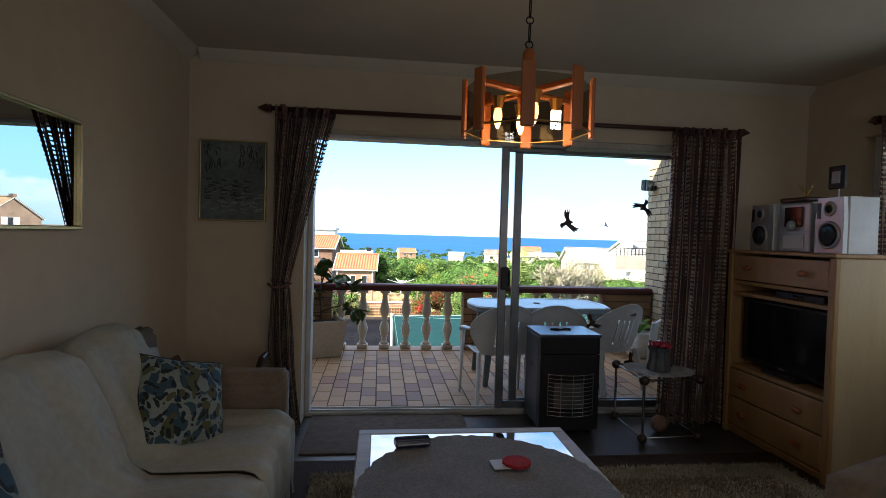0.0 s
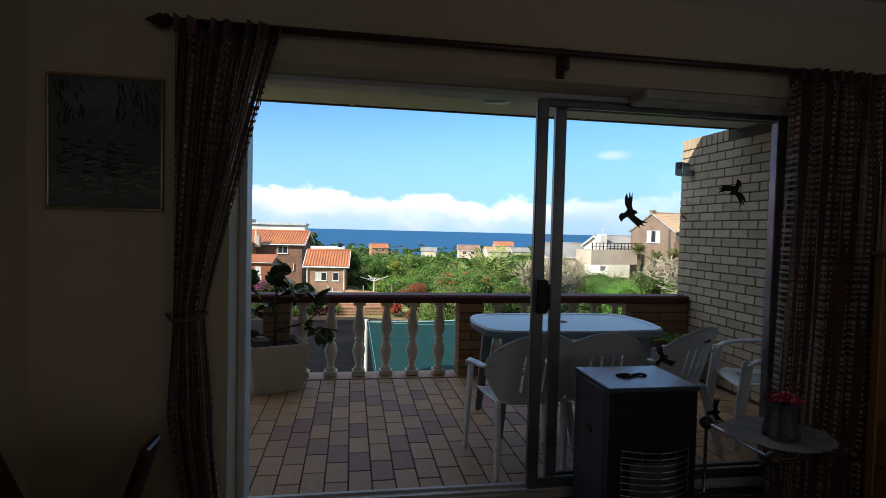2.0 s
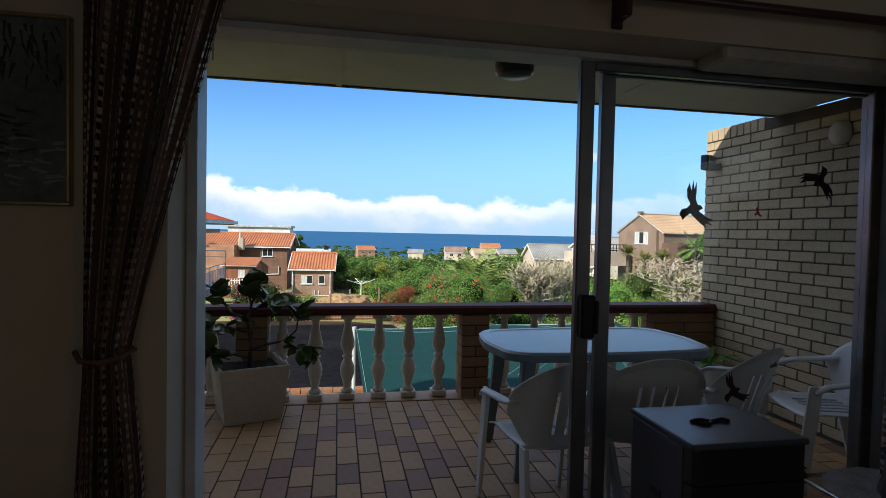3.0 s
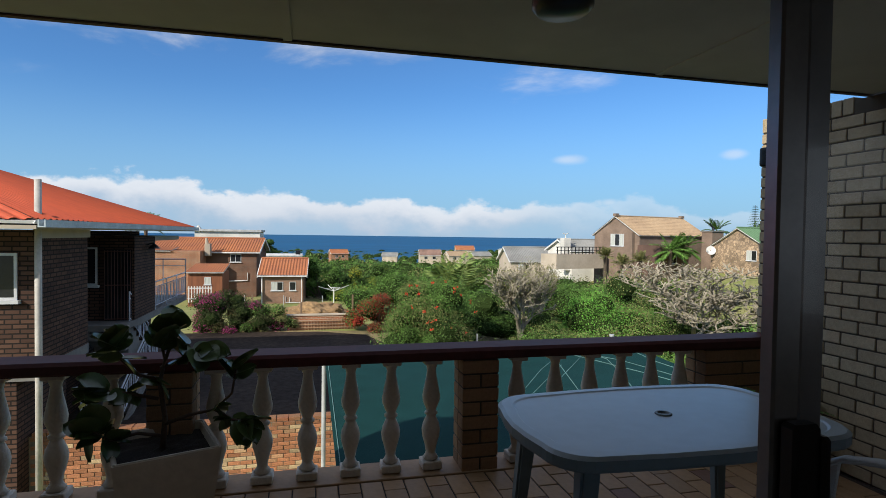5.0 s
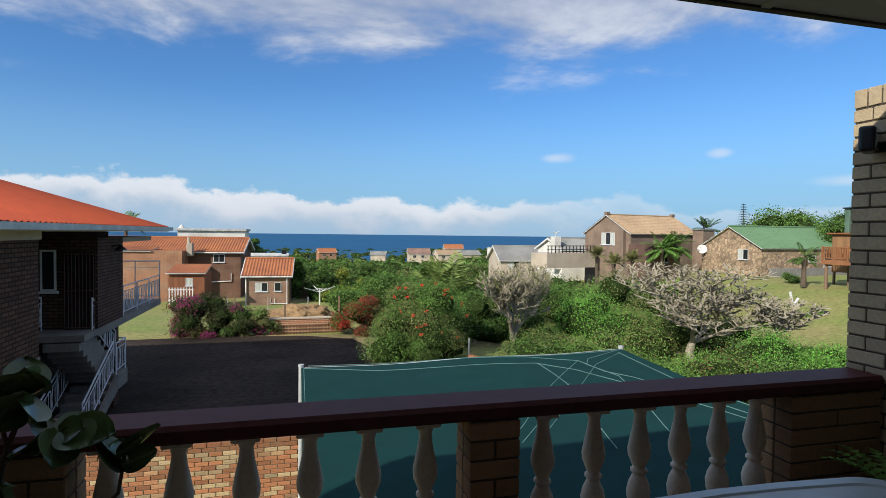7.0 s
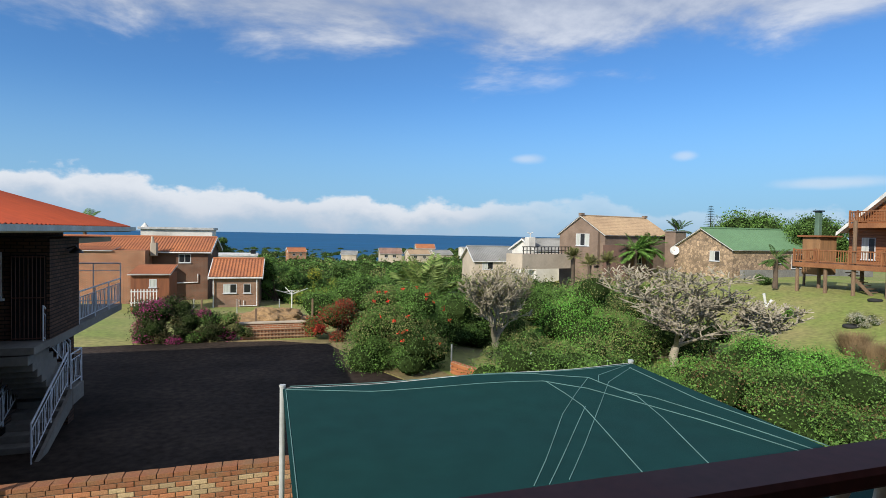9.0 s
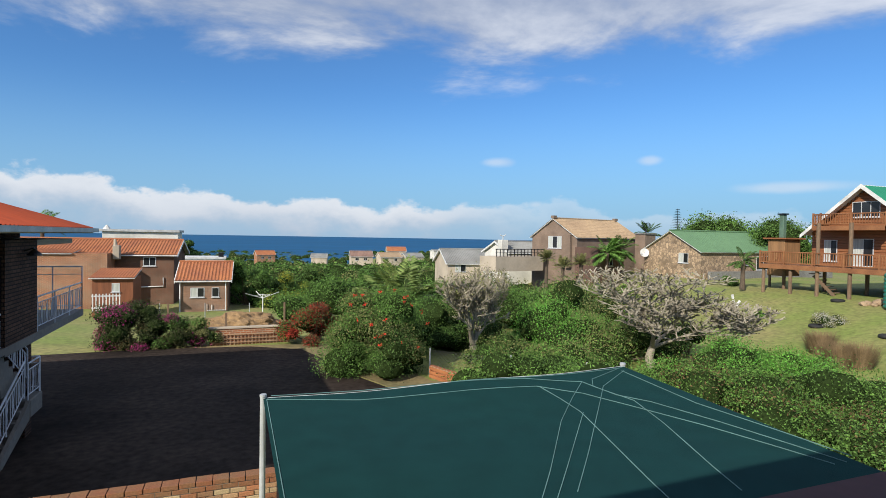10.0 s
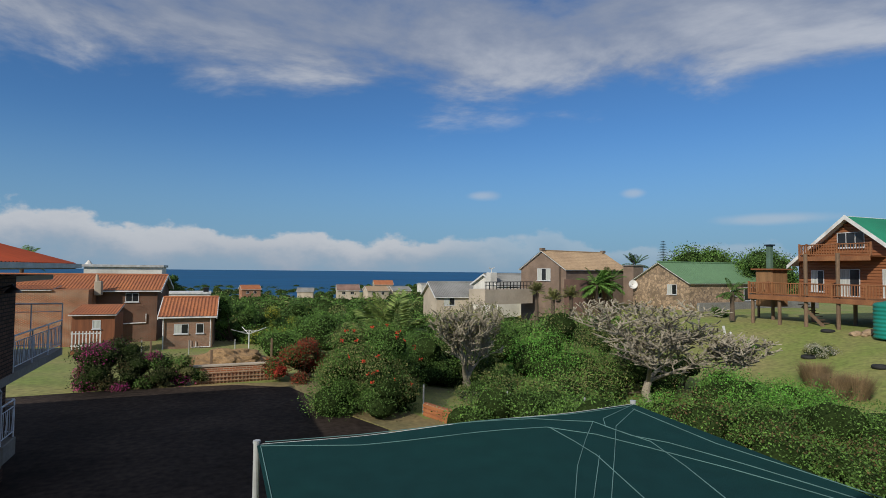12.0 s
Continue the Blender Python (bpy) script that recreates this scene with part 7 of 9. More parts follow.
t = thing("slatted_low_wall", "orange low garden wall faced with horizontal slats", "wall", (GA[0], GA[1], GZ), turn=math.degrees(math.atan2(GB[1] - GA[1], GB[0] - GA[0])))
glen = math.hypot(GB[0] - GA[0], GB[1] - GA[1])
boxed("wall_core", (0.0, 0.03, -0.2), (glen, 0.14, 0.46), REDBRICK, t)
for k in range(3):
    boxed("slat", (-0.02, 0.0, 0.03 + k * 0.14), (glen + 0.02, 0.028, 0.13 + k * 0.14), mat("orange slat timber", (0.42, 0.16, 0.06), 0.75, vary=0.2), t)


def mesh_fence(label, a, b, h, step=0.14):
    t = thing("wire_fence", label, "fence", (0, 0, 0), "wire fences of the garden")
    a, b = Vector(a), Vector(b)
    d = b - a
    L = d.length
    u = d / L
    bm = bmesh.new()
    n = int((L + h) / step)
    for k in range(n):
        for s in (1, -1):
            x0 = k * step - (0 if s > 0 else 0)
            p = (x0, 0) if s > 0 else (x0, 0)
            e = (x0 - h * s, h)
            x1, z1, x2, z2 = p[0], 0.0, p[0] - h, h
            if s < 0:
                x1, x2 = p[0] - h, p[0]
            def clip(xa, za, xb, zb):
                lo, hi = 0.0, 1.0
                for bound, sign in ((0.0, 1), (L, -1)):
                    fa, fb = sign * (xa - bound), sign * (xb - bound)
                    if fa < 0 and fb < 0:
                        return None
                    if fa < 0:
                        lo = max(lo, fa / (fa - fb))
                    elif fb < 0:
                        hi = min(hi, fa / (fa - fb))
                return (lo, hi) if hi > lo else None
            c = clip(x1, z1, x2, z2)
            if c:
                q = [a + u * (x1 + (x2 - x1) * w) + Vector((0, 0, z1 + (z2 - z1) * w)) for w in c]
                rod(bm, q[0], q[1], 0.0032, n=3, caps=False)
    part("wire_mesh", bm, mat("rusty grey wire", (0.12, 0.12, 0.11), 0.7, 0.3), t, kind="stuff")
    m = max(1, int(L / 2.2))
    for k in range(m + 1):
        p = a + d * k / m
        bm = bmesh.new()
        rod(bm, p - Vector((0, 0, 0.3)), p + Vector((0, 0, h + 0.05)), 0.03, n=7)
        part("post", bm, POSTM, t)


mesh_fence("sagging grey wire mesh fence beside the red-flowered bush", (GA[0] + 0.1, GA[1] + 0.25, -3.4), (GA[0] + 2.4, GA[1] - 0.9, -3.6), 0.95)
mesh_fence("grey wire mesh fence in front of the dry thicket", (9.2, 17.8, -3.8), (11.6, 16.9, -4.0), 1.35)
mesh_fence("grey wire mesh fence below the brick cottage", (-7.0, 43.0, -4.3), (1.5, 41.5, -4.3), 1.0, 0.2)
t = thing("white_garden_gate", "small white tubular steel garden gate", "gate", (8.55, 18.15, -3.95))
bm = bmesh.new()
for k in range(6):
    rod(bm, (k * 0.11, -k * 0.04, 0.05), (k * 0.11, -k * 0.04, 0.78 - 0.02 * k), 0.014, n=6)
rod(bm, (0, 0, 0.05), (0.55, -0.2, 0.05), 0.016, n=6)
rod(bm, (0, 0, 0.78), (0.55, -0.2, 0.68), 0.016, n=6)
part("frame", bm, RAILW, t)
t = thing("washing_line", "white rotary washing line on a single pole", "washing line", (2.2, 38.0, -4.05))
bm = bmesh.new()
rod(bm, (0, 0, 0), (0, 0, 1.75), 0.035, n=8)
for a in (20, 110, 200, 290):
    c, s = math.cos(math.radians(a)), math.sin(math.radians(a))
    rod(bm, (0, 0, 1.5), (1.1 * c, 1.1 * s, 1.85), 0.022, n=6)
    rod(bm, (0, 0, 1.75), (0.6 * c, 0.6 * s, 1.68), 0.012, n=5)
part("frame", bm, BARGE, t)
for x, y in ((0.15, 28.6), (-3.0, 36.0), (3.2, 34.0)):
    t = thing("fence_post", "plain weathered wooden fence post", "fence post", (x, y, float(ground_z(x, y))), "fence posts")
    boxed("post", (-0.05, -0.05, -0.3), (0.05, 0.05, 1.25), LOG, t, 0.01)

# mound of excavated earth and stones
rng = np.random.default_rng(12)
bm = bmesh.new()
bmesh.ops.create_icosphere(bm, subdivisions=5, radius=1.0)
for v in bm.verts:
    q = v.co.copy()
    r = 1 + 0.22 * noise.noise(q * 2.3) + 0.10 * noise.noise(q * 7) + 0.05 * noise.noise(q * 19)
    v.co = Vector((q.x * 2.1 * r, q.y * 1.4 * r, max(q.z, -0.2) * 0.95 * r))
t = thing("earth_mound", "mound of dug yellow-brown earth and rubble", "earth mound", (0.9, 31.5, -3.5))
part("mound", bm, mat("yellow brown rubble", (0.30, 0.19, 0.09), 0.95, vary=0.45, scale=7, bump=1.0, bump_scale=14, color2=(0.19, 0.12, 0.06)), t)


def rock_mesh(seed, mtl):
    bm = bmesh.new()
    bmesh.ops.create_icosphere(bm, subdivisions=2, radius=1.0)
    for v in bm.verts:
        v.co *= 1 + 0.35 * noise.noise(v.co * 1.4 + Vector((seed * 5.1, 0, 0)))
    me = bpy.data.meshes.new("rock")
    bm.to_mesh(me)
    bm.free()
    me.materials.append(mtl)
    return me


ROCK = mat("pale boulder", (0.38, 0.27, 0.17), 0.95, vary=0.25, scale=3, bump=0.6, bump_scale=8)
rocks = [rock_mesh(k, ROCK) for k in range(3)]
rnd = random.Random(21)
for k in range(18):
    t = new("rock")
    x, y = rnd.uniform(-1.8, 3.0), rnd.uniform(29.5, 31.5)
    if k < 7:
        x, y = 35.9 + rnd.uniform(-0.6, 0.6), 23.1 + rnd.uniform(-0.9, 0.9)
    s = rnd.uniform(0.12, 0.26) * (1.5 if k < 7 else 1)
    o = new("stone", rocks[k % 3])
    o.parent = t
    t.matrix_basis = pose(x, y, float(ground_z(x, y)) + s * 0.35, 0, 0, rnd.uniform(0, 360)) @ Matrix.Diagonal((s, s, s * 0.7, 1))
    tagged(t, "rounded pale brown field stone lying on the ground", "rock", "rocks on the ground")
TYRE = mat("old black tyre", (0.02, 0.02, 0.02), 0.8)
for x, y in ((31.8, 26.6), (30.8, 22.5), (36.3, 25.0), (30.4, 18.7)):
    t = thing("tyre", "old black tyre half sunk in the lawn", "tyre", (x, y, float(ground_z(x, y)) + 0.05), "tyres on the lawn")
    bm = bmesh.new()
    tube(bm, [(0.30 * math.cos(k * math.tau / 14), 0.30 * math.sin(k * math.tau / 14), 0) for k in range(15)], 0.10, 8)
    part("tyre", bm, TYRE, t, smooth=True)
t = thing("white_marker", "white V-shaped pipe stuck in the lawn", "pipe", (32.7, 29.5, float(ground_z(32.7, 29.5))))
bm = bmesh.new()
tube(bm, [(-0.25, 0, 0.9), (0, 0, 0), (0.45, 0, 0.45)], 0.09, 7)
part("pipe", bm, BARGE, t)

# ---- plants ----
def leaf_mat(name, color, color2, vary=0.5):
    m = mat(name, color, 0.62, vary=0.2, scale=1.2, color2=color2, per_island=vary, spec=0.15)
    return m


LEAF_DARK = leaf_mat("dark green leaves", (0.075, 0.14, 0.03), (0.05, 0.095, 0.024))
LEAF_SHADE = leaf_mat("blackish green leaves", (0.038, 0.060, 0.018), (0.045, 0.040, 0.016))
LEAF_MID = leaf_mat("green leaves", (0.115, 0.225, 0.045), (0.08, 0.155, 0.033))
LEAF_BRIGHT = leaf_mat("bright green leaves", (0.12, 0.33, 0.045), (0.085, 0.24, 0.04))
LEAF_PALM = leaf_mat("yellow green palm leaflets", (0.15, 0.20, 0.055), (0.10, 0.15, 0.04))
LEAF_OLIVE = leaf_mat("olive leaves", (0.19, 0.20, 0.075), (0.14, 0.135, 0.05))
LEAF_YELLOW = leaf_mat("yellow green leaves", (0.30, 0.29, 0.03), (0.12, 0.17, 0.03))
LEAF_RED = leaf_mat("red leaves", (0.33, 0.035, 0.02), (0.16, 0.05, 0.03), 0.5)
LEAF_BROWN = leaf_mat("brownish leaves", (0.13, 0.075, 0.035), (0.075, 0.08, 0.03))
MAGENTA = leaf_mat("magenta bracts", (0.42, 0.04, 0.20), (0.26, 0.03, 0.13), 0.4)
FLOWER = leaf_mat("scarlet flowers", (0.60, 0.035, 0.02), (0.50, 0.06, 0.03), 0.3)
GREYTWIG = mat("pale grey bark", (0.32, 0.285, 0.215), 0.95, vary=0.35, scale=6, color2=(0.20, 0.175, 0.13))
BARK = mat("brown bark", (0.11, 0.08, 0.055), 0.95, vary=0.3, scale=8)
DRYGRASS = mat("dry reed grass", (0.24, 0.165, 0.085), 0.95, vary=0.25, scale=4, per_island=0.35)


def lobes(rng, n, shape, lump=0.42):
    """Centres and sizes of the leafy lumps that fill a lopsided dome."""
    a = rng.uniform(0, math.tau, n)
    c = rng.uniform(-0.15, 1.0, n)
    r = np.sqrt(np.maximum(0, 1 - np.clip(c, 0, 1) ** 2)) * rng.uniform(0.35, 0.95, n) ** 0.6
    centre = np.stack([r * np.cos(a) * shape[0], r * np.sin(a) * shape[1], c * rng.uniform(0.45, 0.85, n) * shape[2]], 1)
    size = rng.uniform(0.5, 1.2, n) * lump * min(shape)
    return centre, size


def leaves(rng, n, centre, size, leaf, flat=0.75, droop=0.2, shell=0.35, floor=None):
    """n leaves (quads bent along the middle) on the outsides of lumps."""
    k = rng.integers(0, len(centre), n)
    d = rng.normal(size=(n, 3))
    d /= np.linalg.norm(d, axis=1, keepdims=True)
    d[:, 2] = np.where(d[:, 2] < -0.35, -d[:, 2], d[:, 2])
    rad = size[k] * (1 - shell * rng.uniform(0, 1, n) ** 2) * (1 + 0.22 * np.sin(d[:, 0] * 7 + k) * np.cos(d[:, 1] * 6 + k))
    p = centre[k] + d * rad[:, None] * np.array([1, 1, flat])
    p += rng.normal(size=(n, 3)) * (0.15 * size[k])[:, None]
    if floor is not None:
        p[:, 2] = np.maximum(p[:, 2], floor)
    u = rng.normal(size=(n, 3)) + d * 0.3
    u[:, 2] -= droop
    u /= np.linalg.norm(u, axis=1, keepdims=True)
    w = np.cross(u, d + rng.normal(size=(n, 3)) * 0.55)
    w /= np.linalg.norm(w, axis=1, keepdims=True) + 1e-9
    L = leaf * rng.uniform(0.6, 1.35, n)[:, None]
    V = np.stack([p - u * L * 0.5, p + w * L * 0.26, p + u * L * 0.5, p - w * L * 0.26], 1)
    return V.reshape(-1, 3)


def quads(n):
    return np.arange(4 * n).reshape(-1, 4)


def core(bm, centre, size, flat, shrink, seed):
    for c, s in zip(centre, size):
        r = bmesh.ops.create_icosphere(bm, subdivisions=2, radius=1.0)
        for v in r["verts"]:
            k = 1 + 0.25 * noise.noise(v.co * 2 + Vector((seed, c[0], c[1])))
            v.co = Vector((c[0] + v.co.x * s * shrink * k, c[1] + v.co.y * s * shrink * k, c[2] + v.co.z * s * flat * shrink * k))


# Near-black crown lumps; the colour stands in for shade between the leaves.
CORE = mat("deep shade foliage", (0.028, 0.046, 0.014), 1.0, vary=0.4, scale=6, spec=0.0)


def bush(name, label, category, x, y, shape, n, leaf, materials, seed, z=None, lumps=14, lump=0.55, extra=(), trunk=True, group="", flat=0.8, parts=("crown",)):
    """A shrub or low tree: stems and a crown of many leaves on uneven lumps. materials: (material, share)."""
    rng = np.random.default_rng(seed)
    gz0 = float(ground_z(x, y)) if z is None else z
    n, leaf = int(n * 1.45), leaf * 0.92
    t = thing(name, label, category, (x, y, gz0), group)
    centre, size = lobes(rng, lumps, shape, lump)
    centre[:, 2] += size * 0.3
    for i, (m, share) in enumerate(materials):
        k = int(n * share)
        pick = rng.permutation(len(centre))[: max(3, int(len(centre) * min(1, share * 1.7)))] if i else np.arange(len(centre))
        V = leaves(rng, k, centre[pick], size[pick] * (1 + 0.02 * i), leaf, flat, shell=0.5)
        from_arrays("crown" if not i else "leaves", V, quads(k), m, t)
    for nm, m, k, s in extra:
        V = leaves(rng, k, centre, size * 1.04, s, flat, shell=0.02)
        from_arrays(nm, V, quads(k), m, t)
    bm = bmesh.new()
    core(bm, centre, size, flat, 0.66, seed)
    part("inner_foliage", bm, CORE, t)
    if trunk:
        bm = bmesh.new()
        r = random.Random(seed)
        for c in centre[:7]:
            b = Vector((r.uniform(-0.2, 0.2), r.uniform(-0.2, 0.2), -0.1))
            e = Vector(c)
            tube(bm, [b, b.lerp(e, 0.5) + Vector((r.uniform(-0.15, 0.15), r.uniform(-0.15, 0.15), 0)), e], 0.05 * min(shape), 5, 0.015)
        part("trunk", bm, BARK, t)
    return t


def bare_tree(name, label, x, y, height, width, spread, seed, z=None, levels=6, twig_mat=None, r0=0.13, fork=3, leaf_share=0, first=0.22, lean=0.0, thin=0.008, taper=0.68):
    """A nearly leafless crooked tree, branch upon branch down to fine twigs."""
    rnd = random.Random(seed)
    gz0 = float(ground_z(x, y)) if z is None else z
    t = thing(name, label, "tree", (x, y, gz0))
    V, F = [], []
    V2, F2 = [], []
    tips = []

    def seg(p, q, ra, rb, n, V, F):
        d = (q - p).normalized()
        a = d.orthogonal().normalized()
        b = d.cross(a)
        base = len(V)
        for c, r in ((p, ra), (q, rb)):
            for k in range(n):
                an = k * math.tau / n
                V.append(tuple(c + a * (r * math.cos(an)) + b * (r * math.sin(an))))
        for k in range(n):
            F.append((base + k, base + (k + 1) % n, base + n + (k + 1) % n, base + n + k))

    def grow(p, d, L, r, level):
        steps = 3
        for s in range(steps):
            d2 = (d + Vector((rnd.uniform(-1, 1), rnd.uniform(-1, 1), rnd.uniform(-0.6, 0.7))) * 0.28).normalized()
            q = p + d2 * (L / steps)
            r2 = r * 0.86
            if level < 3:
                seg(p, q, r, r2, 6, V, F)
            else:
                seg(p, q, max(r, thin), max(r2, thin), 3, V2, F2)
            p, d, r = q, d2, r2
            if level >= 1 and level < levels and rnd.random() < 0.55:
                side = (d + Vector((rnd.uniform(-1, 1), rnd.uniform(-1, 1), rnd.uniform(-0.35, 0.6)))).normalized()
                grow(p, side, L * 0.62, r * 0.6, level + 1 if level < 2 else level + 2)
        if level >= levels:
            tips.append(p)
            return
        for k in range(fork if level < 2 else rnd.choice((2, 2, 3))):
            a = rnd.uniform(0, math.tau)
            out = Vector((math.cos(a) * spread, math.sin(a) * spread, rnd.uniform(0.05, 0.8)))
            nd = (d * 0.75 + out * 0.75).normalized()
            grow(p, nd, L * rnd.uniform(0.62, 0.86), r * taper, level + 1)
    grow(Vector((0, 0, -0.15)), Vector((lean, 0, 1)).normalized(), height * first, r0, 0)
    kz = height / max(v[2] for v in V2)
    rr = sorted(math.hypot(v[0], v[1]) for v in V2)
    kr = width / 2 / rr[int(len(rr) * 0.985)]
    for W in (V, V2):
        W[:] = [(v[0] * kr, v[1] * kr, v[2] * kz) for v in W]
    tips = [Vector((v.x * kr, v.y * kr, v.z * kz)) for v in tips]
    from_arrays("trunk", V, F, twig_mat or GREYTWIG, t, smooth=True)
    from_arrays("fine_branching", V2, F2, twig_mat or GREYTWIG, t, "stuff")
    if leaf_share:
        rng = np.random.default_rng(seed)
        c = np.array([tuple(p) for p in tips])
        n = leaf_share
        Vv = leaves(rng, n, c, np.full(len(c), 0.16), 0.075, 1.0)
        from_arrays("leaves", Vv, quads(n), LEAF_OLIVE, t)
    return t


def palm(name, label, x, y, z, trunk_h, fronds, length, seed, droop=0.9, lo=-0.2, hi=1.25, material=None, group=""):
    rnd = random.Random(seed)
    t = thing(name, label, "palm tree", (x, y, z), group)
    bm = bmesh.new()
    lathe(bm, [(0.22, -0.2), (0.17, trunk_h * 0.3), (0.15, trunk_h * 0.8), (0.20, trunk_h)], n=10)
    part("trunk", bm, BARK, t)
    for k in range(fronds):
        a, e = rnd.uniform(0, math.tau), rnd.uniform(lo, hi)
        V, F = [], []
        d = Vector((math.cos(a) * math.cos(e), math.sin(a) * math.cos(e), math.sin(e)))
        p = Vector((0, 0, trunk_h))
        side = Vector((-math.sin(a), math.cos(a), 0))
        L = length * rnd.uniform(0.8, 1.1)
        n = 22
        for s in range(n):
            q = p + d * (L / n)
            w = 0.02 * (1 - s / n) + 0.006
            b = len(V)
            V += [tuple(p - side * w), tuple(p + side * w), tuple(q + side * w), tuple(q - side * w)]
            F.append((b, b + 1, b + 2, b + 3))
            if s > 2:
                ll = L * 0.30 * math.sin(math.pi * (0.15 + 0.8 * s / n)) ** 0.8
                for sg in (-1, 1):
                    for h in (0, 0.5):
                        c = p.lerp(q, h)
                        tip = c + side * sg * ll * 0.80 + d * ll * 0.65 - Vector((0, 0, ll * rnd.uniform(0.15, 0.45)))
                        wd = d * 0.028 * length / 2
                        b = len(V)
                        V += [tuple(c), tuple(c.lerp(tip, 0.5) + wd), tuple(tip), tuple(c.lerp(tip, 0.5) - wd)]
                        F.append((b, b + 1, b + 2, b + 3))
            p = q
            d = (d - Vector((0, 0, droop / n * (0.4 + 1.4 * s / n)))).normalized()
        from_arrays("frond", V, F, material or LEAF_MID, t)
    return t


# the big bush with scarlet flowers
bush("flowering_bush", "large dark green flowering bush with scarlet blooms beside the driveway", "bush", 5.4, 20.9, (1.85, 1.7, 3.1), 56000, 0.068, ((LEAF_DARK, 0.55), (LEAF_MID, 0.27), (LEAF_OLIVE, 0.18)), 1, z=-3.4, lumps=40, lump=0.46)
rnd = random.Random(41)
tb = bpy.data.objects["flowering_bush"]
for k in range(22):
    a, e = rnd.uniform(-2.9, -0.1), rnd.uniform(0.1, 1.2)
    c = Vector((2.0 * math.cos(a) * math.cos(e), 1.8 * math.sin(a) * math.cos(e), 0.7 + 2.5 * math.sin(e)))
    V, F = [], []
    for j in range(10):
        d = Vector((rnd.gauss(0, 1), rnd.gauss(0, 1), rnd.gauss(0, 1))).normalized()
        w = d.orthogonal().normalized() * 0.02
        p = c + d * 0.04
        b = len(V)
        V += [tuple(p - d * 0.03), tuple(p + w), tuple(p + d * 0.055), tuple(p - w)]
        F.append((b, b + 1, b + 2, b + 3))
    from_arrays("flower", V, F, FLOWER, tb, label="scarlet flower head")
bush("red_leaved_bush", "low spreading bush with red leaves against the garden wall", "bush", 3.9, 27.0, (1.5, 1.0, 1.75), 14000, 0.085, ((LEAF_RED, 0.5), (LEAF_BROWN, 0.3), (LEAF_DARK, 0.2)), 2, z=-3.4, lumps=14)
bush("bougainvillea", "dark bougainvillea with magenta blooms beside the driveway", "bush", -3.6, 27.9, (1.45, 1.0, 2.25), 20000, 0.08, ((LEAF_SHADE, 0.62), (MAGENTA, 0.22), (LEAF_BROWN, 0.16)), 3, z=-3.4, lumps=26, group="bougainvilleas")
bush("bougainvillea", "low dark bougainvillea with a few magenta blooms", "bush", -2.1, 27.7, (1.3, 0.9, 1.6), 13000, 0.08, ((LEAF_SHADE, 0.78), (MAGENTA, 0.07), (LEAF_MID, 0.15)), 4, z=-3.4, lumps=22, group="bougainvilleas")
bush("garden_shrub", "small grey green shrub against the garden wall", "bush", -0.9, 27.2, (0.9, 0.6, 1.1), 5000, 0.07, ((LEAF_OLIVE, 0.7), (LEAF_MID, 0.3)), 5, z=-3.4, lumps=9)

# dry trees
bare_tree("bare_grey_tree", "dense leafless grey thorn tree behind the wire fence", 10.1, 22.6, 4.2, 4.3, 0.6, 11, z=-3.9, levels=6, r0=0.08, fork=3, first=0.12, leaf_share=2500, thin=0.007, taper=0.72)
bare_tree("bare_grey_tree", "leafless grey thorn tree with tangled upright twigs", 12.3, 25.0, 4.4, 4.0, 0.6, 17, z=-4.1, levels=6, r0=0.10, fork=3, first=0.20, leaf_share=2500, thin=0.010, taper=0.72)
bare_tree("bare_pale_tree", "wide crooked pale tree, almost bare, above the hedge", 16.6, 19.4, 4.3, 8.0, 1.1, 33, z=-3.8, levels=7, r0=0.062, fork=3, first=0.13, leaf_share=2500, thin=0.0065, taper=0.74)

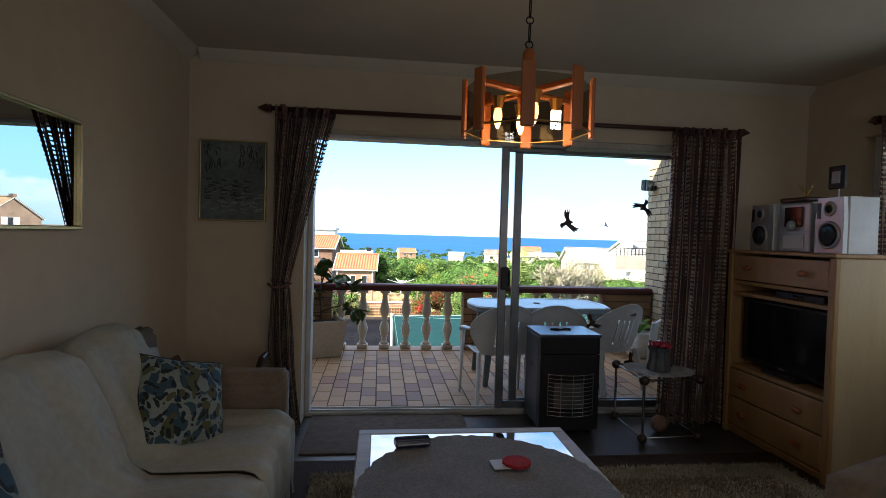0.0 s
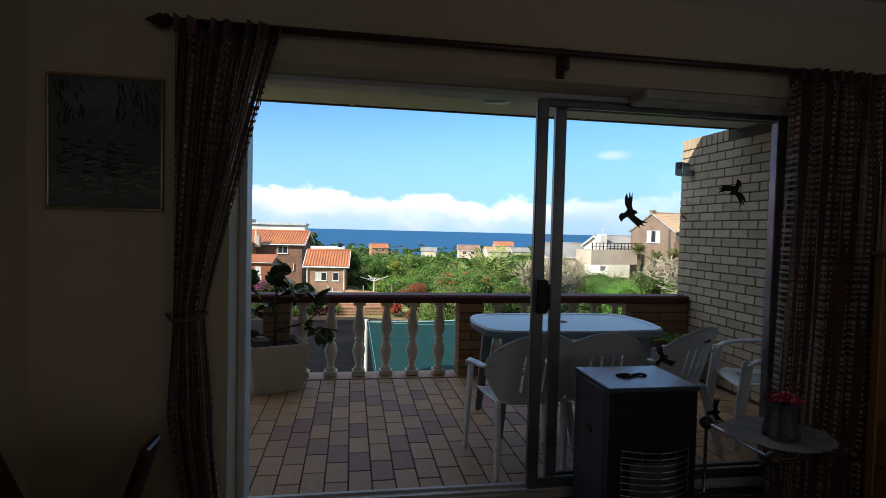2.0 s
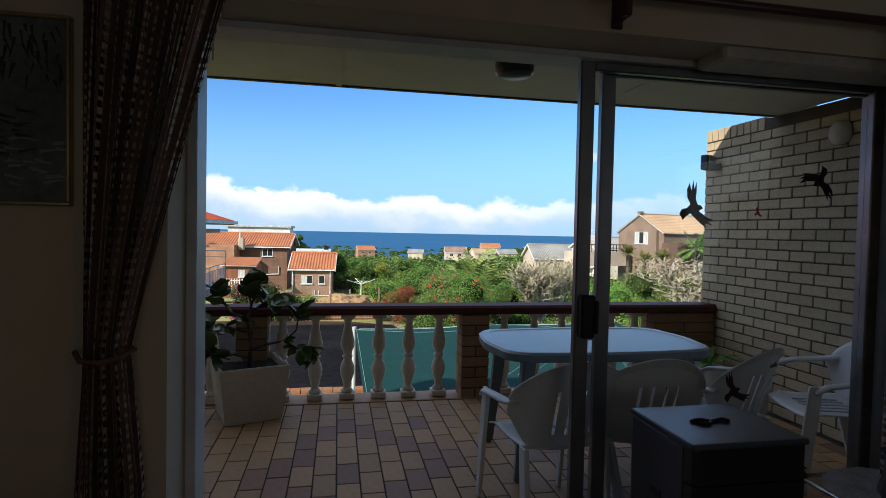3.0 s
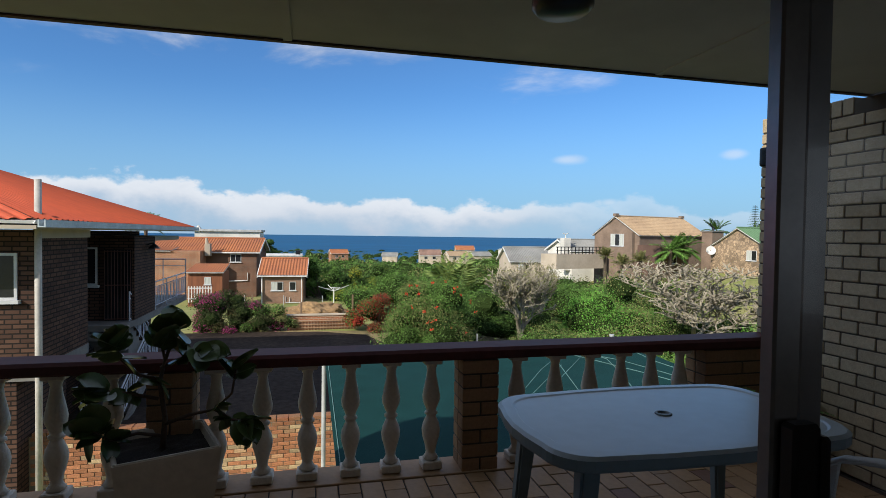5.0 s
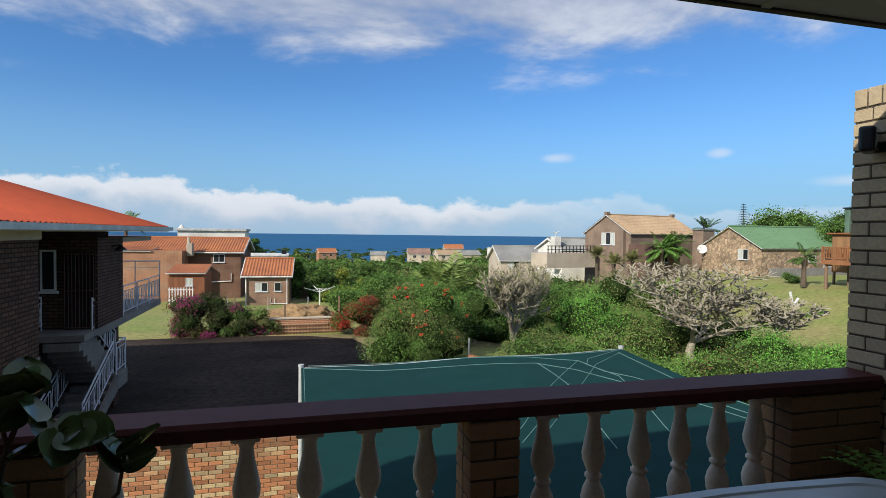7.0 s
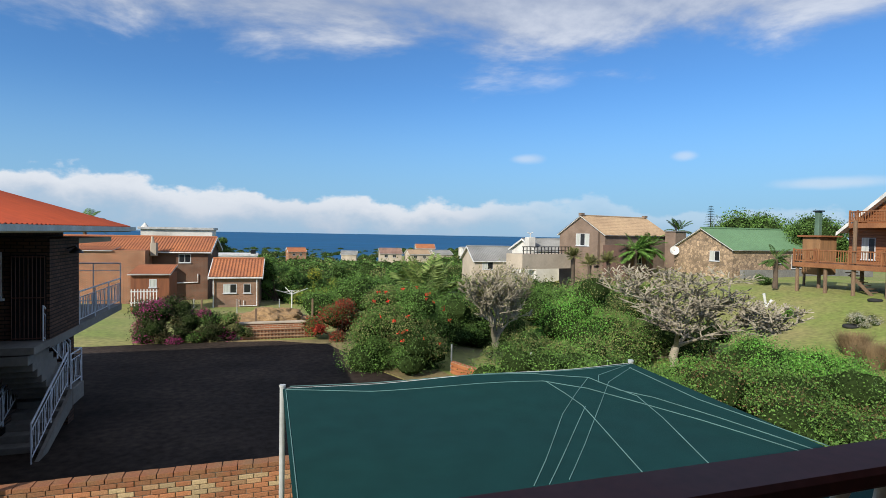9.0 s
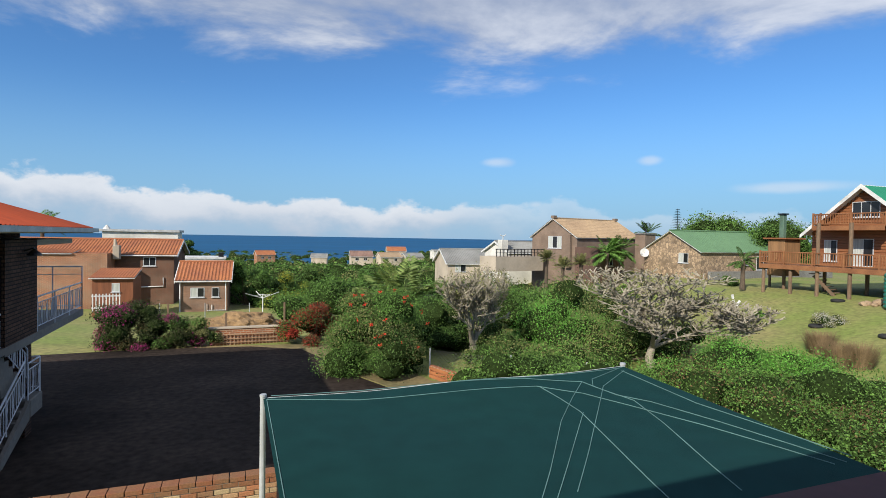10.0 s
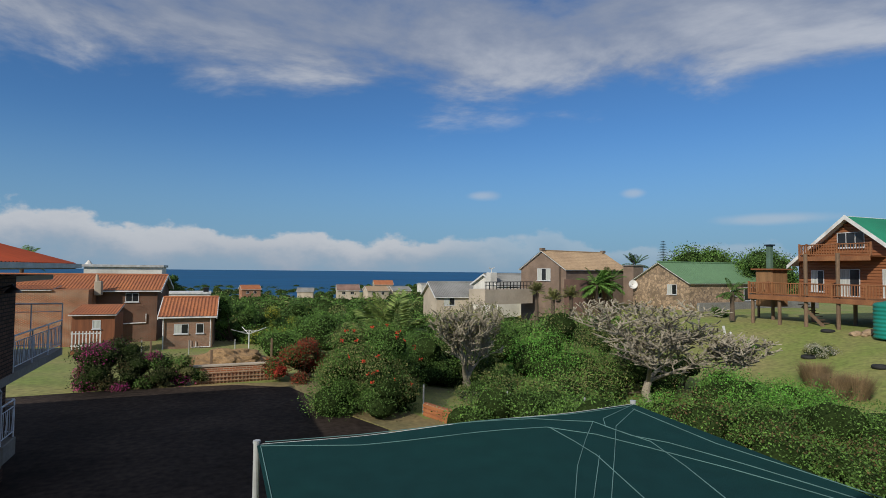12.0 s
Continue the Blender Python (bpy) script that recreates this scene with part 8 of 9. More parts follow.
# green growth between and behind
SPOTS = [
    # x, y, (sx, sy, sz), leaf count, leaf size, materials, lumps
    (10.6, 25.4, (1.7, 1.2, 1.3), 9000, 0.085, ((LEAF_DARK, 0.7), (LEAF_OLIVE, 0.3)), 12),
    (8.3, 24.0, (1.3, 1.2, 1.5), 8000, 0.08, ((LEAF_DARK, 0.8), (LEAF_MID, 0.2)), 12),
    (10.4, 21.0, (1.2, 0.9, 0.9), 7000, 0.075, ((LEAF_DARK, 0.6), (LEAF_OLIVE, 0.4)), 10),
    (14.2, 23.5, (1.8, 1.5, 1.8), 15000, 0.085, ((LEAF_BRIGHT, 0.65), (LEAF_MID, 0.35)), 15),
    (12.3, 19.6, (1.5, 1.2, 1.15), 8000, 0.08, ((LEAF_MID, 0.6), (LEAF_OLIVE, 0.4)), 11),
    (18.4, 24.5, (2.4, 1.8, 1.6), 9000, 0.09, ((LEAF_MID, 0.6), (LEAF_OLIVE, 0.4)), 13),
    (16.0, 15.4, (2.6, 1.6, 1.35), 17000, 0.075, ((LEAF_MID, 0.7), (LEAF_BRIGHT, 0.3)), 17),
    (19.0, 15.0, (2.3, 1.8, 1.15), 16000, 0.075, ((LEAF_MID, 0.6), (LEAF_BRIGHT, 0.4)), 17),
    (13.2, 12.9, (2.4, 1.5, 1.45), 17000, 0.07, ((LEAF_MID, 0.5), (LEAF_BROWN, 0.15), (LEAF_DARK, 0.35)), 16),
    (16.6, 11.6, (2.4, 1.9, 1.45), 17000, 0.07, ((LEAF_MID, 0.5), (LEAF_BROWN, 0.18), (LEAF_DARK, 0.32)), 16),
    (11.5, 9.4, (2.2, 1.7, 1.25), 17000, 0.065, ((LEAF_MID, 0.5), (LEAF_BROWN, 0.15), (LEAF_DARK, 0.35)), 16),
    (14.8, 8.4, (2.4, 1.8, 1.25), 16000, 0.065, ((LEAF_MID, 0.5), (LEAF_BROWN, 0.15), (LEAF_DARK, 0.35)), 16),
    (9.6, 13.2, (2.0, 1.7, 1.3), 12000, 0.07, ((LEAF_MID, 0.6), (LEAF_DARK, 0.4)), 13),
    (18.6, 13.4, (2.2, 1.6, 1.2), 12000, 0.07, ((LEAF_BRIGHT, 0.6), (LEAF_MID, 0.4)), 13),
    (9.0, 16.2, (1.8, 1.4, 1.2), 9000, 0.07, ((LEAF_MID, 0.5), (LEAF_DARK, 0.5)), 12),
    (16.5, 22.0, (2.4, 1.8, 1.5), 9000, 0.085, ((LEAF_MID, 0.6), (LEAF_OLIVE, 0.4)), 13),
    (20.5, 21.5, (2.2, 1.8, 1.3), 8000, 0.085, ((LEAF_OLIVE, 0.6), (LEAF_MID, 0.4)), 12),
    (9.3, 27.5, (2.2, 1.8, 1.6), 9000, 0.1, ((LEAF_DARK, 0.5), (LEAF_MID, 0.5)), 13),
    (20.4, 18.0, (2.0, 1.8, 0.95), 11000, 0.08, ((LEAF_BRIGHT, 0.6), (LEAF_MID, 0.4)), 13),
    (19.2, 29.5, (3.0, 2.3, 2.2), 9000, 0.11, ((LEAF_DARK, 0.5), (LEAF_OLIVE, 0.5)), 14),
    (15.0, 32.0, (3.0, 2.3, 3.0), 11000, 0.12, ((LEAF_DARK, 0.6), (LEAF_MID, 0.4)), 15),
    (23.2, 33.5, (3.0, 2.4, 2.6), 9000, 0.12, ((LEAF_MID, 0.5), (LEAF_OLIVE, 0.5)), 14),
    (11.4, 35.0, (3.2, 2.0, 2.2), 11000, 0.12, ((LEAF_MID, 0.6), (LEAF_OLIVE, 0.4)), 15),
    (27.5, 37.0, (3.0, 2.4, 2.4), 8000, 0.12, ((LEAF_DARK, 0.5), (LEAF_OLIVE, 0.5)), 13),
    (6.2, 38.5, (3.0, 2.3, 2.9), 10000, 0.13, ((LEAF_DARK, 0.6), (LEAF_MID, 0.4)), 14),
    (30.5, 40.5, (2.4, 2.0, 2.0), 7000, 0.12, ((LEAF_BRIGHT, 0.4), (LEAF_OLIVE, 0.6)), 12),
]
for i, (x, y, shape, n, leaf, materials, lumps) in enumerate(SPOTS):
    if y < 26 and x < 18:
        shape, n, lumps = (shape[0] * 1.22, shape[1] * 1.25, shape[2] * 1.12), int(n * 1.25), lumps + 14
    main = materials[0][0]
    word = {"bright green leaves": "bright green", "green leaves": "leafy green", "dark green leaves": "dark green"}.get(main.name, "green")
    where = "beside the shade net" if y < 16 else ("at the foot of the dry trees" if y < 28 else "in the thicket behind the garden")
    bush("shrub", f"dense {word} shrub {where}", "bush", x, y, shape, n, leaf, materials, 100 + i, lumps=lumps, group="shrubs of the thicket")

# trees behind the cottage
for i, (x, y, s, m) in enumerate(((1.6, 51.5, (2.2, 1.9, 4.2), ((LEAF_DARK, 0.7), (LEAF_MID, 0.3))), (4.0, 50.5, (2.3, 1.9, 3.8), ((LEAF_DARK, 0.5), (LEAF_YELLOW, 0.28), (LEAF_MID, 0.22))), (7.4, 50.0, (2.4, 2.0, 3.7), ((LEAF_DARK, 0.7), (LEAF_YELLOW, 0.12), (LEAF_MID, 0.18))), (10.8, 49.0, (2.6, 2.0, 3.2), ((LEAF_DARK, 0.6), (LEAF_MID, 0.4))), (14.0, 47.0, (3.0, 2.2, 3.0), ((LEAF_MID, 0.5), (LEAF_OLIVE, 0.5))), (18.5, 46.0, (3.0, 2.2, 3.0), ((LEAF_MID, 0.6), (LEAF_OLIVE, 0.4))))):
    bush("tree", "broad leafy tree with green and yellow foliage behind the cottage" if i in (1, 2) else "broad leafy dark green tree behind the garden", "tree", x, y, s, 9000, 0.15, m, 200 + i, lumps=18, lump=0.38, group="trees behind the garden", flat=1.0)

palm("palm", "large feathery green palm between the thicket and the houses", 9.2, 31.0, -4.3, 1.5, 34, 3.3, 5, group="palms", droop=1.0, lo=0.05, hi=1.4, material=LEAF_PALM)
for i, (x, y, z, h, L) in enumerate(((36.2, 48.0, -3.2, 3.4, 2.1), (38.2, 48.6, -3.2, 3.7, 2.1))):
    palm("palm", "slender feathery palm in front of the brown house", x, y, z, h, 26, L, 50 + i, group="palms", lo=-0.4)
palm("palm", "palm with dark fronds showing above the red roof", -15.8, 61, -4.4, 6.4, 24, 2.0, 61, group="palms", lo=-0.2, material=LEAF_DARK)
palm("palm", "palm fronds showing beside the brick chimney", 47.5, 55.0, -2.0, 4.4, 18, 1.9, 62, group="palms", lo=-0.2, material=LEAF_DARK)
palm("palm", "small palm beside the stone house", 37.0, 32.6, -1.9, 2.0, 20, 1.3, 63, group="palms", lo=-0.5, material=LEAF_DARK)
for i, (x, y) in enumerate(((27.0, 42.0), (28.6, 41.6), (26.0, 43.0))):
    palm("yucca", "spiky yellow green candelabra plant before the white house", x, y, -3.4, 2.6 + 0.3 * i, 40, 0.95, 70 + i, droop=0.2, lo=-0.3, hi=1.4, material=LEAF_OLIVE, group="spiky plants")
# norfolk pine and the round topped trees on the skyline
t = thing("norfolk_pine", "slim tiered Norfolk pine on the skyline", "tree", (85.7, 90.0, -0.5))
bm = bmesh.new()
rod(bm, (0, 0, -1), (0, 0, 8.7), 0.16, 0.03, n=7)
part("trunk", bm, BARK, t)
V, F = [], []
rnd = random.Random(9)
for tier in range(17):
    z = 3.0 + tier * 0.34
    R = 1.5 * (1 - tier / 17.5) ** 0.8 + 0.1
    for k in range(9):
        a = k * math.tau / 9 + tier
        d = Vector((math.cos(a), math.sin(a), 0.12))
        s = Vector((-math.sin(a), math.cos(a), 0))
        for j in range(6):
            c = Vector((0, 0, z)) + d * R * (j + 1) / 6
            for sg in (-1, 1):
                b = len(V)
                tip = c + s * sg * 0.42 * (1.1 - j / 7) + d * 0.12 + Vector((0, 0, rnd.uniform(-0.02, 0.06)))
                V += [tuple(c - d * 0.05), tuple(c + d * 0.08), tuple(tip), tuple(c.lerp(tip, 0.4) - d * 0.10)]
                F.append((b, b + 1, b + 2, b + 3))
from_arrays("crown", V, F, LEAF_DARK, t)
bush("tree", "dark round-topped tree on the skyline behind the stone house", "tree", 80.0, 75.0, (7.0, 5.0, 5.4), 12000, 0.4, ((LEAF_DARK, 0.7), (LEAF_MID, 0.3)), 301, z=-0.2, lumps=22, group="skyline trees")
bush("tree", "dark leafy tree on the skyline beside the timber house", "tree", 55.0, 44.0, (3.4, 3.0, 3.6), 8000, 0.25, ((LEAF_DARK, 0.8), (LEAF_MID, 0.2)), 302, z=0.2, lumps=16, group="skyline trees")
bush("tree", "wind-bent dark tree beside the white roof", "tree", -5.6, 88.0, (1.7, 1.5, 3.0), 5000, 0.25, ((LEAF_DARK, 1.0),), 303, z=-2.4, lumps=12, group="skyline trees")
bush("flowering_shrub", "low grey shrub with small white flowers on the lawn", "bush", 31.5, 22.4, (0.95, 0.9, 0.85), 3500, 0.06, ((LEAF_OLIVE, 0.6), (mat("small white flowers", (0.5, 0.48, 0.42), 0.8, per_island=0.2), 0.4)), 304, lumps=8)
bush("garden_shrub", "small dark shrub at the foot of the retaining wall", "bush", 39.0, 35.5, (0.8, 0.8, 0.9), 2500, 0.08, ((LEAF_DARK, 1.0),), 305, lumps=7)
bush("garden_shrub", "small dark shrub at the edge of the lawn", "bush", 31.0, 26.5, (0.6, 0.5, 0.6), 1800, 0.07, ((LEAF_MID, 1.0),), 306, lumps=6)

# reeds
for i, (x, y) in enumerate(((25.2, 17.6), (26.8, 19.5), (25.8, 17.1))):
    rng = np.random.default_rng(400 + i)
    n = 2600
    t = thing("dry_grass_clump", "tall clump of dry brown reed grass on the lawn", "grass", (x, y, float(ground_z(x, y))), "dry grass clumps")
    a, r = rng.uniform(0, math.tau, n), rng.uniform(0, 0.45, n)
    b = np.stack([r * np.cos(a), r * np.sin(a), np.zeros(n) - 0.05], 1)
    H = rng.uniform(0.6, 1.25, n)
    tip = b + np.stack([np.cos(a) * H * rng.uniform(0.1, 0.75, n), np.sin(a) * H * rng.uniform(0.1, 0.75, n), H], 1)
    w = np.stack([-np.sin(a), np.cos(a), np.zeros(n)], 1) * 0.010
    from_arrays("blade_tuft", np.stack([b - w, b + w, tip], 1).reshape(-1, 3), np.arange(3 * n).reshape(-1, 3), DRYGRASS, t, "stuff")


# distant scrub down to the shore
def far_scrub():
    rng = np.random.default_rng(77)
    mats_n = ((LEAF_DARK, 0.45), (LEAF_MID, 0.35), (LEAF_OLIVE, 0.20))
    houses = np.array([(-1.95, 50.6, 4.5), (-13, 58, 11), (-10, 82, 7), (-3, 76, 5), (13.5, 262, 8), (51, 232, 8), (61.5, 226, 8), (72.5, 228, 8), (32, 74.5, 7), (37.2, 67.2, 7), (39.2, 56, 8.5), (48.7, 46.3, 9), (44.5, 52, 4)])
    cs, ss = [], []
    tries = 0
    while len(cs) < 3000 and tries < 30000:
        tries += 1
        y = 36 + 500 * rng.uniform() ** 2.2
        x = rng.uniform(-0.85, 1.55) * y + rng.uniform(-5, 5)
        if y < 50 and x < 11:
            continue
        if y < 46 and x > 27:
            continue
        if x > 31 and y < 62 and x - 0.5 * y > 8:
            continue
        d = np.hypot(houses[:, 0] - x, houses[:, 1] - y)
        if (d < houses[:, 2]).any():
            continue
        # keep the view on house fronts open
        k = (houses[:, 1] - y)
        ahead = (k > 0) & (k < 8) & (np.abs(houses[:, 0] - x) < houses[:, 2] * 0.7)
        s = rng.uniform(1.1, 2.1) * (1 + y / 400) if y < 60 else rng.uniform(1.0, 1.9) * (1 + y / 330)
        if ahead.any():
            s *= 0.6
        cs.append((x, y, float(ground_z(x, y)) + s * 0.15))
        ss.append(s)
    cs, ss = np.array(cs), np.array(ss)
    g = new("far_scrub")
    tagged(g, kind="stuff")
    order = rng.permutation(len(cs))
    start = 0
    for m, share in mats_n:
        k = int(len(cs) * share)
        pick = order[start:start + k]
        start += k
        near = pick[cs[pick][:, 1] < 110]
        far = pick[cs[pick][:, 1] >= 110]
        V = [leaves(rng, 330 * len(near), cs[near], ss[near], 0.22, 0.75, shell=0.2)]
        V.append(leaves(rng, 70 * len(far), cs[far], ss[far], 0.75, 0.7, shell=0.2))
        V = np.concatenate(V)
        from_arrays("far_scrub_leaves", V, quads(len(V) // 4), m, g, "stuff")
    V, F = [], []
    bm0 = bmesh.new()
    bmesh.ops.create_icosphere(bm0, subdivisions=2, radius=1.0)
    bv = np.array([tuple(v.co) for v in bm0.verts])
    bf = np.array([[v.index for v in f.verts] for f in bm0.faces])
    bm0.free()
    # The same dark lumps put shade into the gaps of the far scrub.
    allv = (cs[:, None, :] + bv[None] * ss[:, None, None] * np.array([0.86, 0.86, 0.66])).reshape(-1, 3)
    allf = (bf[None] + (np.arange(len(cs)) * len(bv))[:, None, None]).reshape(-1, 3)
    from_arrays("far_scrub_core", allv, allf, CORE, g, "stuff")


far_scrub()


# ---- balcony things ----
def garden_table():
    t = thing("garden_table", "pale blue grey plastic garden table with rounded corners and centre hole", "table", (2.06, 1.20, BZ), "")
    W, D, H = 0.66, 0.385, 0.755
    def outline(w, d, r, n=9, bow=0.03):
        pts = []
        for cx, cy, a0 in ((w - r, d - r, 0), (-w + r, d - r, 90), (-w + r, -d + r, 180), (w - r, -d + r, 270)):
            for k in range(n):
                a = math.radians(a0 + 90 * k / (n - 1))
                pts.append((cx + r * math.cos(a), cy + r * math.sin(a)))
        out = []
        for i, p in enumerate(pts):
            out.append(p)
            if i % n == n - 1:
                q = pts[(i + 1) % len(pts)]
                for f in (0.25, 0.5, 0.75):
                    m = (p[0] + (q[0] - p[0]) * f, p[1] + (q[1] - p[1]) * f)
                    b = bow * math.sin(math.pi * f)
                    nx, ny = (0, 1 if m[1] > 0 else -1) if abs(q[0] - p[0]) > abs(q[1] - p[1]) else (1 if m[0] > 0 else -1, 0)
                    out.append((m[0] + nx * b, m[1] + ny * b))
        return out
    top = bmesh.new()
    layers = [(W - 0.004, D - 0.004, H - 0.055), (W, D, H - 0.045), (W, D, H - 0.012), (W - 0.012, D - 0.012, H), (W - 0.05, D - 0.05, H + 0.001), (W - 0.058, D - 0.058, H - 0.004)]
    rings = []
    for w, d, z in layers:
        rings.append([top.verts.new((*p, z)) for p in outline(w, d, 0.16)])
    for a, b in zip(rings, rings[1:]):
        for k in range(len(a)):
            top.faces.new((a[k], a[(k + 1) % len(a)], b[(k + 1) % len(a)], b[k]))
    inner = [top.verts.new((0.026 * math.cos(math.atan2(v.co.y, v.co.x)), 0.026 * math.sin(math.atan2(v.co.y, v.co.x)), H - 0.004)) for v in rings[-1]]
    for k in range(len(inner)):
        top.faces.new((rings[-1][k], rings[-1][(k + 1) % len(inner)], inner[(k + 1) % len(inner)], inner[k]))
    board = part("tabletop", top, TABLE_PLASTIC, t, smooth=False)
    # Upright rim faces get the darker plastic, which stands in for their shade.
    board.data.materials.append(TABLE_LEG)
    for face in board.data.polygons:
        face.material_index = 1 if abs(face.normal.z) < 0.6 else 0
    bm = bmesh.new()
    lathe(bm, [(0.036, H - 0.0035), (0.034, H + 0.001), (0.024, H + 0.001), (0.022, H - 0.004)], n=20)
    part("parasol_hole_ring", bm, mat("grey plastic ring", (0.12, 0.15, 0.16), 0.5), t, "dark ring of the parasol hole", smooth=True)
    for sx in (-1, 1):
        for sy in (-1, 1):
            bm = bmesh.new()
            r0 = [(-0.04, -0.035), (0.04, -0.035), (0.04, 0.035), (-0.04, 0.035)]
            a = [bm.verts.new((sx * 0.50 + x, sy * 0.27 + y, H - 0.05)) for x, y in r0]
            b = [bm.verts.new((sx * 0.56 + x * 0.6, sy * 0.31 + y * 0.6, 0.0)) for x, y in r0]
            bm.faces.new(a), bm.faces.new(b[::-1])
            for k in range(4):
                bm.faces.new((a[k], b[k], b[(k + 1) % 4], a[(k + 1) % 4]))
            bmesh.ops.recalc_face_normals(bm, faces=bm.faces[:])
            bmesh.ops.bevel(bm, geom=bm.edges[:], offset=0.01, segments=2, affect="EDGES")
            part("leg", bm, TABLE_LEG, t, "grey green plastic leg")
    return t


garden_table()


def garden_chair(label, at, turn):
    """Moulded plastic armchair; it faces local +y."""
    t = thing("garden_chair", label, "chair", at, "white plastic garden chairs", turn)
    # seat
    bm = bmesh.new()
    def seat(u, v):
        x = (u - 0.5) * (0.44 + 0.04 * v)
        y = -0.20 + 0.43 * v
        return Vector((x, y, 0.425 + 0.02 * (2 * u - 1) ** 2 - 0.012 * math.sin(math.pi * v) - 0.03 * max(0, v - 0.85) / 0.15))
    sheet(bm, seat, 14, 12, 0.008)
    part("seat", bm, PLASTIC_W, t, smooth=True)
    # Seat slots drawn as flat strips, their shade put in as grey.
    bm = bmesh.new()
    for k in range(5):
        box(bm, (-0.13 + k * 0.06, -0.12, 0.424), (-0.118 + k * 0.06, 0.14, 0.428))
    part("slot", bm, mat("slot shade grey", (0.36, 0.38, 0.39), 0.6), t, kind="stuff")
    # back: a scooped panel with short upright slots, its sides running into the arms
    def lean(x, z):
        return -0.215 - 0.30 * (z - 0.43) + 1.25 * x * x
    def z_top(x):
        return 0.655 + 0.205 * max(0.0, math.cos(x / 0.295 * math.pi / 2)) ** 0.55
    def z_low(x):
        return 0.43 + 0.17 * max(0.0, (abs(x) - 0.19) / 0.10) ** 1.2
    slots = [(-0.098, -0.084), (-0.040, -0.026), (0.026, 0.040), (0.084, 0.098)]
    cuts = [-0.29, -0.25, -0.17] + [v for pair in slots for v in pair] + [0.17, 0.25, 0.29]
    bm = bmesh.new()
    for xa, xb in zip(cuts, cuts[1:]):
        spans = ((None, 0.50), (0.72, None)) if (xa, xb) in slots else ((None, None),)
        for lo, hi in spans:
            def f(u, v, xa=xa, xb=xb, lo=lo, hi=hi):
                x = xa + (xb - xa) * u
                z0 = z_low(x) if lo is None else lo
                z1 = z_top(x) if hi is None else hi
                z = z0 + (z1 - z0) * v
                return Vector((x, lean(x, z) - 0.012 * max(0.0, (z - z_top(x) + 0.03) / 0.03), z))
            sheet(bm, f, 4, 10, 0.007)
    part("backrest", bm, PLASTIC_W, t, smooth=False)
    for sx in (-1, 1):
        bm = bmesh.new()
        y0 = lean(0.28, 0.64)
        pts = [(sx * 0.272, y0 - 0.03, 0.665), (sx * 0.285, y0 + 0.06, 0.65), (sx * 0.292, 0.06, 0.635), (sx * 0.282, 0.17, 0.615), (sx * 0.268, 0.235, 0.575)]
        def arm(u, v):
            k = u * (len(pts) - 1)
            i = min(int(k), len(pts) - 2)
            p = Vector(pts[i]).lerp(Vector(pts[i + 1]), k - i)
            return p + Vector((sx * (v - 0.5) * 0.062, 0, -0.014 * (2 * v - 1) ** 2))
        sheet(bm, arm, 20, 6, 0.012)
        part("armrest", bm, PLASTIC_W, t, smooth=True)
        for name, a, b in (("leg", (sx * 0.262, 0.215, 0.60), (sx * 0.275, 0.27, 0.0)), ("leg", (sx * 0.215, -0.19, 0.44), (sx * 0.25, -0.31, 0.0))):
            bm = bmesh.new()
            a, b = Vector(a), Vector(b)
            sec0, sec1 = [(-0.012, -0.035), (0.012, -0.035), (0.012, 0.035), (-0.012, 0.035)], [(-0.010, -0.02), (0.010, -0.02), (0.010, 0.02), (-0.010, 0.02)]
            mid = a.lerp(b, 0.5) + Vector((0, 0.008 * (1 if a.y > 0 else -1), 0))
            rings = [[bm.verts.new(c + Vector((x, y, 0))) for x, y in sec] for c, sec in ((a, sec0), (mid, sec0), (b, sec1))]
            for r, q in zip(rings, rings[1:]):
                for k in range(4):
                    bm.faces.new((r[k], q[k], q[(k + 1) % 4], r[(k + 1) % 4]))
            bm.faces.new(rings[0]), bm.faces.new(rings[-1][::-1])
            bmesh.ops.recalc_face_normals(bm, faces=bm.faces[:])
            bmesh.ops.bevel(bm, geom=bm.edges[:], offset=0.005, segments=1, affect="EDGES")
            part(name, bm, PLASTIC_W, t)
    return t


garden_chair("white moulded plastic armchair at the near side of the table", (1.53, 0.52, BZ), 3)
garden_chair("white moulded plastic armchair tucked under the middle of the table", (1.97, 0.53, BZ), -4)
garden_chair("white moulded plastic armchair with a grey label on its back", (2.52, 0.66, BZ), 22)
garden_chair("white moulded plastic armchair standing against the brick side wall", (3.37, 0.72, BZ), 74)
t = thing("chair_label", "small grey printed label stuck on the chair back", "label", (2.52, 0.66, BZ), turn=22)
bm = bmesh.new()
box(bm, (0.015, -0.0015, 0.0), (0.085, 0.0015, 0.035), 0.0, pose(0, -0.318, 0.755, -17))
part("label", bm, mat("grey label", (0.10, 0.11, 0.12), 0.6), t)


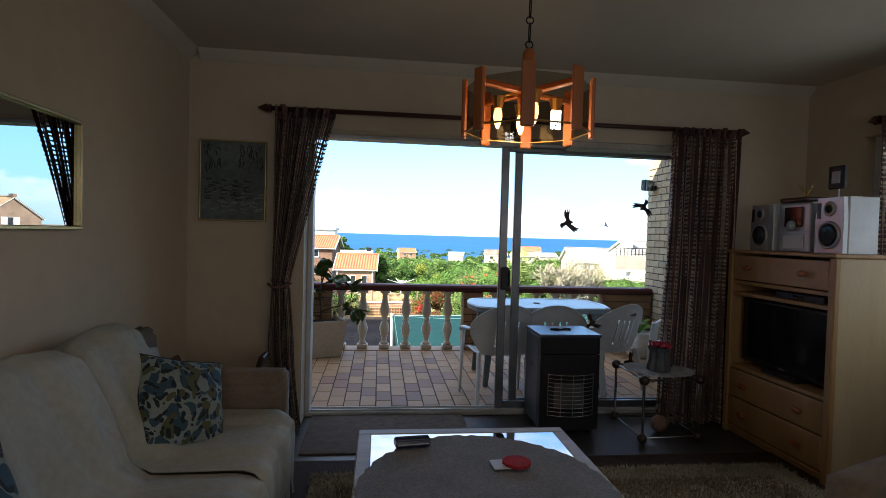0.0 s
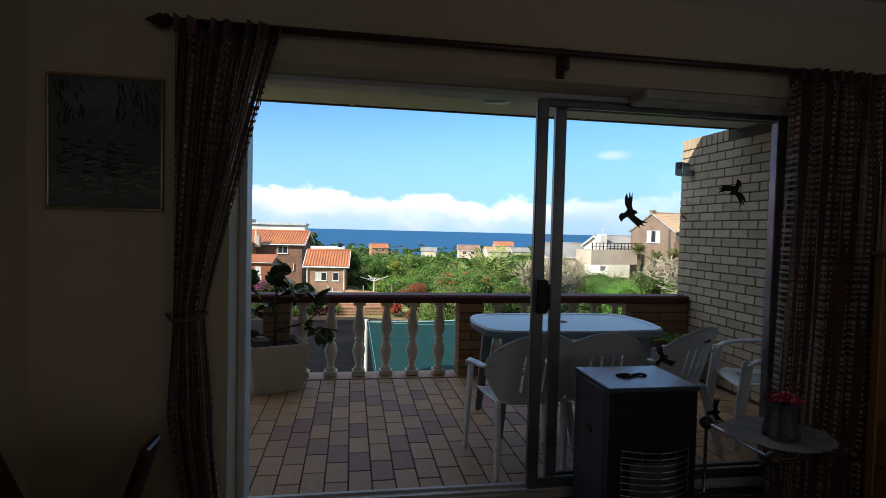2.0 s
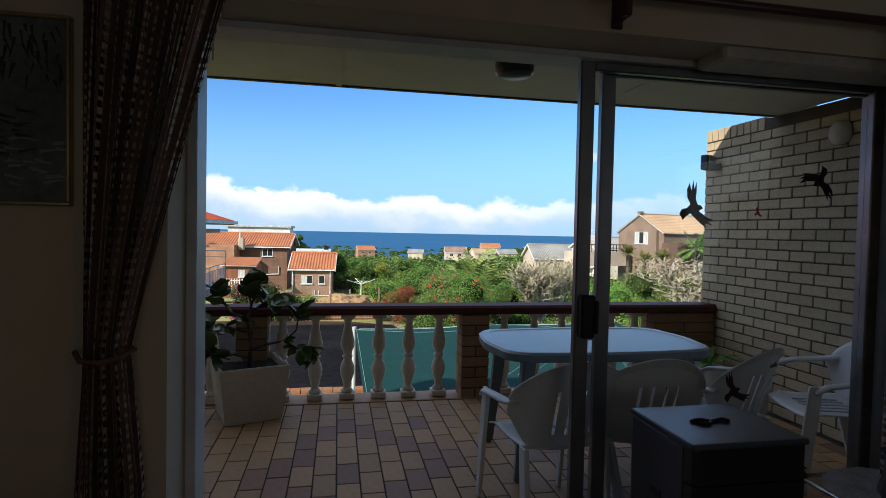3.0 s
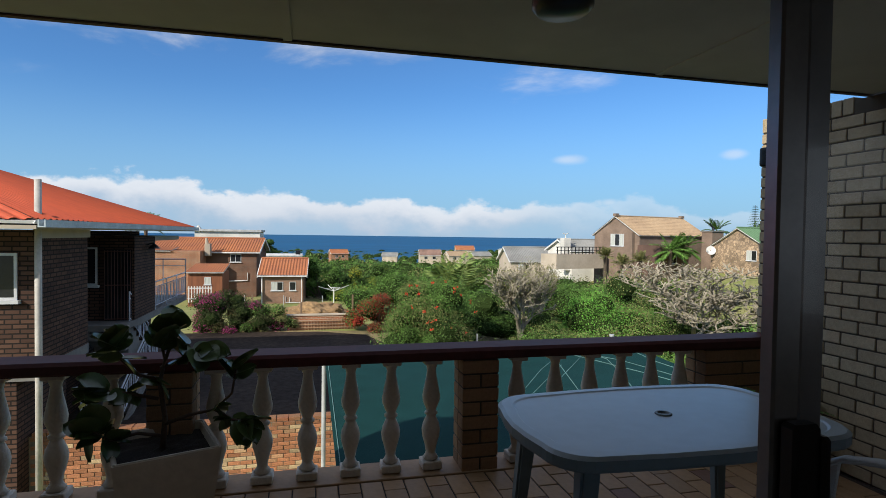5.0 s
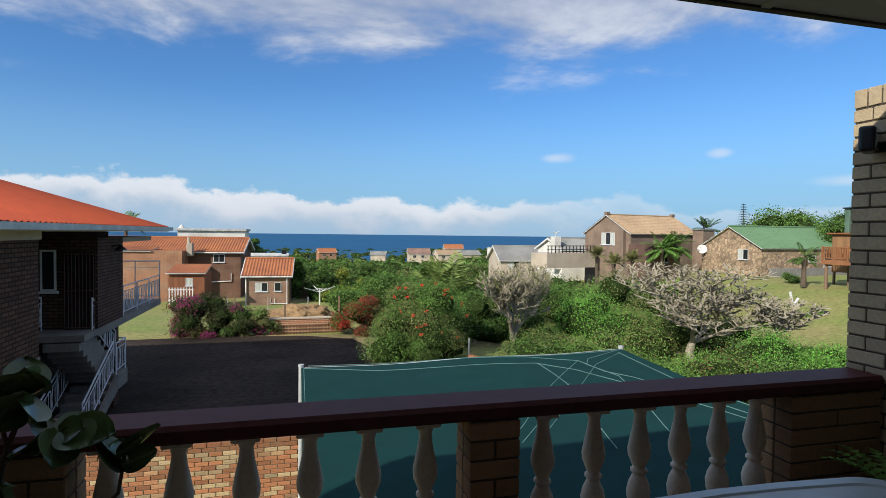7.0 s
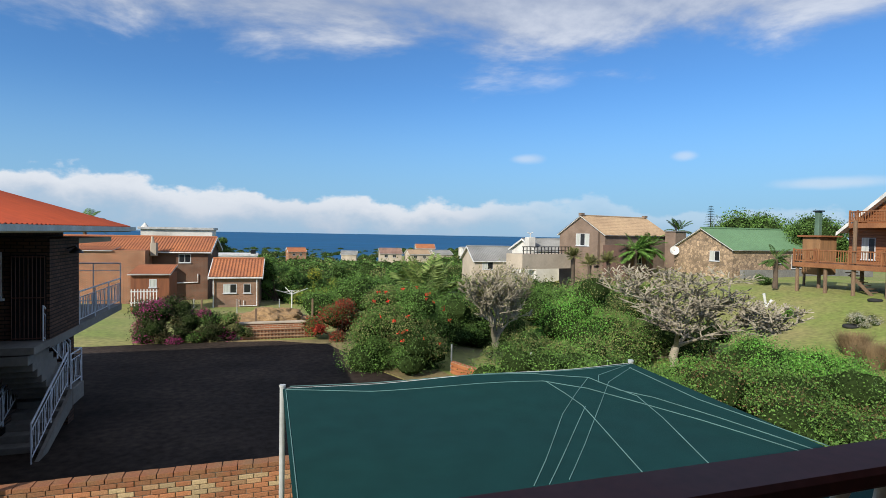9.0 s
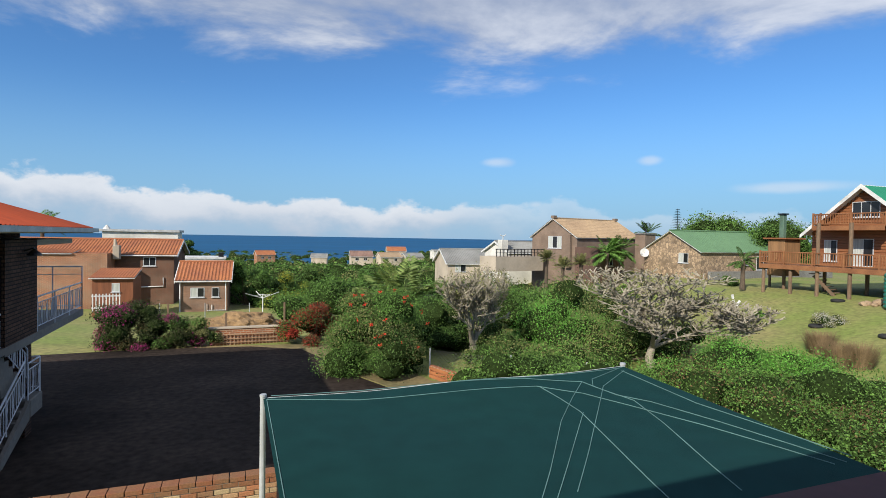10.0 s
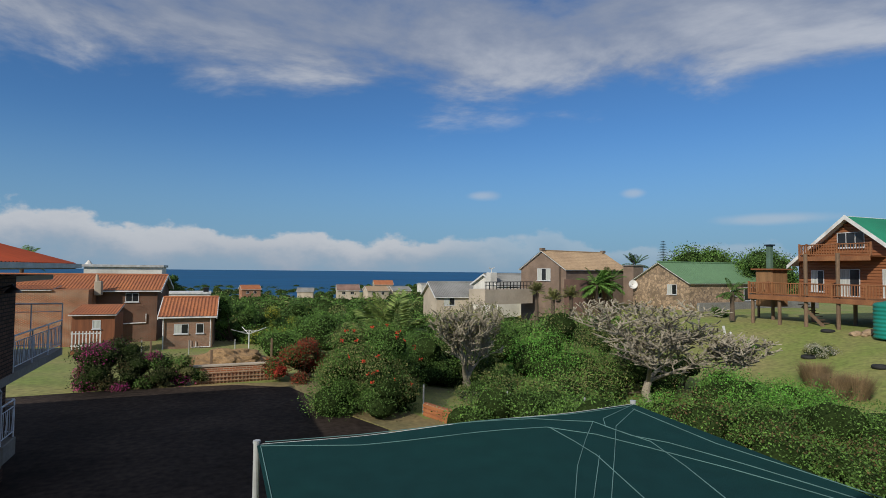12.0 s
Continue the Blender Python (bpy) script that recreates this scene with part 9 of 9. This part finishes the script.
def potted_plant():
    t = thing("planter", "square cream concrete planter, slightly tapered, standing on the tiles", "planter", (-0.165, 2.27, BZ), turn=20)
    bm = bmesh.new()
    top, bot, h, wll = 0.245, 0.20, 0.41, 0.022
    def ring(s, z):
        return [bm.verts.new((x * s, y * s, z)) for x, y in ((-1, -1), (1, -1), (1, 1), (-1, 1))]
    rs = [ring(bot, 0.0), ring(top, h), ring(top - wll, h), ring(top - wll - 0.01, h - 0.05)]
    bm.faces.new(rs[0][::-1])
    for a, b in zip(rs, rs[1:]):
        for k in range(4):
            bm.faces.new((a[k], a[(k + 1) % 4], b[(k + 1) % 4], b[k]))
    bmesh.ops.bevel(bm, geom=[e for e in bm.edges], offset=0.006, segments=2, affect="EDGES")
    part("pot", bm, POTM, t)
    bm = bmesh.new()
    s = top - wll - 0.008
    sheet(bm, lambda u, v: Vector(((u - 0.5) * 2 * s, (v - 0.5) * 2 * s, h - 0.045 + 0.012 * noise.noise(Vector((u * 9, v * 9, 0))))), 16, 16)
    part("soil", bm, SOIL, t)
    p = thing("pot_plant", "thick-leaved green pot plant with crooked brown stems", "plant", (-0.165, 2.27, BZ + h - 0.04), turn=20)
    rnd = random.Random(6)
    stems = [
        [(0, 0, 0), (0.01, 0.0, 0.16), (-0.015, 0.01, 0.34), (0.01, 0, 0.46), (-0.01, 0, 0.56)],
        [(0.0, 0, 0.06), (-0.12, -0.04, 0.11), (-0.24, -0.06, 0.10), (-0.31, -0.06, 0.16)],
        [(0.0, 0, 0.12), (0.12, -0.06, 0.17), (0.24, -0.10, 0.19), (0.32, -0.12, 0.27), (0.34, -0.12, 0.40)],
        [(0.24, -0.10, 0.19), (0.31, -0.16, 0.14), (0.37, -0.20, 0.13)],
        [(-0.01, 0.01, 0.36), (-0.11, -0.02, 0.40), (-0.19, -0.03, 0.49), (-0.22, -0.02, 0.56)],
        [(-0.01, 0.01, 0.42), (0.10, -0.03, 0.47), (0.18, -0.05, 0.50)],
        [(0.01, 0, 0.46), (0.05, 0.03, 0.56), (0.06, 0.03, 0.63)],
        [(-0.02, 0, 0.26), (-0.16, 0.04, 0.30), (-0.28, 0.05, 0.33)],
    ]
    bm = bmesh.new()
    for s in stems:
        tube(bm, s, 0.016 if s is stems[0] else 0.010, 7, 0.006)
    part("stem", bm, STEM, p, smooth=True)
    def one_leaf(c, d, size):
        d = d.normalized()
        side = d.cross(Vector((0, 0, 1)))
        side = (side if side.length > 0.1 else d.orthogonal()).normalized()
        side = (Matrix.Rotation(rnd.uniform(-0.9, 0.9), 3, d) @ side)
        nrm = side.cross(d)
        V, F = [], []
        n, m = 7, 4
        for i in range(n + 1):
            s = i / n
            w = 0.47 * size * math.sin(math.pi * (0.06 + 0.94 * s) ** 0.85) ** 0.7
            for j in range(m + 1):
                v = 2 * j / m - 1
                V.append(tuple(c + d * size * s + side * w * v + nrm * (0.10 * size * v * v - 0.14 * size * s * s)))
        for i in range(n):
            for j in range(m):
                a = i * (m + 1) + j
                F.append((a, a + 1, a + m + 2, a + m + 1))
        ob = from_arrays("leaf", V, F, RUBBERLEAF, p, smooth=True)
    for s in stems:
        tip, prev = Vector(s[-1]), Vector(s[-2])
        out = (tip - prev).normalized()
        for k in range(8):
            d = out + Vector((rnd.uniform(-1.2, 1.2), rnd.uniform(-1.2, 1.2), rnd.uniform(-1.1, 0.7)))
            one_leaf(tip.lerp(prev, rnd.uniform(0, 0.5)), d, rnd.uniform(0.11, 0.165))
        mid = Vector(s[len(s) // 2])
        for k in range(4):
            one_leaf(mid, Vector((rnd.uniform(-1, 1), rnd.uniform(-1, 1), rnd.uniform(-0.8, 0.4))), rnd.uniform(0.08, 0.12))
    one_leaf(Vector((0.37, -0.20, 0.13)), Vector((0.1, 0, -1)), 0.15)
    one_leaf(Vector((0.36, -0.19, 0.14)), Vector((-0.25, 0, -1)), 0.14)
    one_leaf(Vector((-0.31, -0.06, 0.14)), Vector((-0.2, 0, -1)), 0.13)


potted_plant()

# floodlight on the brick wall
t = thing("floodlight", "square black wall floodlight with a clear glass front", "floodlight", (3.95, 2.52, 2.02))
bm = bmesh.new()
box(bm, (-0.03, -0.05, -0.03), (0.0, 0.05, 0.03), 0.006)
box(bm, (-0.08, -0.015, -0.015), (-0.03, 0.015, 0.015), 0.004)
part("bracket", bm, BLACK, t)
m = pose(-0.10, 0.0, 0.035, 0, 0, -150)
bm = bmesh.new()
box(bm, (-0.085, -0.045, -0.07), (0.085, 0.03, 0.07), 0.02, m, segs=3)
part("housing", bm, BLACK, t)
bm = bmesh.new()
box(bm, (-0.072, 0.031, -0.058), (0.072, 0.036, 0.058), 0.0, m)
part("glass", bm, mat("lamp glass", (0.30, 0.34, 0.33), 0.08, 0.6, vary=0.3, scale=40), t, "reflecting lamp glass")
# round vent and smoke detector like fitting under the soffit
t = thing("soffit_lamp", "round dark ceiling lamp under the balcony soffit", "ceiling lamp", (1.45, 0.98, 2.36))
bm = bmesh.new()
lathe(bm, [(0.10, 0.0), (0.11, -0.03), (0.11, -0.085), (0.09, -0.105), (0.01, -0.11)], n=24)
bmesh.ops.recalc_face_normals(bm, faces=bm.faces[:])
part("shade", bm, BLACK, t, smooth=True)
t = thing("wall_fitting", "round pale bulkhead fitting high on the brick wall", "wall lamp", (3.95, 1.25, 2.12))
bm = bmesh.new()
lathe(bm, [(0.09, 0.0), (0.09, 0.02), (0.06, 0.05), (0.01, 0.06)], n=20)
bmesh.ops.transform(bm, matrix=pose(0, 0, 0, 0, -90, 0), verts=bm.verts)
part("body", bm, POTM, t, smooth=True)
# fern and white bowl in the corner
t = thing("corner_fern", "low fern in a white bowl in the balcony corner", "plant", (3.62, 2.15, BZ))
bm = bmesh.new()
lathe(bm, [(0.10, 0.0), (0.15, 0.06), (0.17, 0.30), (0.155, 0.31), (0.14, 0.27)], n=20)
part("pot", bm, PLASTIC_W, t, smooth=True)
rnd = random.Random(14)
for k in range(16):
    a = rnd.uniform(0, math.tau)
    V, F = [], []
    p = Vector((0, 0, 0.28))
    d = Vector((math.cos(a) * 0.7, math.sin(a) * 0.7, rnd.uniform(0.5, 1.2))).normalized()
    s = Vector((-math.sin(a), math.cos(a), 0))
    for j in range(12):
        q = p + d * 0.032
        for sg in (-1, 1):
            b = len(V)
            tip = p + s * sg * 0.045 * math.sin(math.pi * (j + 1) / 13) + d * 0.02
            V += [tuple(p), tuple(q), tuple(tip)]
            F.append((b, b + 1, b + 2))
        p = q
        d = (d - Vector((0, 0, 0.12))).normalized()
    from_arrays("frond", V, F, LEAF_MID, t)

# ---- the bricks and tiles ----
def lay_balcony_tiles():
    fl = new("balcony_floor")
    fl["kind"] = "structure"
    tw, tl, gap = 0.131, 0.262, 0.008
    boxed("joint_bed", (BX0, WOUT, BZ - 0.012), (BX1 - 0.002, BY1 - 0.27, BZ - 0.005), DARKJOINT, fl)
    me = {}
    for key, m in (("tan", TILE_TAN), ("plum", TILE_PURPLE)):
        bm = bmesh.new()
        box(bm, (0, 0, -0.008), (tw - gap, tl - gap, 0.0), 0.0025)
        me[key] = bpy.data.meshes.new("tile_" + key)
        bm.to_mesh(me[key])
        bm.free()
        me[key].materials.append(m)
    rnd = random.Random(11)
    rest, n = [], 0
    cols = [(i, BX0 + 0.055 + i * tw) for i in range(int((BX1 - BX0) / tw))]
    for i, x in cols:
        off = (i * 0.5 % 1) * tl
        j = 0
        if off:
            rest.append(("tan", Matrix.Translation((x, WOUT + 0.004, BZ)) @ Matrix.Diagonal((1, (off - gap) / (tl - gap), 1, 1))))
        while True:
            y = WOUT + 0.004 + j * tl + off
            j += 1
            if y + 0.06 > BY1 - 0.27:
                break
            stretch = min(1.0, (BY1 - 0.266 - y) / tl)
            cx, cy = x + tw / 2, y + tl / 2
            d = abs(cx - 0.60) / 0.62 + abs(cy - 1.20) / 0.78
            d2 = abs(cx - 2.30) / 0.62 + abs(cy - 1.20) / 0.78
            d3 = abs(cx + 1.10) / 0.62 + abs(cy - 1.20) / 0.78
            dd = min(d, d2, d3)
            plum = 0.72 < dd < 1.12 or dd < 0.22
            if rnd.random() < 0.05:
                plum = not plum
            key = "plum" if plum else "tan"
            m = Matrix.Translation((x, y, BZ + rnd.uniform(-0.001, 0.001))) @ Matrix.Diagonal((1, stretch, 1, 1))
            if -0.75 < x < 3.95 and n < 300:
                ob = new("tile", me[key])
                ob.parent = fl
                ob.matrix_basis = m
                n += 1
            else:
                rest.append((key, m))
    for key, material in (("tan", TILE_TAN), ("plum", TILE_PURPLE)):
        bm = bmesh.new()
        for k, m in rest:
            if k == key:
                box(bm, (0, 0, -0.008), (tw - gap, tl - gap, 0.0), 0.0025, m)
        if bm.verts:
            part("floor_tiles", bm, material, fl, kind="stuff")
        else:
            bm.free()


lay_balcony_tiles()
for holder, items in PENDING:
    place_bricks(holder, items[:300])
    if len(items) > 300:
        for material in {me.materials[0] for me, _ in items[300:]}:
            bm = bmesh.new()
            for me, m in items[300:]:
                if me.materials[0] == material:
                    tmp = bmesh.new()
                    tmp.from_mesh(me)
                    bmesh.ops.transform(tmp, matrix=m, verts=tmp.verts)
                    t2 = bpy.data.meshes.new("tmp")
                    tmp.to_mesh(t2)
                    tmp.free()
                    bm.from_mesh(t2)
                    bpy.data.meshes.remove(t2)
            part("bricks_rest", bm, material, holder, kind="stuff")
